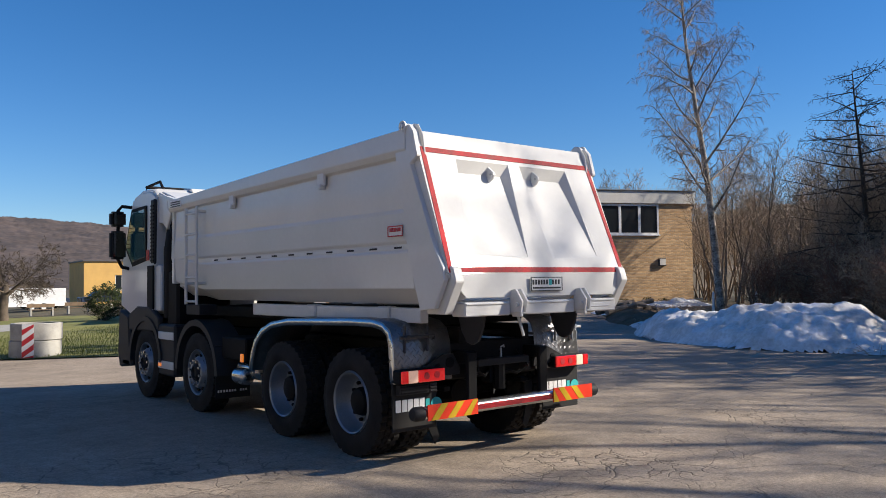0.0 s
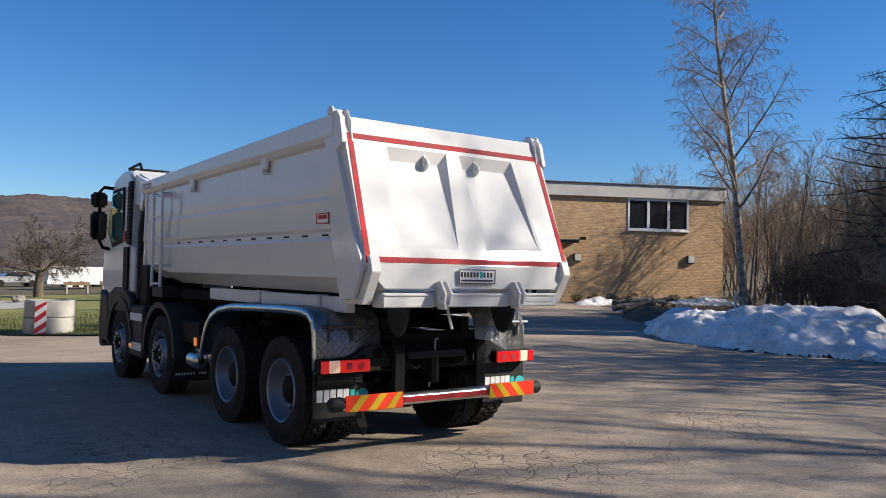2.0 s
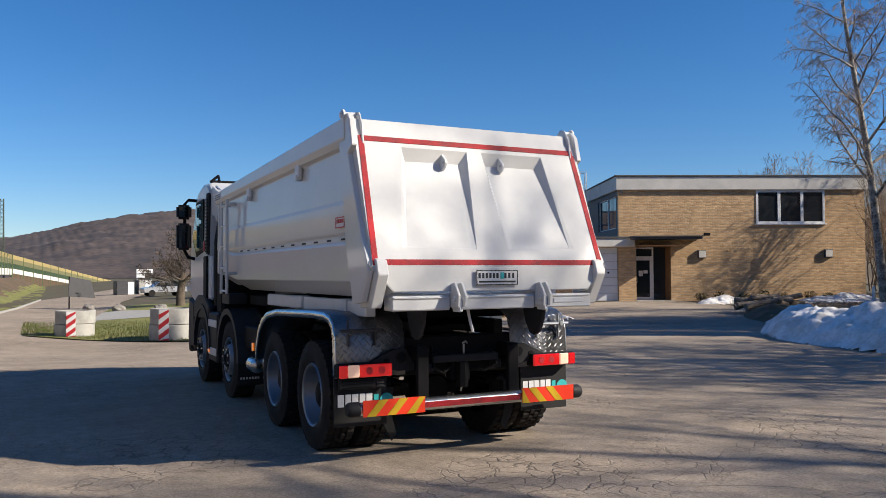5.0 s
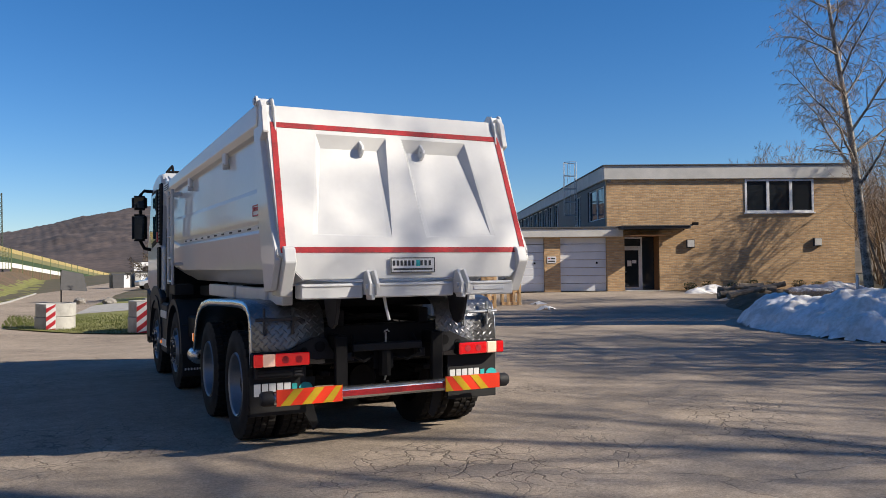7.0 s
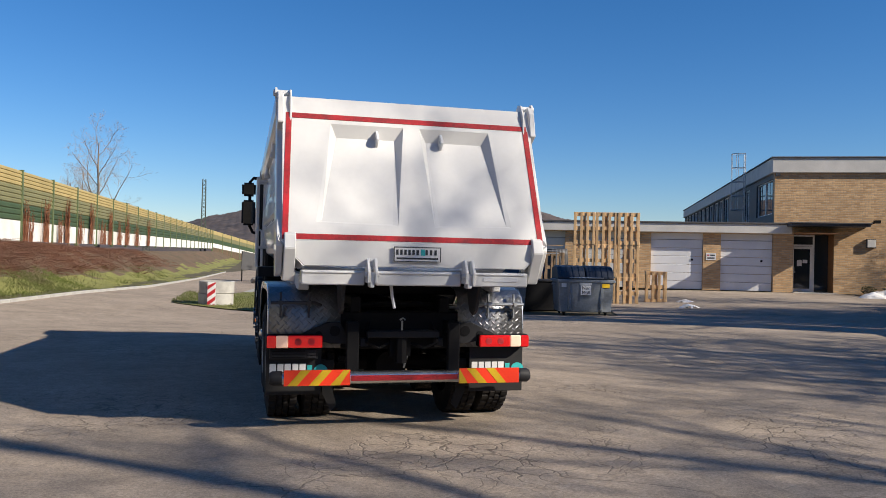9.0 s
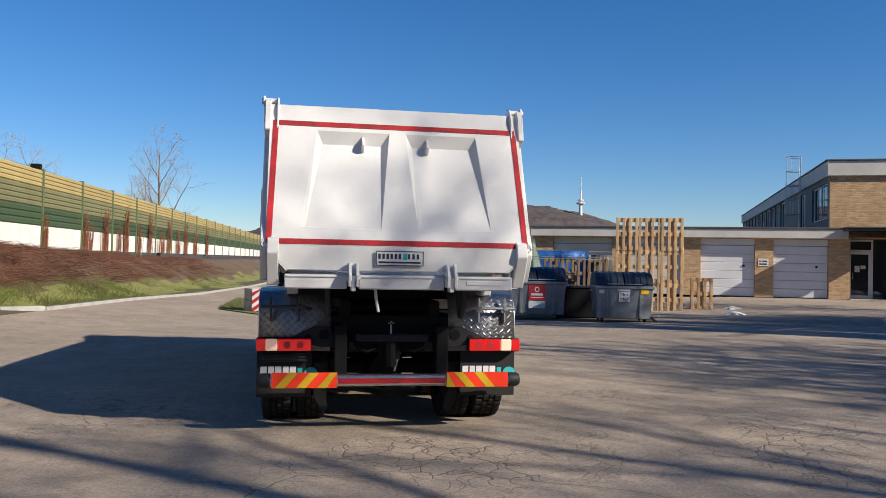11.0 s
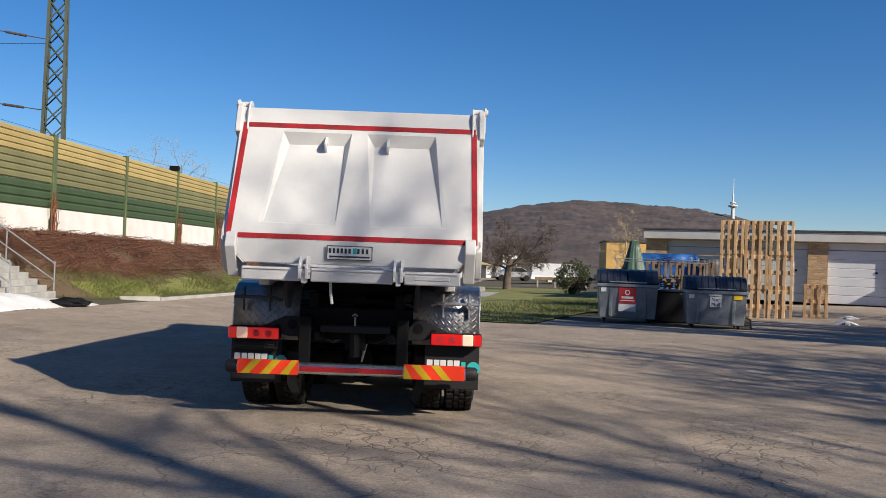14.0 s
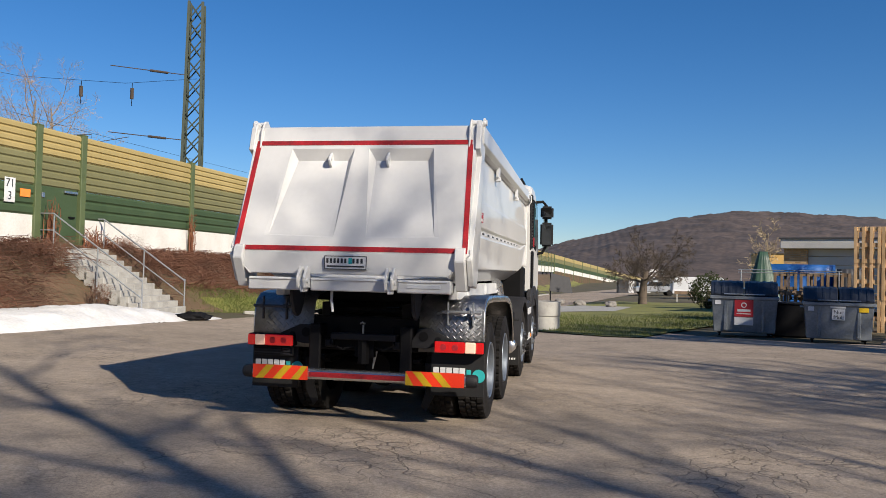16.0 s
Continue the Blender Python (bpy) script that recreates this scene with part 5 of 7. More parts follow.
# ---- along the sides ----
for s in (-1, 1):
    # ladder on the left side only
    if s < 0:
        ld = part("side_ladder", tube(tube(B(), [(-1.27, 4.50, 1.42), (-1.27, 4.50, 2.72)], 0.022, 8), [(-1.27, 4.86, 1.42), (-1.27, 4.86, 2.72)], 0.022, 8), M_WHITE, body, "white steel body ladder")
        for z in (1.46, 1.78, 2.08, 2.36, 2.64):
            part("rung", tube(B(), [(-1.27, 4.50, z), (-1.27, 4.86, z)], 0.016, 8), M_WHITE, ld)
        for z in (1.7, 2.66):
            boxpart("standoff", (-1.27, -1.13, 4.49, 4.52, z - 0.02, z + 0.02), M_WHITE, ld)
            boxpart("standoff", (-1.27, -1.13, 4.84, 4.87, z - 0.02, z + 0.02), M_WHITE, ld)
        boxpart("step_box", (-1.25, -1.0, 4.45, 4.9, 1.28, 1.42), M_DARKPLAS, truck, bevel=0.01)
    part("air_tank", tube(B(), [(s * 0.95, 3.18, 0.62), (s * 0.95, 3.22, 0.62), (s * 0.95, 3.72, 0.62), (s * 0.95, 3.76, 0.62)], [0.06, 0.12, 0.12, 0.06], 18), M_STEEL, truck, "polished air tank", smooth=True)
    part("air_tank", tube(B(), [(s * 1.14, 3.25, 0.56), (s * 1.14, 3.28, 0.56), (s * 1.14, 3.5, 0.56), (s * 1.14, 3.53, 0.56)], [0.05, 0.10, 0.10, 0.05], 18), M_STEEL, truck, "polished air tank", smooth=True)
    boxpart("side_marker", (s * 1.20 - 0.01, s * 1.20 + 0.01, 3.26, 3.33, 0.74, 0.84), M_AMBER, truck, "orange side marker lamp", bevel=0.004)
    boxpart("battery_box", (s * 0.9 - 0.25, s * 0.9 + 0.25, 3.3, 4.0, 0.74, 1.02), M_BLACK, truck, bevel=0.02)
    fl = boxpart("front_mudflap", (s * 0.98 - 0.24, s * 0.98 + 0.24, 4.02, 4.04, 0.22, 0.9), M_FLAP, truck, "black mudflap with a line of white print bars", bevel=0.004)
    for k in range(11):
        if k == 7:
            continue
        a = s * 0.98 - 0.21 + k * 0.038
        boxpart("print_bar", (a, a + 0.022, 4.014, 4.019, 0.30, 0.33), M_PRINTW, fl, bevel=0)
    # second-axle guard and the panel between the front wheels
    def arch(yc, r, z0, y_lo, y_hi, n=12):
        pts = []
        for k in range(n + 1):
            a = math.pi * k / n
            pts.append((yc - r * math.cos(a), z0 + (r * 1.0) * math.sin(a)))
        return [p for p in pts]
    for yc, nm, mt in ((4.62, "second_wheel_guard", M_TRIM), (6.56, "front_wheel_guard", M_TRIM)):
        o, i = arch(yc, 0.70, 0.52, 0, 0), arch(yc, 0.62, 0.52, 0, 0)
        bm = B()
        rings = []
        for (ya, za), (yb, zb) in zip(o, i):
            rings.append([bm.verts.new(p) for p in ((s * 0.85, ya, za), (s * 1.245, ya, za), (s * 1.245, yb, zb), (s * 0.85, yb, zb))])
        for p, q in zip(rings, rings[1:]):
            for k in range(4):
                bm.faces.new((p[k], p[(k + 1) % 4], q[(k + 1) % 4], q[k]))
        bm.faces.new(rings[0]), bm.faces.new(rings[-1][::-1])
        part(nm, bm, mt, truck, "dark grey plastic wheel guard", smooth=True)
    sp = boxpart("side_panel", (s * 1.0 - 0.2, s * 1.22 if s > 0 else s * 1.0 + 0.2, 5.40, 6.02, 0.38, 1.12) if s > 0 else (-1.22, -0.8, 5.40, 6.02, 0.38, 1.12), M_TRIM, truck, "dark grey side panel with pale strips", bevel=0.03)
    for z in (0.90, 0.48):
        boxpart("panel_strip", (s * 1.225 - 0.008, s * 1.225 + 0.008, 5.42, 6.0, z, z + 0.11), M_SUBGREY, sp, bevel=0.006)
    boxpart("side_marker", (s * 1.24 - 0.008, s * 1.24 + 0.008, 5.86, 5.96, 0.51, 0.56), M_AMBER, sp, "orange side marker lamp", bevel=0.003)

# ---- cab ----
cab = thing("cab", "white truck cab with grey lower trim", "")
del cab["label"]
cab.parent = truck
bm = B()
# side outline (y, z) lofted across, rounded in towards the roof
out = [(6.27, 1.25), (6.27, 3.02), (6.45, 3.12), (6.9, 3.14), (7.3, 3.05), (7.6, 2.35), (7.72, 1.95), (7.74, 1.35), (7.3, 1.22), (6.9, 1.25)]
xs = [(-1.21, 0), (-1.15, 0.04), (1.15, 0.04), (1.21, 0)]
rows_ = []
for x, lift in xs:
    rows_.append([bm.verts.new((x * (1 if z < 2.2 else 1 - 0.035 * (z - 2.2) / 0.9), y, z + (lift if z > 2.9 else 0))) for y, z in out])
for p, q in zip(rows_, rows_[1:]):
    for k in range(len(out)):
        bm.faces.new((p[k], p[(k + 1) % len(out)], q[(k + 1) % len(out)], q[k]))
bm.faces.new(rows_[0]), bm.faces.new(rows_[-1][::-1])
part("cab_shell", bm, M_WHITE, cab, bevel=0.03, smooth=True, segs=2)
part("windscreen", prism(B(), [(7.33, 3.0), (7.62, 2.36), (7.73, 1.98), (7.76, 1.98), (7.65, 2.38), (7.36, 3.0)], -1.1, 1.1), M_CABGLASS, cab, "large tinted windscreen")
part("bumper", prism(B(), [(7.2, 0.42), (7.78, 0.36), (7.86, 0.6), (7.80, 1.30), (7.36, 1.20), (7.3, 0.75)], -1.22, 1.22), M_TRIM, cab, "dark grey bumper", bevel=0.03)
for s in (-1, 1):
    part("side_window", prism(B(), [(6.62, 2.12), (6.66, 2.86), (7.22, 2.84), (7.50, 2.3), (7.2, 2.05)], s * 1.192, s * 1.212), M_CABGLASS, cab, "blue-green tinted side window", bevel=0.004)
    part("window_trim", prism(B(), [(6.58, 2.06), (6.62, 2.91), (7.26, 2.89), (7.56, 2.28), (7.22, 1.98)], s * 1.185, s * 1.203), M_BLACK, cab, bevel=0.004)
    boxpart("corner_vent", (s * 1.17 - 0.03, s * 1.17 + 0.03, 6.27, 6.42, 2.0, 2.98), M_DARKPLAS, cab, "black ribbed corner vent", bevel=0.02)
    for k in range(16):
        boxpart("vent_rib", (s * 1.20 - 0.008, s * 1.20 + 0.008, 6.28, 6.41, 2.04 + 0.055 * k, 2.065 + 0.055 * k), M_BLACK, cab, bevel=0)
    part("sill_trim", prism(B(), [(6.02, 1.0), (6.02, 1.2), (6.4, 1.36), (6.95, 1.36), (7.3, 1.24), (7.3, 0.98)], s * 1.13, s * 1.225), M_TRIM, cab, bevel=0.02)
    boxpart("door_step", (s * 1.1 - 0.12, s * 1.1 + 0.12, 7.3, 7.62, 0.42, 0.5), M_BLACK, cab, bevel=0.01)
    boxpart("rear_pillar_trim", (s * 1.2 - 0.016, s * 1.2 + 0.016, 6.28, 6.52, 1.32, 1.98), M_BLACK, cab, bevel=0.01)
    boxpart("badge", (s * 1.213 - 0.004, s * 1.213 + 0.004, 6.44, 6.56, 2.06, 2.22), M_REDPRINT, cab, "small red badge", bevel=0)
    mr = part("mirror_arm", tube(B(), [(s * 1.12, 7.35, 2.93), (s * 1.30, 7.42, 2.95), (s * 1.36, 7.42, 2.88), (s * 1.36, 7.42, 2.1), (s * 1.30, 7.42, 1.98), (s * 1.18, 7.4, 1.95)], 0.028, 8), M_BLACK, cab, "black mirror arm", smooth=True)
    for z0, z1 in ((2.62, 2.86), (2.10, 2.55)):
        box_m = part("mirror_head", box(B(), s * 1.38 - 0.12, s * 1.38 + 0.12, 7.32, 7.46, z0, z1), M_DARKPLAS, mr, bevel=0.035, segs=2, smooth=True)
        boxpart("mirror_glass", (s * 1.38 - 0.09, s * 1.38 + 0.09, 7.312, 7.322, z0 + 0.03, z1 - 0.03), M_MIRROR, mr, "mirror glass", bevel=0)
    part("side_spoiler", prism(B(), [(5.72, 2.92), (6.27, 3.08), (6.27, 2.62), (6.1, 2.6), (5.95, 2.5), (5.80, 2.72)], s * 1.08, s * 1.13), M_WHITE, cab, "white rear corner fairing", bevel=0.01)
    part("air_hose", tube(B(), [(s * 1.05, 5.95, 2.6), (s * 1.1, 5.78, 2.45), (s * 1.02, 5.74, 2.1), (s * 0.9, 5.8, 1.7)], 0.035, 8), M_BLACK, cab, smooth=True)
part("intake_stack", tube(B(), [(-0.98, 5.98, 1.2), (-0.98, 5.98, 2.2), (-0.97, 6.0, 2.5), (-0.93, 6.1, 2.68)], [0.17, 0.17, 0.13, 0.1], 14), M_BLACK, truck, "black air intake stack behind the cab", smooth=True)
boxpart("silencer_box", (-1.12, -0.3, 5.55, 5.95, 0.9, 1.9), M_BLACK, truck, bevel=0.04)
boxpart("heat_shield", (-1.18, -1.10, 6.05, 6.24, 1.30, 1.98), M_SUBGREY, truck, "pale ribbed heat shield", bevel=0.02)
boxpart("equipment_box", (0.3, 1.12, 5.5, 5.95, 0.9, 1.7), M_BLACK, truck, bevel=0.04)
part("exhaust_elbow", tube(B(), [(1.0, 3.3, 1.05), (1.0, 3.3, 1.25), (0.98, 3.25, 1.42), (0.98, 3.1, 1.44)], 0.07, 12), M_STEEL, truck, "bright exhaust elbow", smooth=True)
part("roof_rail", tube(tube(tube(B(), [(-0.95, 7.3, 3.12), (-0.95, 7.3, 3.27), (0.95, 7.3, 3.27), (0.95, 7.3, 3.12)], 0.025, 8), [(-0.95, 7.3, 3.27), (-0.95, 6.7, 3.3), (-0.95, 6.55, 3.16)], 0.022, 8), [(0.95, 7.3, 3.27), (0.95, 6.7, 3.3), (0.95, 6.55, 3.16)], 0.022, 8), M_BLACK, cab, "black roof lamp rail", smooth=True)
part("roof_fairing", prism(B(), [(5.72, 2.95), (6.27, 3.10), (6.27, 3.02), (5.74, 2.90)], -1.08, 1.08), M_WHITE, cab, bevel=0.01)
part("roof_hatch", prism(B(), [(6.3, 3.1), (6.35, 3.18), (6.7, 3.2), (6.8, 3.12)], -0.6, 0.6), M_WHITE, cab, bevel=0.02)


# ---- trees ----
class Wood:
    """Gathers tapered round limbs into two meshes: thick wood and fine twigs."""
    def __init__(self, seed):
        self.rng, self.rmin = random.Random(seed), 0.0065
        self.thick, self.fine = ([], []), ([], [])

    def limb(self, pts, r0, r1, sides, fine):
        verts, faces = self.fine if fine else self.thick
        base = len(verts)
        n = len(pts)
        side = None
        for i, p in enumerate(pts):
            d = (pts[min(i + 1, n - 1)] - pts[max(i - 1, 0)]).normalized()
            side = d.orthogonal().normalized() if side is None else (side - d * side.dot(d)).normalized()
            up = d.cross(side)
            r = r0 + (r1 - r0) * i / (n - 1)
            for k in range(sides):
                a = 2 * math.pi * k / sides
                verts.append(p + r * (math.cos(a) * side + math.sin(a) * up))
        for i in range(n - 1):
            for k in range(sides):
                a, b = base + i * sides + k, base + i * sides + (k + 1) % sides
                faces.append((a, b, b + sides, a + sides))

    def line(self, p, d, length, steps, wander, lift):
        pts = [p.copy()]
        for i in range(steps):
            d = (d + Vector([self.rng.gauss(0, wander) for _ in range(3)]) + Vector((0, 0, lift))).normalized()
            p = p + d * (length / steps)
            pts.append(p.copy())
        return pts, d

    def grow(self, p, d, length, r, level, plan):
        """plan: for each level (steps, wander, lift, children, first fraction, angle low, angle high, length ratio, sides, tip ratio)."""
        steps, wander, lift, kids, first, lo, hi, ratio, sides, tip = plan[level]
        pts, _ = self.line(p, d, length, steps, wander, lift)
        self.limb(pts, r, max(r * tip, 0.004), sides, level >= 2)
        if level + 1 >= len(plan):
            return
        turn = self.rng.random() * 6.28
        for k in range(kids):
            f = first + (1 - first) * (k + self.rng.random() * 0.9) / kids
            f = min(f, 0.99)
            i = min(int(f * steps), steps - 1)
            q = pts[i].lerp(pts[i + 1], f * steps - i)
            axis = (pts[i + 1] - pts[i]).normalized()
            turn += 2.4 + self.rng.uniform(-0.4, 0.4)
            side = axis.orthogonal().normalized()
            side.rotate(Matrix.Rotation(turn, 3, axis))
            ang = radians(self.rng.uniform(lo, hi))
            nd = axis * math.cos(ang) + side * math.sin(ang)
            nl = length * ratio * (1.15 - 0.75 * f if level == 0 else 1.0 - 0.45 * f) * self.rng.uniform(0.75, 1.2)
            self.grow(q, nd, nl, max(r * (1 - 0.7 * f) * 0.46, self.rmin), level + 1, plan)


def bare_tree(name, label, seed, height, r, plan, m, bark, twig, group="", lean=(0, 0), stems=1, rmin=0.0065):
    w = Wood(seed)
    w.rmin = rmin
    for k in range(stems):
        d = Vector((lean[0] + (w.rng.gauss(0, 0.25) if stems > 1 else 0), lean[1] + (w.rng.gauss(0, 0.25) if stems > 1 else 0), 1)).normalized()
        off = Vector((w.rng.gauss(0, 0.18), w.rng.gauss(0, 0.18), -0.1)) if stems > 1 else Vector((0, 0, -0.1))
        w.grow(off, d, height * (w.rng.uniform(0.7, 1.0) if stems > 1 else 1), r, 0, plan)
    t = thing(name, label, "tree" if height > 4 else "shrub", m, group)
    link_mesh("trunk", *w.thick, bark, t, smooth=True)
    link_mesh("crown", *w.fine, twig, t)
    return t


BIRCH = [(14, 0.018, 0.03, 28, 0.28, 38, 66, 0.26, 9, 0.10), (7, 0.09, 0.01, 14, 0.15, 30, 60, 0.42, 5, 0.2), (5, 0.12, -0.07, 9, 0.12, 30, 60, 0.5, 3, 0.4), (4, 0.10, -0.30, 4, 0.1, 25, 60, 0.6, 3, 0.5), (3, 0.12, -0.4, 0, 0, 0, 0, 0, 3, 0.7)]
BROAD = [(9, 0.06, 0.05, 11, 0.3, 35, 60, 0.62, 9, 0.2), (7, 0.12, 0.05, 8, 0.2, 30, 60, 0.5, 6, 0.2), (5, 0.14, 0.03, 7, 0.15, 30, 60, 0.5, 4, 0.3), (3, 0.15, 0.02, 3, 0.2, 30, 60, 0.55, 3, 0.5), (2, 0.15, 0.0, 0, 0, 0, 0, 0, 3, 0.7)]
POLE = [(9, 0.05, 0.08, 12, 0.3, 25, 45, 0.42, 7, 0.15), (6, 0.1, 0.08, 8, 0.2, 25, 50, 0.5, 5, 0.2), (4, 0.12, 0.03, 6, 0.2, 25, 55, 0.5, 3, 0.4), (3, 0.14, 0.0, 0, 0, 0, 0, 0, 3, 0.6)]
SHRUB = [(6, 0.12, 0.06, 8, 0.12, 20, 55, 0.5, 5, 0.2), (4, 0.15, 0.04, 6, 0.2, 25, 60, 0.5, 4, 0.3), (3, 0.16, 0.0, 3, 0.2, 25, 60, 0.6, 3, 0.5), (2, 0.16, -0.03, 0, 0, 0, 0, 0, 3, 0.7)]
LARCH = [(10, 0.01, 0.03, 62, 0.12, 75, 100, 0.34, 9, 0.08), (6, 0.06, 0.03, 13, 0.12, 40, 75, 0.33, 4, 0.25), (3, 0.15, -0.12, 3, 0.2, 40, 70, 0.4, 3, 0.5), (2, 0.15, -0.2, 0, 0, 0, 0, 0, 3, 0.7)]
STOUT = [(9, 0.05, 0.05, 13, 0.22, 40, 75, 0.5, 9, 0.25), (7, 0.12, 0.04, 7, 0.2, 30, 60, 0.5, 6, 0.3), (4, 0.14, 0.03, 3, 0.2, 30, 60, 0.5, 4, 0.4), (3, 0.15, 0.0, 0, 0, 0, 0, 0, 3, 0.7)]
YOUNG = [(9, 0.07, 0.05, 14, 0.2, 35, 70, 0.5, 7, 0.2), (6, 0.13, 0.06, 8, 0.2, 30, 60, 0.5, 5, 0.3), (4, 0.15, 0.03, 5, 0.15, 30, 60, 0.5, 4, 0.4), (3, 0.15, 0.0, 0, 0, 0, 0, 0, 3, 0.7)]
OLD = [(3, 0.06, 0.02, 10, 0.6, 40, 80, 2.3, 10, 0.6), (7, 0.14, 0.03, 9, 0.2, 30, 60, 0.5, 6, 0.2), (5, 0.16, -0.02, 10, 0.15, 30, 60, 0.5, 4, 0.3), (3, 0.16, -0.04, 6, 0.2, 30, 60, 0.55, 3, 0.5), (2, 0.15, -0.05, 0, 0, 0, 0, 0, 3, 0.7)]


def at(x, y, turn=0.0, s=1.0, dz=0.0):
    return pose(x, y, zg(x, y) + dz, 0, 0, turn) @ Matrix.Scale(s, 4)


def plant(src, x, y, turn, s):
    """A copy of a tree at another place, turned and scaled."""
    c = copy_thing(src, at(x, y, turn))
    c.scale = (s, s, s * 0.97)
    return c


birch = bare_tree("birch_tree", "tall leafless birch with pale forked trunk", 5, 15.8, 0.19, BIRCH, at(25.9, 13.55), M_BIRCH, M_FINETWIG, lean=(-0.085, 0.03), rmin=0.0034)
larch = bare_tree("larch_tree", "dark leafless larch with level drooping branches", 8, 9.4, 0.15, LARCH, at(24.7, 6.75), M_LARCH, M_LARCH, "larches beside the yard", lean=(-0.01, 0.025))
plant(larch, 31.5, 4.6, 20, 1.05), plant(larch, 24.5, -6.0, 30, 1.4)
for k, (x, y, s) in enumerate([(27.4, -0.6, 1.4), (21.6, -4.9, 1.3), (17.3, -3.9, 1.15), (29.6, 2.6, 1.3), (18.9, -8.0, 1.3), (32.5, -1.0, 1.6), (23.0, -10.5, 1.4), (26.2, 2.2, 1.25), (28.2, 3.4, 1.3), (30.2, 1.2, 1.4), (29.0, 0.6, 1.35), (31.2, 3.0, 1.45), (33.5, 1.8, 1.5)]):
    plant(larch, x, y, 50 * k, s)
pole_a = bare_tree("thicket_tree", "slender leafless thicket tree", 21, 10.0, 0.09, POLE, at(37.5, 9.0), M_BARK, M_TWIG, "thicket trees", stems=3)
pole_b = bare_tree("thicket_tree", "slender leafless thicket tree", 22, 9.0, 0.08, POLE, at(33.0, 8.0, 40), M_BARK, M_TWIG, "thicket trees", stems=4)
for k, (x, y, s) in enumerate([(29.5, 12.0, 0.7), (31.5, 10.4, 0.95), (27.6, 9.6, 0.86), (25.2, 8.4, 0.66), (23.6, 6.6, 0.62), (29.5, 8.2, 0.95), (34.5, 12.2, 0.95), (33.0, 9.6, 1.0), (36.5, 11.5, 1.0), (31.0, 6.6, 1.0), (36.0, 6.0, 0.95), (40.0, 10.5, 1.0), (44, 9, 1.2), (38.5, 13.8, 0.6), (33.0, 14.6, 0.45), (46.5, 12.0, 1.1), (42.5, 14.0, 0.8)]):
    plant((pole_a, pole_b)[k % 2], x, y, 67 * k, s)
rp = random.Random(12)
for k in range(46):
    a, d = radians(rp.uniform(50, 71)), rp.uniform(46, 80)
    plant((pole_a, pole_b)[k % 2], -5 + d * math.sin(a), -6 + d * math.cos(a), rp.uniform(0, 360), rp.uniform(0.75, 1.1))
shrub_a = bare_tree("bare_shrub", "tangled leafless brown shrub", 31, 3.4, 0.03, SHRUB, at(28.0, 13.0), M_BARK, M_TWIG, "bare shrubs of the thicket", stems=11)
shrub_b = bare_tree("bare_shrub", "tangled leafless brown shrub", 32, 2.8, 0.025, SHRUB, at(25.6, 11.2), M_BARK, M_BRAMBLE, "bare shrubs of the thicket", stems=12)
rs = random.Random(4)
for k in range(52):
    f = (k % 26) / 25
    x, y = 36.5 - 17.0 * f + rs.uniform(-0.8, 0.8) + 2.2 * (k // 26), 16.0 - 12.0 * f + rs.uniform(-0.9, 0.9) - 1.6 * (k // 26)
    plant((shrub_a, shrub_b)[k % 2], x, y, rs.uniform(0, 360), rs.uniform(0.75, 1.2))
# trees beside and behind the yard, whose shadows lie on the asphalt
broad = bare_tree("bare_tree", "tall leafless broad tree beside the yard", 41, 13.5, 0.24, BROAD, at(22.5, -12.5), M_BARK, M_TWIG, "bare trees beside the yard")
for x, y, t, s in ((12.9, -13.9, 50, 1.28), (19.7, -15.2, 300, 1.2), (15.2, -21.5, 120, 1.15), (26.5, -10.5, 200, 1.1), (12.9, -27, 10, 1.0), (21.0, -20.5, 170, 1.1)):
    plant(broad, x, y, t, s)
# close stand of stems at the yard's edge
stout = bare_tree("bare_tree", "stout leafless tree at the yard edge", 43, 13.0, 0.26, STOUT, at(19.4, -5.0), M_BARK, M_TWIG, "bare trees beside the yard")
for k, (x, y, s) in enumerate([(22.0, -6.6, 0.9), (28.6, -1.6, 1.0), (25.4, 1.8, 0.8), (30.6, 0.6, 1.05), (17.8, -6.6, 0.8), (24.6, -8.2, 1.0), (28.0, -7.0, 1.1), (33.4, -3.4, 1.2), (26.8, 3.0, 0.85), (28.8, 2.0, 0.95), (31.8, 2.2, 1.1), (29.8, 4.0, 0.9), (27.6, 1.0, 0.95), (34.5, 0.2, 1.2)]):
    plant(stout, x, y, 77 * k, s)
# tall bare trunks that stripe the asphalt
TALL = [(12, 0.02, 0.05, 12, 0.55, 25, 50, 0.16, 9, 0.45), (5, 0.12, 0.05, 5, 0.2, 30, 60, 0.5, 5, 0.3), (3, 0.14, 0.0, 0, 0, 0, 0, 0, 3, 0.6)]
tall = bare_tree("bare_tree", "tall straight leafless tree with a high crown", 47, 20.0, 0.28, TALL, at(26.0, -1.6), M_BARK, M_TWIG, "bare trees beside the yard")
rq = random.Random(77)
for k in range(16):
    x = 25.2 + 4.8 * (k + rq.random()) / 16
    plant(tall, x, 0.4 * x - 9.4 - rq.uniform(0, 3.2), rq.uniform(0, 360), rq.uniform(0.8, 1.1))
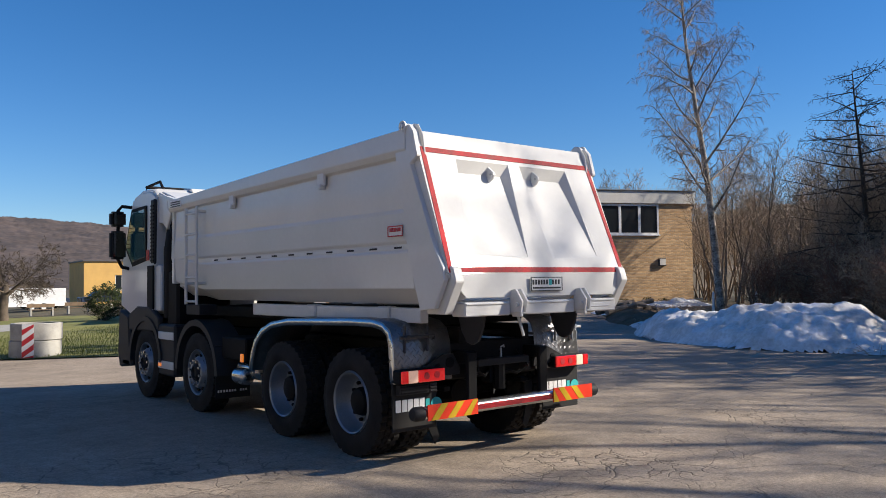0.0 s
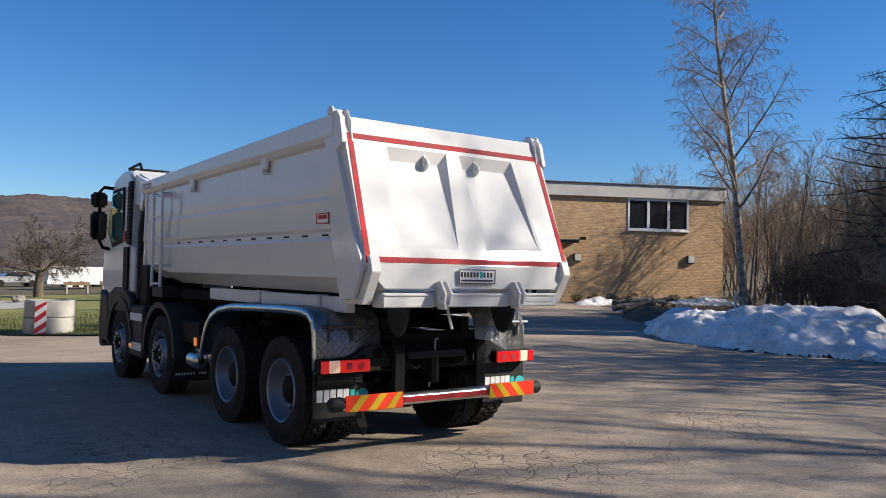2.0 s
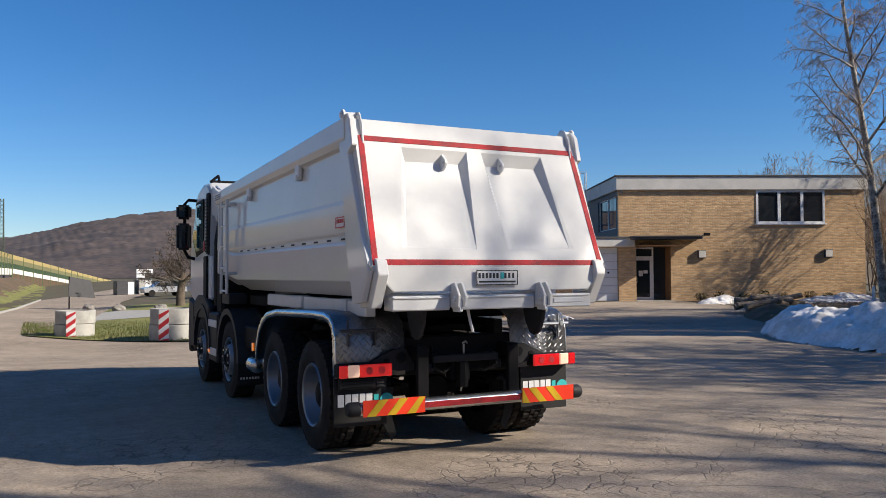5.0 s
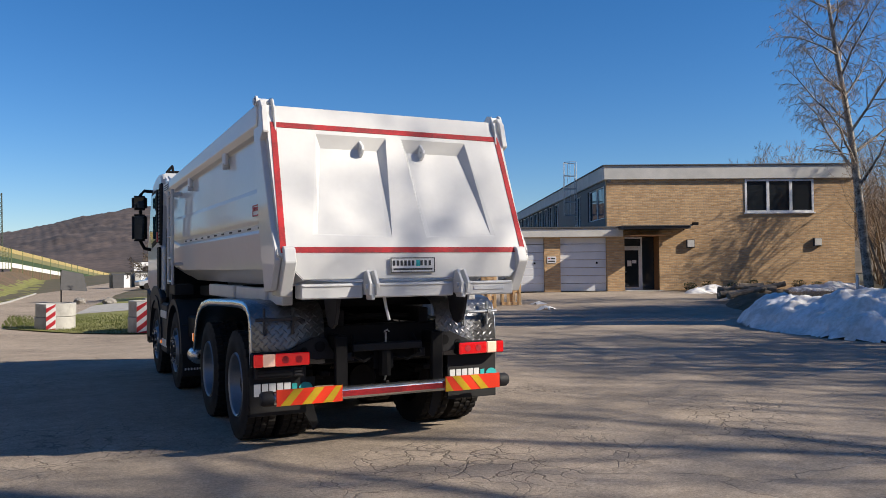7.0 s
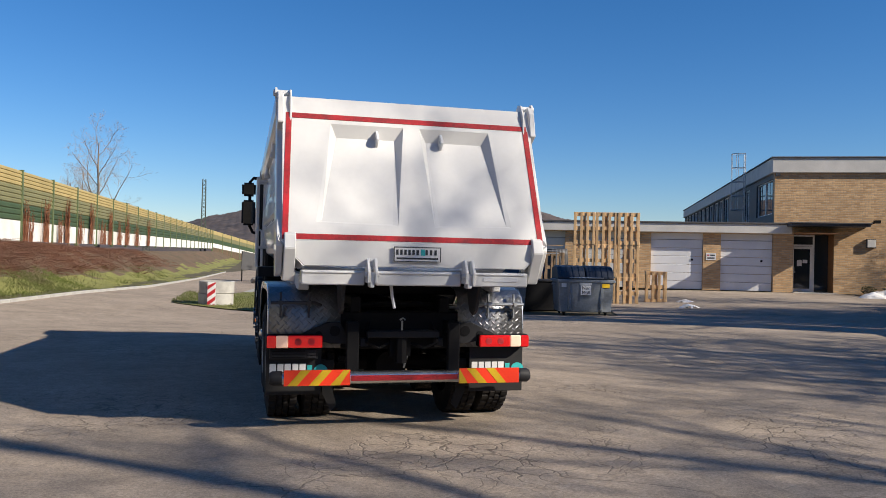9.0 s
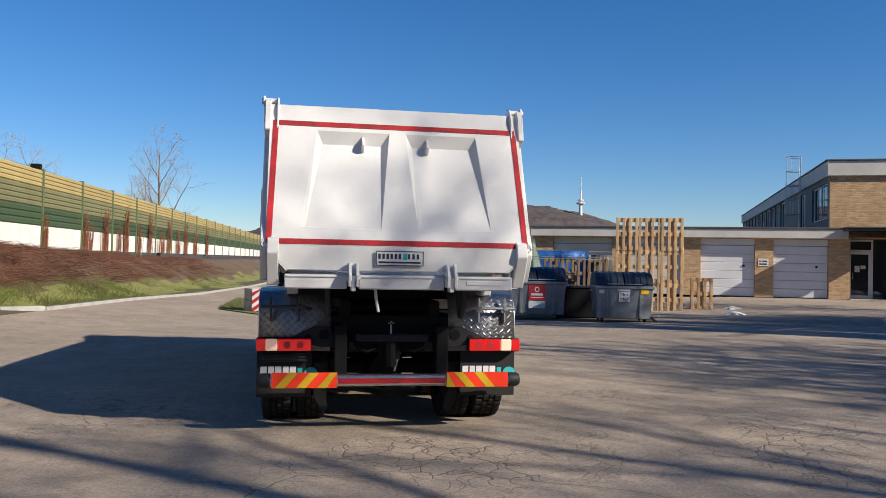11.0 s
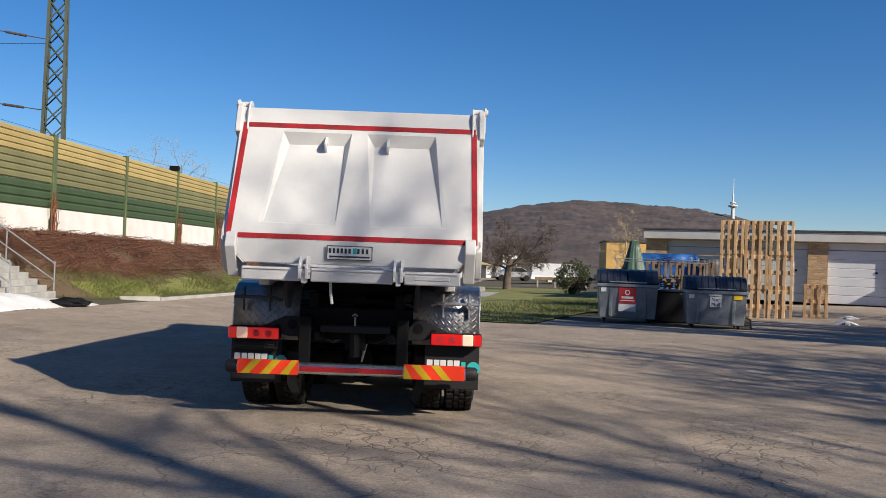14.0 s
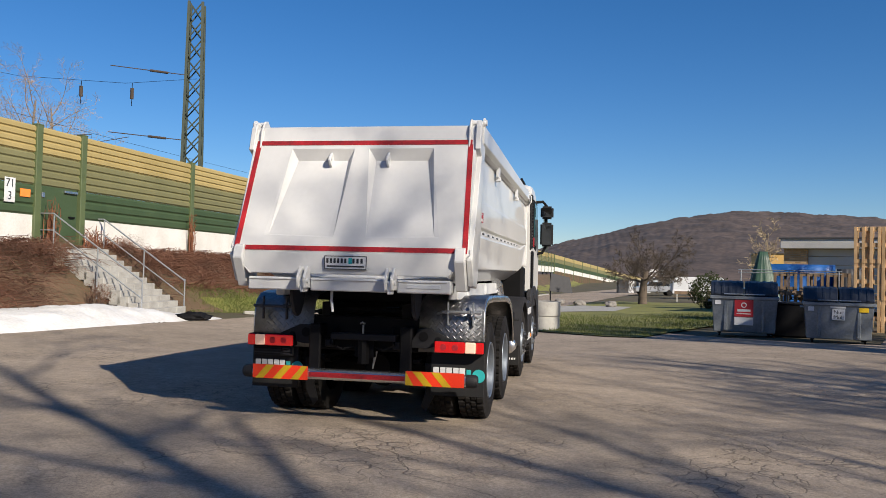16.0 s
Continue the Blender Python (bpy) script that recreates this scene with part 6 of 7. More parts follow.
# trees of the lawn and behind the barrier
old = bare_tree("old_fruit_tree", "gnarled spreading leafless old fruit tree", 51, 2.4, 0.34, OLD, at(5.4, 51.0), M_OLDBARK, M_OLDBARK, rmin=0.014)
thin = bare_tree("young_tree", "thin open tree with few yellowish buds", 61, 4.6, 0.07, YOUNG, at(12.4, 42.5), M_PALETWIG, M_PALETWIG, rmin=0.014)
for x, y, t, s in ((-15.5, 80, 0, 0.95), (-27, 74, 80, 0.8), (-20, 95, 160, 0.75), (-34, 58, 40, 0.62), (-29, 62, 140, 0.6), (-40, 66, 200, 0.7), (-24, 110, 20, 0.8), (-36, 40, 100, 0.6), (-22, 19, 30, 0.62), (-25, 26, 150, 0.72), (-28, 33, 260, 0.8), (-20.5, 50, 210, 0.6)):
    plant(broad, x, y, t, s)["group"] = "trees behind the barrier"


# ---- brambles, creepers, grass ----
def stalks(name, n, place, mat, label, seed, category="brambles", thick=0.006):
    """Many thin bent stalks as one object; place(rng) gives root, tip offset and bow."""
    w = Wood(seed)
    for _ in range(n):
        p, tip, bow = place(w.rng)
        pts = [p, p + tip * 0.4 + bow * 0.8, p + tip * 0.75 + bow, p + tip]
        w.limb(pts, thick * w.rng.uniform(0.7, 1.5), thick * 0.4, 3, True)
    return tagged(link_mesh(name, *w.fine, mat), label, category, kind="stuff")


def bank_point(y, s):
    x0 = float(np.interp(y, (4, 8, 14.5, 16.8, 18.5, 25, 36, 51, 80), (-13.2, -11.6, -10.9, -10.9, -8.5, -7.6, -6.0, -5.0, -3.0)))
    x1 = wall_x(y)
    return Vector((x0 + (x1 - x0) * s, y, zg(x0, y) - 0.05 + slope_height(min(1, max(0, (s - 0.12) / 0.88)))))


def on_bank(rng):
    while True:
        y = rng.choice((rng.uniform(4, 30), rng.uniform(8, 45), rng.uniform(17, 70)))
        s = 1 - 0.75 * rng.random() ** 1.3
        if 13.4 < y < 16.4 and s < 0.98:
            continue
        lush = noise.noise(Vector((y * 0.35, s * 2, 4)))
        if (lush > 0.18 and s < 0.62) or (y > 17 and s < 0.5 + 0.25 * lush):
            continue
        if noise.noise(Vector((y * 0.9, s * 5, 9))) < rng.uniform(-0.5, 0.35):
            continue
        break
    L = rng.uniform(0.35, 1.25)
    a = rng.uniform(0, 6.28)
    tip = Vector((math.cos(a) * L, math.sin(a) * L, rng.uniform(-0.2, 0.12)))
    return bank_point(y, s), tip, Vector((0, 0, rng.uniform(0.06, 0.28)))


stalks("brambles", 19000, on_bank, M_BRAMBLE, "tangled dead red-brown brambles on the bank", 71)


def canes_on_bank(rng):
    p, tip, bow = on_bank(rng)
    L = rng.uniform(1.2, 2.2)
    return p, Vector((tip.x * L, tip.y * L, rng.uniform(-0.3, 0.1))), Vector((0, 0, rng.uniform(0.06, 0.3)))


stalks("bramble_canes", 2600, canes_on_bank, M_BRAMBLE, "long arching dead bramble canes on the bank", 75, thick=0.011)


def grass_on_bank(rng):
    y = rng.choice((rng.uniform(14, 60), rng.uniform(16.5, 32)))
    s = rng.uniform(0.04, 0.55)
    return bank_point(y, s), Vector((rng.gauss(0, 0.06), rng.gauss(0, 0.06), rng.uniform(0.04, 0.14))), Vector((0, 0, 0))


M_BLADE = plain("grass blades", (0.13, 0.17, 0.03), (0.10, 0.10, 0.03), 0.8, scale=0.5, relief=0)
stalks("bank_grass", 15000, grass_on_bank, M_BLADE, "green grass at the foot of the bank", 72, "grass", 0.009)


def grass_on_lawn(rng):
    while True:
        x, y = rng.uniform(-4, 9), rng.uniform(16.5, 34)
        edge = np.interp(x, (-3.9, -1.8, -0.3, 1.3, 2.6, 3.6, 4.6, 6.2, 9.8), (24.3, 21.5, 19.9, 18.4, 17.0, 16.6, 18.9, 22, 25))
        if y > edge and rng.random() < 1.2 - (y - edge) / 12:
            return Vector((x, y, zg(x, y))), Vector((rng.gauss(0, 0.04), rng.gauss(0, 0.04), rng.uniform(0.05, 0.12))), Vector((0, 0, 0))


stalks("lawn_grass", 14000, grass_on_lawn, M_BLADE, "short green and straw grass blades", 73, "grass", 0.008)


def leaf_litter(rng):
    while True:
        x, y = rng.uniform(12.6, 30), rng.uniform(-6, 24)
        if y < 25 - abs(x - 27) * 0.4 and y > 1.1 * (x - 23):
            edge = np.interp(y, (1, 4, 6.7, 10.8, 15.2, 18.4, 21.6, 25), (12.6, 12.7, 13.4, 16.6, 20.5, 23.6, 25.6, 26.6))
            if x > edge:
                return Vector((x, y, zg(x, y))), Vector((rng.gauss(0, 0.2), rng.gauss(0, 0.2), rng.uniform(0.02, 0.25))), Vector((0, 0, 0.03))


stalks("dead_stems", 7000, leaf_litter, M_TWIG, "dead stems and straw on the verge", 74, "dead stems")


def creeper(y, h, n, seed, spread):
    w = Wood(seed)
    for _ in range(n):
        p = Vector((0.14 + w.rng.uniform(0, 0.08), w.rng.gauss(0, spread), 1.85))
        pts, _ = w.line(p, Vector((0.02, 0, 1)), h * w.rng.uniform(0.45, 1.0), 6, 0.05, 0.25)
        for q in pts:
            q.x = max(q.x, 0.13)
        w.limb(pts, 0.022, 0.007, 3, True)
        for q in pts[1:]:
            tip = q + Vector((w.rng.uniform(0, 0.12), w.rng.gauss(0, 0.12), w.rng.uniform(-0.05, 0.2)))
            w.limb([q, tip], 0.011, 0.005, 3, True)
    t = tagged(link_mesh("dead_creeper", *w.fine, M_CREEPER), "dry red-brown creeper clinging to the barrier", "creeper", "creepers on the barrier")
    t.matrix_basis = barrier.matrix_basis @ Matrix.Translation((0, y, 0))


for k, (y, h, n, sp) in enumerate([(-0.35, 1.7, 16, 0.1), (12.0, 1.9, 22, 0.14), (18.2, 2.3, 26, 0.16), (19.0, 1.6, 14, 0.3), (22.2, 2.6, 40, 0.22), (25.2, 1.9, 16, 0.3), (27.0, 3.0, 46, 0.28), (30.5, 2.2, 24, 0.35), (33.8, 2.9, 46, 0.3), (37.5, 1.9, 22, 0.5), (40.5, 2.8, 40, 0.3), (44.5, 2.1, 24, 0.5), (48, 2.9, 40, 0.35), (53, 2.4, 26, 0.5), (60, 2.8, 30, 0.3), (-8.2, 1.6, 24, 0.12), (-5.4, 0.6, 30, 0.5), (-6.2, 0.8, 30, 0.3)]):
    creeper(y, h, n, 200 + k, sp)
# dry shrub twigs on the stairs' flanks
for k, (x, y) in enumerate(((-11.8, 12.9), (-13.0, 12.8), (-12.2, 16.9), (-13.2, 16.7))):
    p = bank_point(y, 0.5)
    c = copy_thing(shrub_b, pose(x, y, bank_point(y, min(1, max(0, (x + 10.9) / -3.0))).z, 0, 0, 70 * k))
    c.scale = (0.34, 0.34, 0.30)

# green shrub on the lawn: many small leaves on stems
def leafy(name, label, m, seed, rx, rz, n, size, mat, group=""):
    w = Wood(seed)
    for _ in range(26):
        d = Vector((w.rng.gauss(0, 0.5), w.rng.gauss(0, 0.5), 1)).normalized()
        pts, _ = w.line(Vector((0, 0, -0.05)), d, rz * 1.7, 5, 0.12, 0.02)
        w.limb(pts, 0.02, 0.005, 4, False)
    verts, faces = [], []
    for _ in range(n):
        a, b = w.rng.uniform(0, 6.28), math.acos(w.rng.uniform(-1, 1))
        lump = 1 + 0.28 * noise.noise(Vector((math.cos(a) * math.sin(b), math.sin(a) * math.sin(b), math.cos(b))) * 2.4 + Vector((seed, 0, 0)))
        q = w.rng.uniform(0.55, 1.0) * lump
        p = Vector((rx * q * math.cos(a) * math.sin(b), rx * q * math.sin(a) * math.sin(b), rz * (1.02 + q * math.cos(b))))
        if p.z < 0.06:
            continue
        u = Vector((w.rng.gauss(0, 1), w.rng.gauss(0, 1), w.rng.gauss(0, 1))).normalized()
        v = u.orthogonal().normalized()
        i = len(verts)
        s = size * w.rng.uniform(0.6, 1.3)
        verts += [p - u * s, p + v * s * 0.45, p + u * s, p - v * s * 0.45]
        faces.append((i, i + 1, i + 2, i + 3))
    t = thing(name, label, "shrub", m, group)
    link_mesh("stem", *w.thick, M_BARK, t)
    link_mesh("leaves", verts, faces, mat, t)
    return t


leafy("evergreen_shrub", "round dark evergreen shrub on the lawn", at(8.6, 41.0), 81, 1.15, 1.05, 3200, 0.07, M_EVERGREEN)
for k, u in enumerate((4.1, 5.0, 6.2, 7.4, 8.3, 9.6, 10.8)):
    p = BLD @ Vector((u, -0.7 - 0.2 * (k % 3), 0))
    leafy("low_shrub", "low sparse evergreen shrub against the brick wall", at(p.x, p.y, 0), 90 + k, 0.36, 0.22 + 0.05 * (k % 2), 260, 0.05, M_EVERGREEN, "low shrubs along the facade")


# ---- log pile, stakes ----
snow_heap("soil_mound", [(19.8, 13.3, 2.9, 1.3, 45, 0.42), (21.6, 14.9, 1.6, 1.2, 30, 0.5)], 23.0, "mound of dark soil and dead twigs under the logs", 0.7, M_BANK)["category"] = "soil"
for k in range(15):
    rk = random.Random(300 + k)
    L = rk.uniform(0.9, 1.9)
    r = rk.uniform(0.07, 0.15)
    x, y = 21.4 + rk.uniform(-1.2, 1.1), 14.9 + rk.uniform(-0.6, 0.7)
    z = zg(x, y) + 0.26 + r + max(0, 0.52 - 0.55 * math.hypot(x - 21.3, y - 14.9)) * rk.random()
    lg = thing("log", "rough grey-brown cut log in a heap", "log", pose(x, y, z, 0, rk.uniform(-14, 14), rk.uniform(-70, 20)), "logs in the heap")
    part("log_bark", tube(B(), [(-L / 2, 0, 0), (-L / 6, rk.uniform(-0.04, 0.04), 0.02), (L / 6, 0, 0.01), (L / 2, 0, 0)], [r, r * 0.96, r * 0.92, r * 0.88], 9), M_BARK, lg, smooth=True)
    part("cut_end", tube(B(), [(L / 2 - 0.002, 0, 0), (L / 2 + 0.006, 0, 0)], r * 0.8, 9), M_OLDPALLET, lg, "pale cut end")
for x, y in ((24.4, 13.0), (26.0, 12.0)):
    st = thing("stake", "short white marker stake", "stake", at(x, y), "marker stakes")
    part("stake_shaft", prism(B(), [(-0.05, 0), (0.05, 0), (0.05, 0.95), (0, 1.05), (-0.05, 0.95)], -0.03, 0.03), M_PRINTW, st, bevel=0.008)


# ---- concrete rings with warning boards ----
def ring_stack(x, y, turn, board=True, s=0.95):
    t = thing("concrete_rings", "two stacked concrete rings with a red and white board" if board else "two stacked pale concrete rings", "barrier", at(x, y, turn, s), "concrete rings at the lawn")
    for k in range(2):
        bm = B()
        z0, z1 = k * 0.53, k * 0.53 + 0.52
        ring = lathe(bm, [(z0, 0.72), (z0 + 0.02, 0.74), (z1 - 0.02, 0.74), (z1, 0.72), (z1, 0.60), (z0, 0.60), (z0, 0.72)], 36, Matrix(((0, 0, 1, 0.03 * k), (0, 1, 0, 0), (1, 0, 0, 0), (0, 0, 0, 1))))
        part("concrete_ring", bm, M_CONC, t, smooth=True)
    part("soil_fill", tube(B(), [(0, 0, 0.95), (0, 0, 1.0)], 0.6, 24), M_EARTH, t)
    if board:
        b = boxpart("warning_board", (-0.17, 0.17, -0.80, -0.785, 0.02, 1.04), M_PRINTW, t, "red and white striped warning board", bevel=0)
        for k in range(-1, 4):
            z = 0.02 + k * 0.34
            c = [(-0.168, z), (0.168, z + 0.25), (0.168, z + 0.42), (-0.168, z + 0.17)]
            c = [(px, min(max(pz, 0.022), 1.038)) for px, pz in c]
            if abs(c[2][1] - c[0][1]) > 0.05:
                part("stripe", prism(B(), c, -0.804, -0.8005, axis="y"), M_REDPRINT, b)
    return t


ring_stack(0.35, 20.3, -28), ring_stack(-2.35, 23.8, -12, True, 0.86)


# ---- waste containers ----
def bin_(x, y, turn, label, red):
    W_, D_, H_ = 1.62, 1.12, 1.02
    t = thing("waste_container", label, "waste container", at(x, y, turn, 1.15 if red else 1.04), "waste containers")
    bm = B()
    lo = [(-W_ / 2 + 0.06, 0.06), (W_ / 2 - 0.06, 0.06), (W_ / 2 - 0.06, D_ - 0.06), (-W_ / 2 + 0.06, D_ - 0.06)]
    hi = [(-W_ / 2, 0), (W_ / 2, 0), (W_ / 2, D_), (-W_ / 2, D_)]
    a = [bm.verts.new((*p, 0.1)) for p in lo]
    b = [bm.verts.new((*p, H_)) for p in hi]
    bm.faces.new(a[::-1]), bm.faces.new(b)
    for k in range(4):
        bm.faces.new((a[k], a[(k + 1) % 4], b[(k + 1) % 4], b[k]))
    part("container_body", bm, M_BIN, t, bevel=0.02)
    boxpart("rim", (-W_ / 2 - 0.04, W_ / 2 + 0.04, -0.04, D_ + 0.04, H_ - 0.06, H_ + 0.03), M_BIN, t, bevel=0.015)
    for x_ in (-W_ / 2 + 0.35, W_ / 2 - 0.35):
        boxpart("pressed_rib", (x_ - 0.05, x_ + 0.05, 0.0, 0.06, 0.14, H_ - 0.06), M_BIN, t, bevel=0.02)
    for x_ in (-W_ / 2 + 0.2, W_ / 2 - 0.2):
        for y_ in (0.2, D_ - 0.2):
            part("castor", tube(box(B(), x_ - 0.05, x_ + 0.05, y_ - 0.05, y_ + 0.05, 0.07, 0.12), [(x_ - 0.025, y_, 0.06), (x_ + 0.025, y_, 0.06)], 0.06, 12), M_BLACK, t)
    for sx in (-1, 1):
        part("side_pin", tube(B(), [(sx * W_ / 2, D_ / 2, H_ - 0.12), (sx * (W_ / 2 + 0.1), D_ / 2, H_ - 0.12)], 0.03, 10), M_GALV, t)
    # curved lid in ribs
    for sx in (0, 1):
        bm = B()
        prof = [(0.02, H_ + 0.03), (0.0, H_ + 0.09), (0.12, H_ + 0.27), (0.28, H_ + 0.38), (0.5, H_ + 0.42), (0.78, H_ + 0.42), (1.05, H_ + 0.35), (1.12, H_ + 0.17), (1.12, H_ + 0.03)]
        x0 = -W_ / 2 - 0.02 + sx * (W_ / 2 + 0.03)
        prism(bm, prof, x0, x0 + W_ / 2 - 0.005)
        lid = part("lid", bm, M_LID, t, "dark blue curved lid", bevel=0.02)
        for k in range(4):
            xr = x0 + 0.12 + k * 0.18
            prof2 = [(py - 0.014 if py < 0.5 else py, pz + 0.012) for py, pz in prof]
            part("lid_rib", prism(B(), prof2, xr - 0.035, xr + 0.035), M_LID, lid, bevel=0.006)
    part("lid_handle", tube(B(), [(-0.5, -0.05, H_ + 0.08), (0.5, -0.05, H_ + 0.08)], 0.016, 8), M_GALV, t)
    if red:
        p = boxpart("red_label", (-0.24, 0.22, -0.012, 0.01, 0.52, 0.98), M_REDPRINT, t, "red label with a white ring and bars", bevel=0)
        bm = B()
        for k in range(18):
            a0, a1 = 2 * math.pi * k / 18, 2 * math.pi * (k + 1) / 18
            q = [(0.07, a0), (0.07, a1), (0.045, a1), (0.045, a0)]
            bm.faces.new([bm.verts.new((-0.01 + r_ * math.cos(a_), -0.0145, 0.82 + r_ * math.sin(a_))) for r_, a_ in q])
        part("white_ring", bm, M_PRINTW, p)
        boxpart("print_bar", (-0.17, 0.15, -0.0155, -0.0125, 0.65, 0.71), M_PRINTW, p, bevel=0)
        boxpart("print_bar", (-0.19, 0.17, -0.0155, -0.0125, 0.585, 0.605), M_PRINTW, p, bevel=0)
        boxpart("grey_label", (-0.24, 0.22, -0.012, 0.01, 0.3, 0.5), M_SUBGREY, t, bevel=0)
    else:
        p = boxpart("white_label", (-0.16, 0.14, -0.012, 0.01, 0.6, 0.88), M_PRINTW, t, "white label with dark lettering", bevel=0)
        text_part("lettering", "Nur", 0.14, Matrix.Translation((-0.01, -0.015, 0.80)) @ pose(0, 0, 0, 90), M_PRINTK, p)
        text_part("lettering", "Müll", 0.14, Matrix.Translation((-0.01, -0.015, 0.67)) @ pose(0, 0, 0, 90), M_PRINTK, p)
        boxpart("blue_label", (-0.2, 0.16, -0.012, 0.01, 0.9, 0.98), M_SUBGREY, t, bevel=0)
        boxpart("yellow_label", (0.46, 0.68, -0.012, 0.02, 0.82, 0.93), M_YELLOW, t, bevel=0)
    boxpart("white_label", (-0.72, -0.58, -0.012, 0.02, 0.82, 0.93), M_PRINTW, t, bevel=0)
    return t


bin_(6.65, 17.5, -9, "grey steel waste container with dark blue lid", True)
bin_(8.65, 15.15, -12, "grey steel waste container with dented dark lid", False)
# black box added to stand for the dark gap between the containers
bb = thing("black_crate", "dark box filling the gap between the waste containers", "crate", at(8.2, 17.6, -10))
part("crate_body", box(B(), -0.75, 0.75, 0, 0.9, 0, 0.95), M_BLACK, bb, bevel=0.03)
boxpart("crate_cover", (-0.78, 0.78, -0.03, 0.93, 0.95, 1.02), M_DARKPLAS, bb, bevel=0.02)


# ---- pallets ----
def pallet_at(m, mat, label, group):
    """A pallet 0.8 by 1.2 m that stands on end: upright deck boards in front, three bearers, boards behind."""
    t = thing("pallet", label, "pallet", m, group)
    for x in (-0.345, -0.115, 0.115, 0.345):
        w_ = 0.048
        boxpart("deck_board", (x - w_, x + w_, 0, 0.022, 0.0, 1.2), mat, t, bevel=0.004)
    for z in (0.07, 0.6, 1.13):
        boxpart("cross_board", (-0.4, 0.4, 0.022, 0.044, z - 0.07, z + 0.07), mat, t, bevel=0.004)
        for x in (-0.33, 0.0, 0.33):
            boxpart("block", (x - 0.07, x + 0.07, 0.044, 0.122, z - 0.07, z + 0.07), mat, t, bevel=0.005)
    for x in (-0.345, 0.0, 0.345):
        boxpart("bottom_board", (x - 0.05, x + 0.05, 0.122, 0.144, 0, 1.2), mat, t, bevel=0.004)
    return t


PT = pose(11.7, 20.25, 0, 0, 0, -23.5)
pz = zg(11.7, 20.25) - 0.2
first = pallet_at(PT @ pose(-0.81, 0, pz), M_PALLET, "new pale wooden pallet standing on end", "pallets in the tall stack")
for i in range(3):
    for j in range(3):
        for d in range(2):
            if (i, j, d) != (0, 0, 0):
                copy_thing(first, PT @ pose(-0.81 + 0.81 * i, 0.30 * d + 0.02 * ((i + j) % 2), pz + 1.2 * j))
for d in range(2):
    copy_thing(first, PT @ pose(1.95, 1.2 + 0.16 * d, zg(13.9, 20.5) - 0.03, 0, 0, 4 * d))["group"] = "pallets in the low stack"
flat = pallet_at(pose(9.6, 23.6, zg(9.6, 23.6) + 0.9, 80, 0, -15), M_OLDPALLET, "weathered dark pallet on a stack", "weathered pallets")
for k in range(7):
    x, y = 9.2 + 0.9 * (k % 3), 23.4 - 0.25 * (k % 3)
    copy_thing(flat, pose(x, y + 0.8, zg(x, y) + 0.16 + 0.16 * (k // 3) * 3, 90, 0, -15 + 3 * k))
for k in range(3):
    copy_thing(flat, pose(9.0 + 0.85 * k, 23.2 - 0.2 * k, zg(9, 23) + 0.75, 0, 0, -14 + 3 * k))


# ---- covered goods ----
def draped(name, label, m, poly_lo, poly_hi, h, mat, seed):
    """A tarpaulin that hangs in folds from a small top to a wide foot."""
    n, rows_ = 48, 9
    verts, faces = [], []
    for j in range(rows_):
        f = j / (rows_ - 1)
        for k in range(n):
            a = 2 * math.pi * k / n
            sx = poly_lo[0] + (poly_hi[0] - poly_lo[0]) * f ** 0.8
            sy = poly_lo[1] + (poly_hi[1] - poly_lo[1]) * f ** 0.8
            fold = 1 + 0.10 * (1 - f) * math.sin(9 * a + seed) + 0.05 * math.sin(17 * a + 3 * f)
            c, s = math.cos(a), math.sin(a)
            q = max(abs(c), abs(s)) ** 0.6
            verts.append((sx * c / q * fold, sy * s / q * fold, h * f))
        if j:
            for k in range(n):
                a0, b0 = (j - 1) * n + k, (j - 1) * n + (k + 1) % n
                faces.append((a0, b0, b0 + n, a0 + n))
    faces.append([(rows_ - 1) * n + k for k in range(n)])
    t = thing(name, label, "tarpaulin", m)
    link_mesh("tarpaulin", verts, faces, mat, t, smooth=True)
    return t


draped("covered_stack", "tall goods under a dark green tarpaulin in folds", pose(8.6, 25.2, zg(8.6, 25) + 0.0), (0.95, 0.75), (0.16, 0.12), 2.75, M_TARPG, 1)
draped("covered_stack", "long goods under a bright blue tarpaulin", pose(10.0, 26.0, zg(10, 26), 0, 0, -8), (1.5, 0.8), (1.35, 0.7), 2.25, M_TARPB, 4)
draped("covered_stack", "small goods under a grey sheet", pose(11.6, 24.8, zg(11.6, 24.8), 0, 0, -8), (0.55, 0.5), (0.4, 0.35), 2.05, M_DARKGREY, 7)
rail2 = thing("tube_frame", "low galvanised tube frame in front of goods", "frame", at(9.0, 22.6, -10))
for x in (-1.6, 0, 1.6):
    part("upright", tube(B(), [(x, 0, 0), (x, 0, 2.0)], 0.02, 6), M_GALV, rail2)
for z in (1.9, 2.0):
    part("rail", tube(B(), [(-1.7, 0, z), (1.7, 0, z)], 0.016, 6), M_GALV, rail2)

# ---- far things across the lawn ----
yel = thing("yellow_house", "flat yellow rendered house beyond the lawn", "house", pose(18.5, 81, -0.8, 0, 0, -6))
wall_panel("wall", 0, 16, 0, 5.0, 0, 0.3, [(3.0, 4.4, 2.0, 3.6), (7, 8.4, 2.0, 3.6)], M_YELLOWWALL, yel)
boxpart("wall", (0, 0.3, 0.3, 9, 0, 5.0), M_YELLOWWALL, yel, bevel=0)
boxpart("roof", (-0.15, 16.1, -0.15, 9.1, 5.0, 5.15), M_CAP, yel, bevel=0)
for u in (3.0, 7.0):
    window(yel, u, u + 1.4, 2.0, 3.6, 0.08, 2, 0.06)


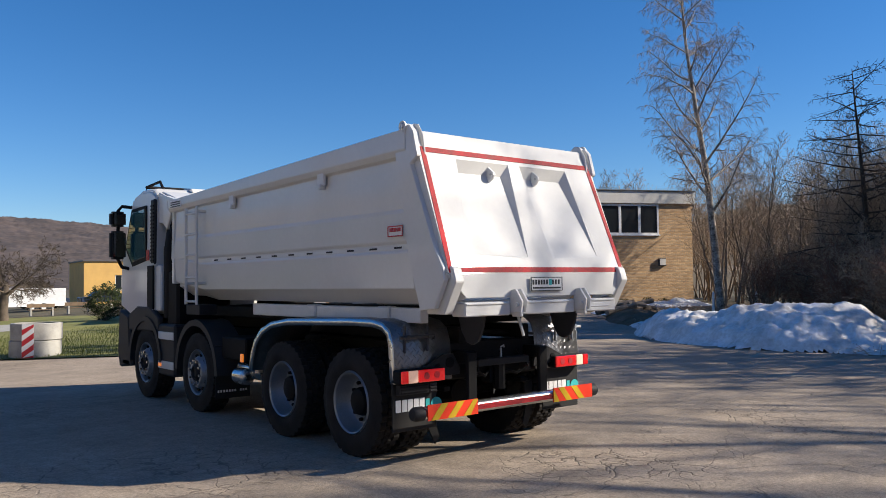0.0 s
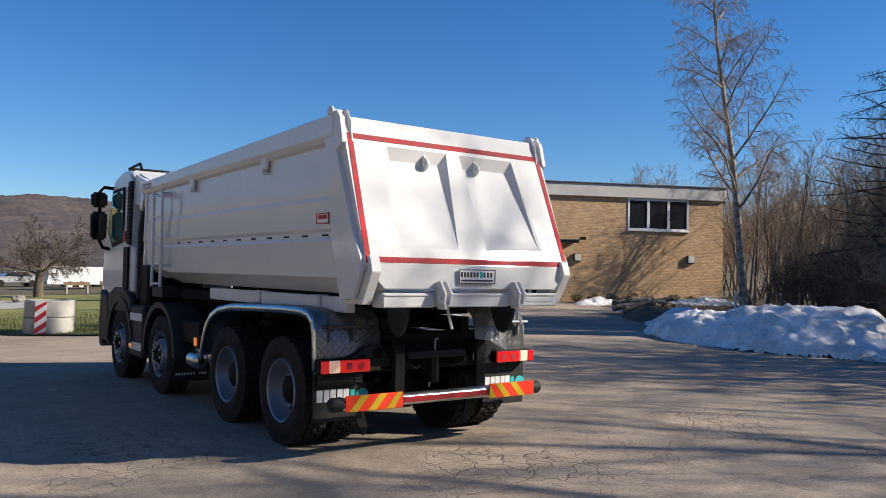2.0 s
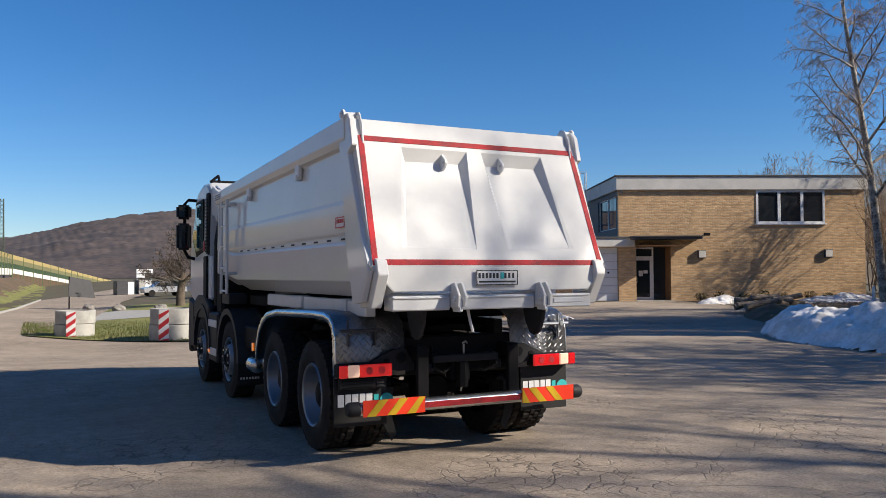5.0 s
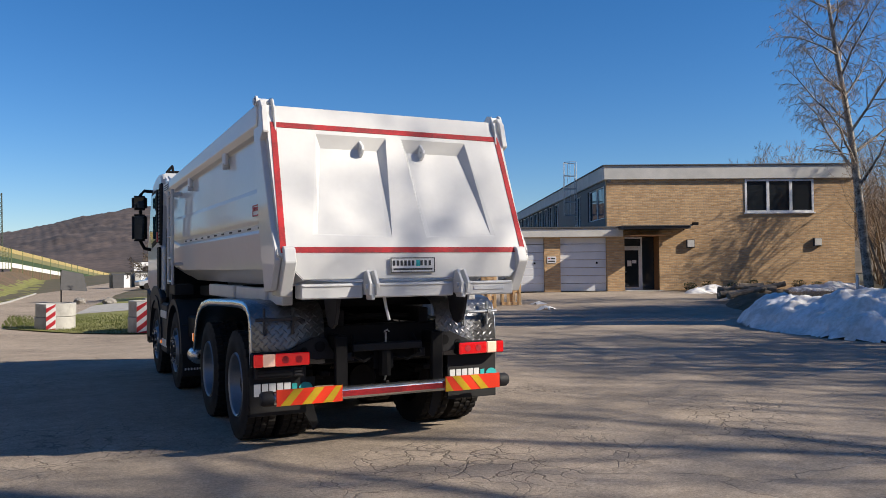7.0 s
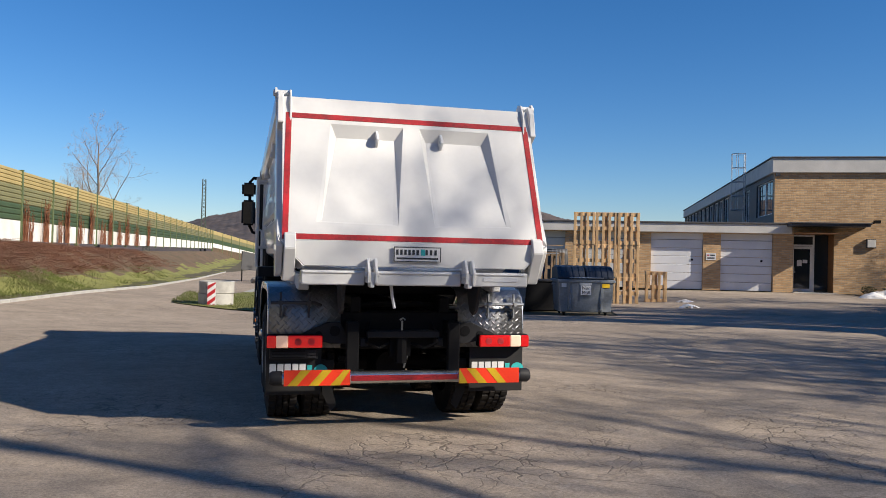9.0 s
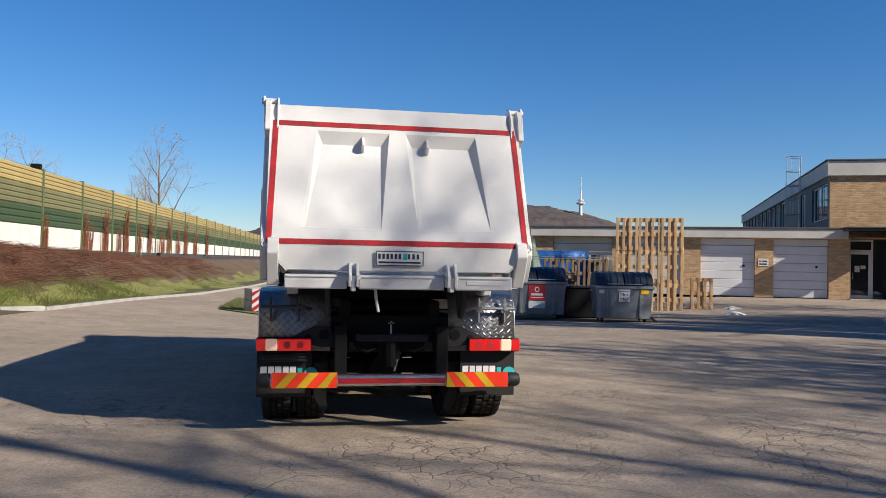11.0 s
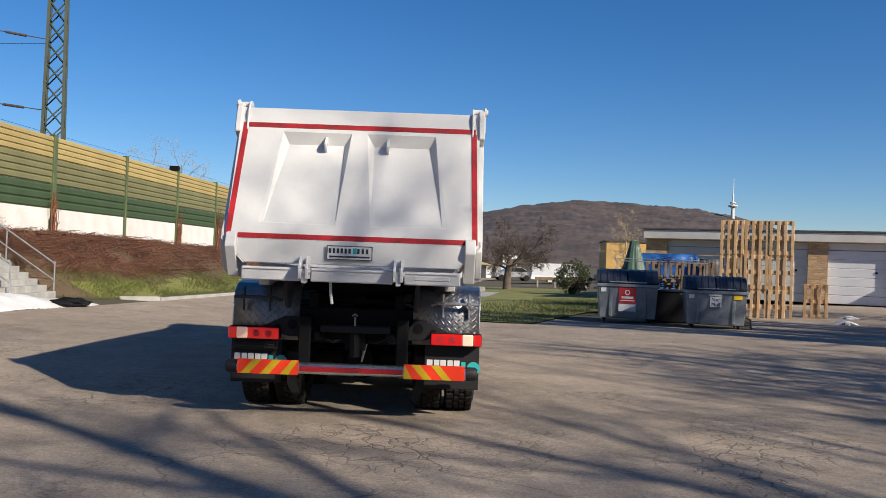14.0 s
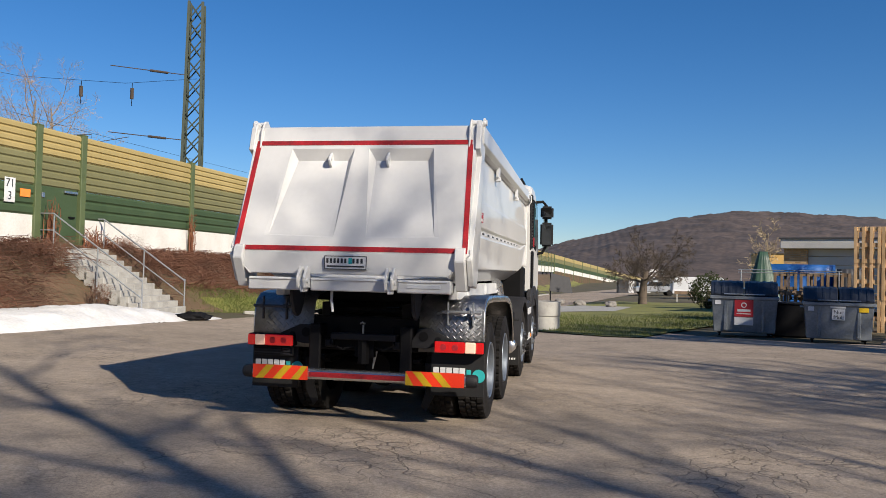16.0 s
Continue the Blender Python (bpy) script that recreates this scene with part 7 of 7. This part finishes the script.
def far_car(x, y, turn, label, paint):
    c = thing("car", label, "car", pose(x, y, zg(x, y), 0, 0, turn), "parked cars")
    prof = [(-2.1, 0.35), (-2.15, 0.8), (-1.2, 0.95), (-0.6, 1.42), (0.9, 1.45), (1.6, 0.98), (2.1, 0.9), (2.15, 0.4)]
    part("car_body", prism(B(), [(p, z) for p, z in prof], -0.85, 0.85, axis="y"), paint, c, bevel=0.05)
    part("car_windows", prism(B(), [(-1.1, 0.97), (-0.58, 1.36), (0.86, 1.38), (1.45, 1.0)], -0.87, 0.87, axis="y"), M_PANE, c)
    for px in (-1.35, 1.35):
        for s in (-1, 1):
            part("car_wheel", tube(B(), [(px, s * 0.68, 0.32), (px, s * 0.88, 0.32)], 0.32, 16), M_RUBBER, c)


M_CARBLUE = plain("dark blue car paint", (0.03, 0.045, 0.08), rough=0.25, relief=0, coat=0.8)
M_CARSILVER = plain("silver car paint", (0.5, 0.51, 0.53), rough=0.3, metal=0.4, relief=0, coat=0.8)
far_car(13.0, 74, 4, "parked dark blue car", M_CARBLUE), far_car(18.0, 73, -2, "parked dark blue car", M_CARBLUE), far_car(8.0, 78, 8, "parked silver car beyond the lawn", M_CARSILVER)
tr = thing("trailer", "white box trailer with two axles", "trailer", pose(11.0, 68, zg(11, 68), 0, 0, 3))
boxpart("trailer_box", (-2.2, 2.2, -0.9, 0.9, 0.55, 1.9), M_SUBGREY, tr, bevel=0.04)
boxpart("trailer_sill", (-2.25, 2.25, -0.95, -0.9, 0.4, 0.75), M_PRINTW, tr)
for px in (-0.45, 0.45):
    part("trailer_wheel", tube(B(), [(px, -0.95, 0.34), (px, -0.75, 0.34)], 0.34, 16), M_RUBBER, tr)
    part("wheel_cap", tube(B(), [(px, -0.97, 0.34), (px, -0.95, 0.34)], 0.2, 14), M_PRINTW, tr)
for x, w_, lab, mt in ((4.6, 1.9, "small grey site cabin with white door", M_DARKGREY), (6.9, 1.4, "small grey site cabin with white door", M_CONC)):
    cb = thing("site_cabin", lab, "cabin", pose(x, 89, zg(x, 89), 0, 0, 5))
    boxpart("cabin_body", (0, w_, 0, 2.2, 0, 1.55), mt, cb, bevel=0.03)
    boxpart("cabin_door", (w_ - 0.75, w_ - 0.1, -0.03, 0.0, 0.05, 1.45), M_PRINTW, cb, bevel=0.01)
sp = thing("sign_pillar", "tall white sign pillar with two blank boards", "sign", pose(10.9, 118.6, -0.75, 0, 0, 6) @ Matrix.Scale(1.15, 4))
boxpart("pillar", (-0.4, 0.4, -0.25, 0.25, 0, 1.4), M_PRINTW, sp, bevel=0.03)
boxpart("sign_board", (-1.0, 1.0, -0.1, 0.0, 2.35, 2.85), M_PRINTW, sp)
boxpart("sign_board", (-1.0, 0.0, -0.1, 0.0, 1.75, 2.3), M_SUBGREY, sp)
for x in (-0.9, 0.9):
    part("sign_post", tube(B(), [(x, 0, 0), (x, 0, 2.4)], 0.04, 8), M_GALV, sp)
hd = thing("tilted_board", "large dark grey board tilted beside the road", "board", at(-0.6, 56, 20))
part("board_panel", prism(B(), [(-0.9, 0.9), (1.0, 0.75), (0.7, 2.0), (-0.8, 2.3)], -0.04, 0.04, axis="y"), M_DARKGREY, hd)
part("board_post", tube(B(), [(-0.8, 0.05, 0), (-0.8, 0.05, 2.3)], 0.05, 8), M_BLACK, hd)


def boulder(x, y, r, seed):
    bm = B()
    bmesh.ops.create_icosphere(bm, subdivisions=3, radius=1)
    for v in bm.verts:
        n_ = v.co.normalized()
        v.co = n_ * (1 + 0.3 * noise.noise(n_ * 1.6 + Vector((seed, 0, 0))) + 0.1 * noise.noise(n_ * 4))
        v.co = Vector((v.co.x * r * 1.3, v.co.y * r, v.co.z * r * 0.75 + r * 0.5))
    t = thing("boulder", "grey rounded field boulder", "boulder", at(x, y, seed * 40), "boulders on the lawn")
    part("stone", bm, M_STONE, t)


boulder(1.1, 47.0, 0.34, 1), boulder(3.1, 43.4, 0.36, 2), boulder(-0.4, 50.5, 0.34, 3)
rg = thing("cloth_bundle", "black rag bundle lying on the snow edge", "rag", pose(-9.3, 13.9, zg(-9.3, 13.9), 0, 0, 20))
bm = B()
bmesh.ops.create_icosphere(bm, subdivisions=3, radius=0.35)
for v in bm.verts:
    v.co *= 1 + 0.35 * noise.noise(v.co * 6)
    v.co = Vector((v.co.x * 1.5, v.co.y * 0.8, max(0, v.co.z * 0.45 + 0.08)))
part("cloth", bm, M_BLACK, rg)
for x in (9.0, 11.5, 14.5):
    bn = thing("bench", "plain wooden bench on the lawn", "bench", at(x, 57, -4), "benches on the lawn")
    boxpart("seat_board", (-0.9, 0.9, -0.2, 0.2, 0.42, 0.48), M_OLDPALLET, bn)
    boxpart("back_board", (-0.9, 0.9, 0.22, 0.26, 0.6, 0.85), M_OLDPALLET, bn)
    for px in (-0.7, 0.7):
        boxpart("bench_leg", (px - 0.06, px + 0.06, -0.2, 0.26, 0, 0.6), M_CONC, bn)


M_MAST = plain("dark green mast paint", (0.05, 0.065, 0.045), (0.035, 0.045, 0.03), 0.6, relief=0)


# ---- railway masts, wires, tower ----
def lattice_mast(x, y, h, w0, w1, turn, base=1.5):
    t = thing("railway_mast", "green steel lattice railway mast", "mast", pose(x, y, base, 0, 0, turn), "railway masts")
    def c(i, z):
        w = w0 + (w1 - w0) * z / h
        return Vector(((w, w, -w, -w)[i] / 2, (w, -w, -w, w)[i] / 2, z))
    for i in range(4):
        part("corner_angle", tube(B(), [c(i, 0), c(i, h)], 0.075, 4), M_MAST, t)
    n = int(h / 0.75)
    for k in range(n):
        z0, z1 = h * k / n, h * (k + 1) / n
        bm = B()
        for i in range(4):
            j = (i + 1) % 4
            tube(bm, [c(i, z0), c(j, z1)], 0.03, 4)
            tube(bm, [c(j, z0), c(i, z1)], 0.03, 4)
        part("lacing", bm, M_MAST, t)
    return t


mast = lattice_mast(-14.35, 22.9, 12.7, 0.84, 0.55, 20, -0.2)
for z in (6.9, 9.6):
    arm = part("arm", tube(B(), [(-0.3, -0.3, z), (-3.2, -0.6, z + 0.15)], 0.018, 6), M_LARCH, mast, "thin bracket arm")
    part("insulator", tube(B(), [(-1.0, -0.37, z + 0.03), (-1.7, -0.45, z + 0.07)], 0.05, 8), M_LARCH, mast, "brown insulator")
for k, (dx, dz) in enumerate(((-2.4, 6.9), (-4.6, 6.7))):
    part("bracket", tube(B(), [(dx, -0.5, dz), (dx - 1.4, -0.7, dz - 0.35), (dx - 1.4, -0.7, dz), (dx - 2.4, -0.8, dz - 0.1)], 0.014, 6), M_LARCH, mast)
lattice_mast(-8.9, 162, 16.5, 1.0, 0.6, 10, -0.75), lattice_mast(-16, 128, 8.0, 1.0, 0.7, 10, -0.5)
for k, (x0, z0, sag) in enumerate(((-23.6, 8.6, 0.3), (-27.6, 8.4, 0.3))):
    wr = thing("overhead_wire", "thin dark overhead railway wire", "wire", None, "overhead wires")
    pts = [(x0 + 0.045 * (y - 33), y, z0 - sag * 4 * (((y - 3) % 60) / 60) * (1 - ((y - 3) % 60) / 60)) for y in range(-27, 214, 6)]
    part("wire", tube(B(), pts, 0.010, 4), M_BLACK, wr)
span = thing("cross_span", "cross-span wires with hanging insulators", "wire")
part("wire", tube(B(), [(-20, 33.6, 12.0), (-24, 33.0, 11.7), (-30, 32, 12.0), (-38, 31, 13.5)], 0.013, 4), M_BLACK, span)
for x, z in ((-23.6, 11.7), (-26.8, 11.9)):
    part("hanger", tube(B(), [(x, 33, z), (x, 33, z - 1.3)], 0.02, 4), M_BLACK, span)
    part("insulator", tube(B(), [(x, 33, z - 0.3), (x, 33, z - 0.9)], 0.1, 8), M_LARCH, span, "brown hanging insulator")
sg2 = thing("signal_box", "small black signal on a pole behind the barrier", "signal", pose(-14.6, 37.5, 1.5))
part("signal_pole", tube(B(), [(0, 0, 0), (0, 0, 4.4)], 0.05, 8), M_BLACK, sg2)
part("signal_head", box(box(B(), -0.25, 0.25, -0.15, 0.15, 4.3, 4.8), -0.5, -0.25, -0.1, 0.1, 4.4, 4.55), M_BLACK, sg2, bevel=0.02)

tv = thing("radio_tower", "slim white radio tower with round decks on the hill", "tower", pose(940 * math.sin(radians(19.6)), 940 * math.cos(radians(19.6)), 52))
part("tower_shaft", tube(B(), [(0, 0, 0), (0, 0, 24)], [2.4, 1.5], 16), M_FASCIA, tv, smooth=True)
for z, r in ((19, 5.2), (22.5, 3.4)):
    part("tower_deck", tube(B(), [(0, 0, z - 1.2), (0, 0, z), (0, 0, z + 1.1)], [r * 0.5, r, r * 0.95], 24), M_FASCIA, tv, smooth=True)
part("tower_aerial", tube(B(), [(0, 0, 24), (0, 0, 34), (0, 0, 34.2), (0, 0, 50)], [1.0, 0.9, 0.5, 0.3], 10), M_PRINTW, tv)
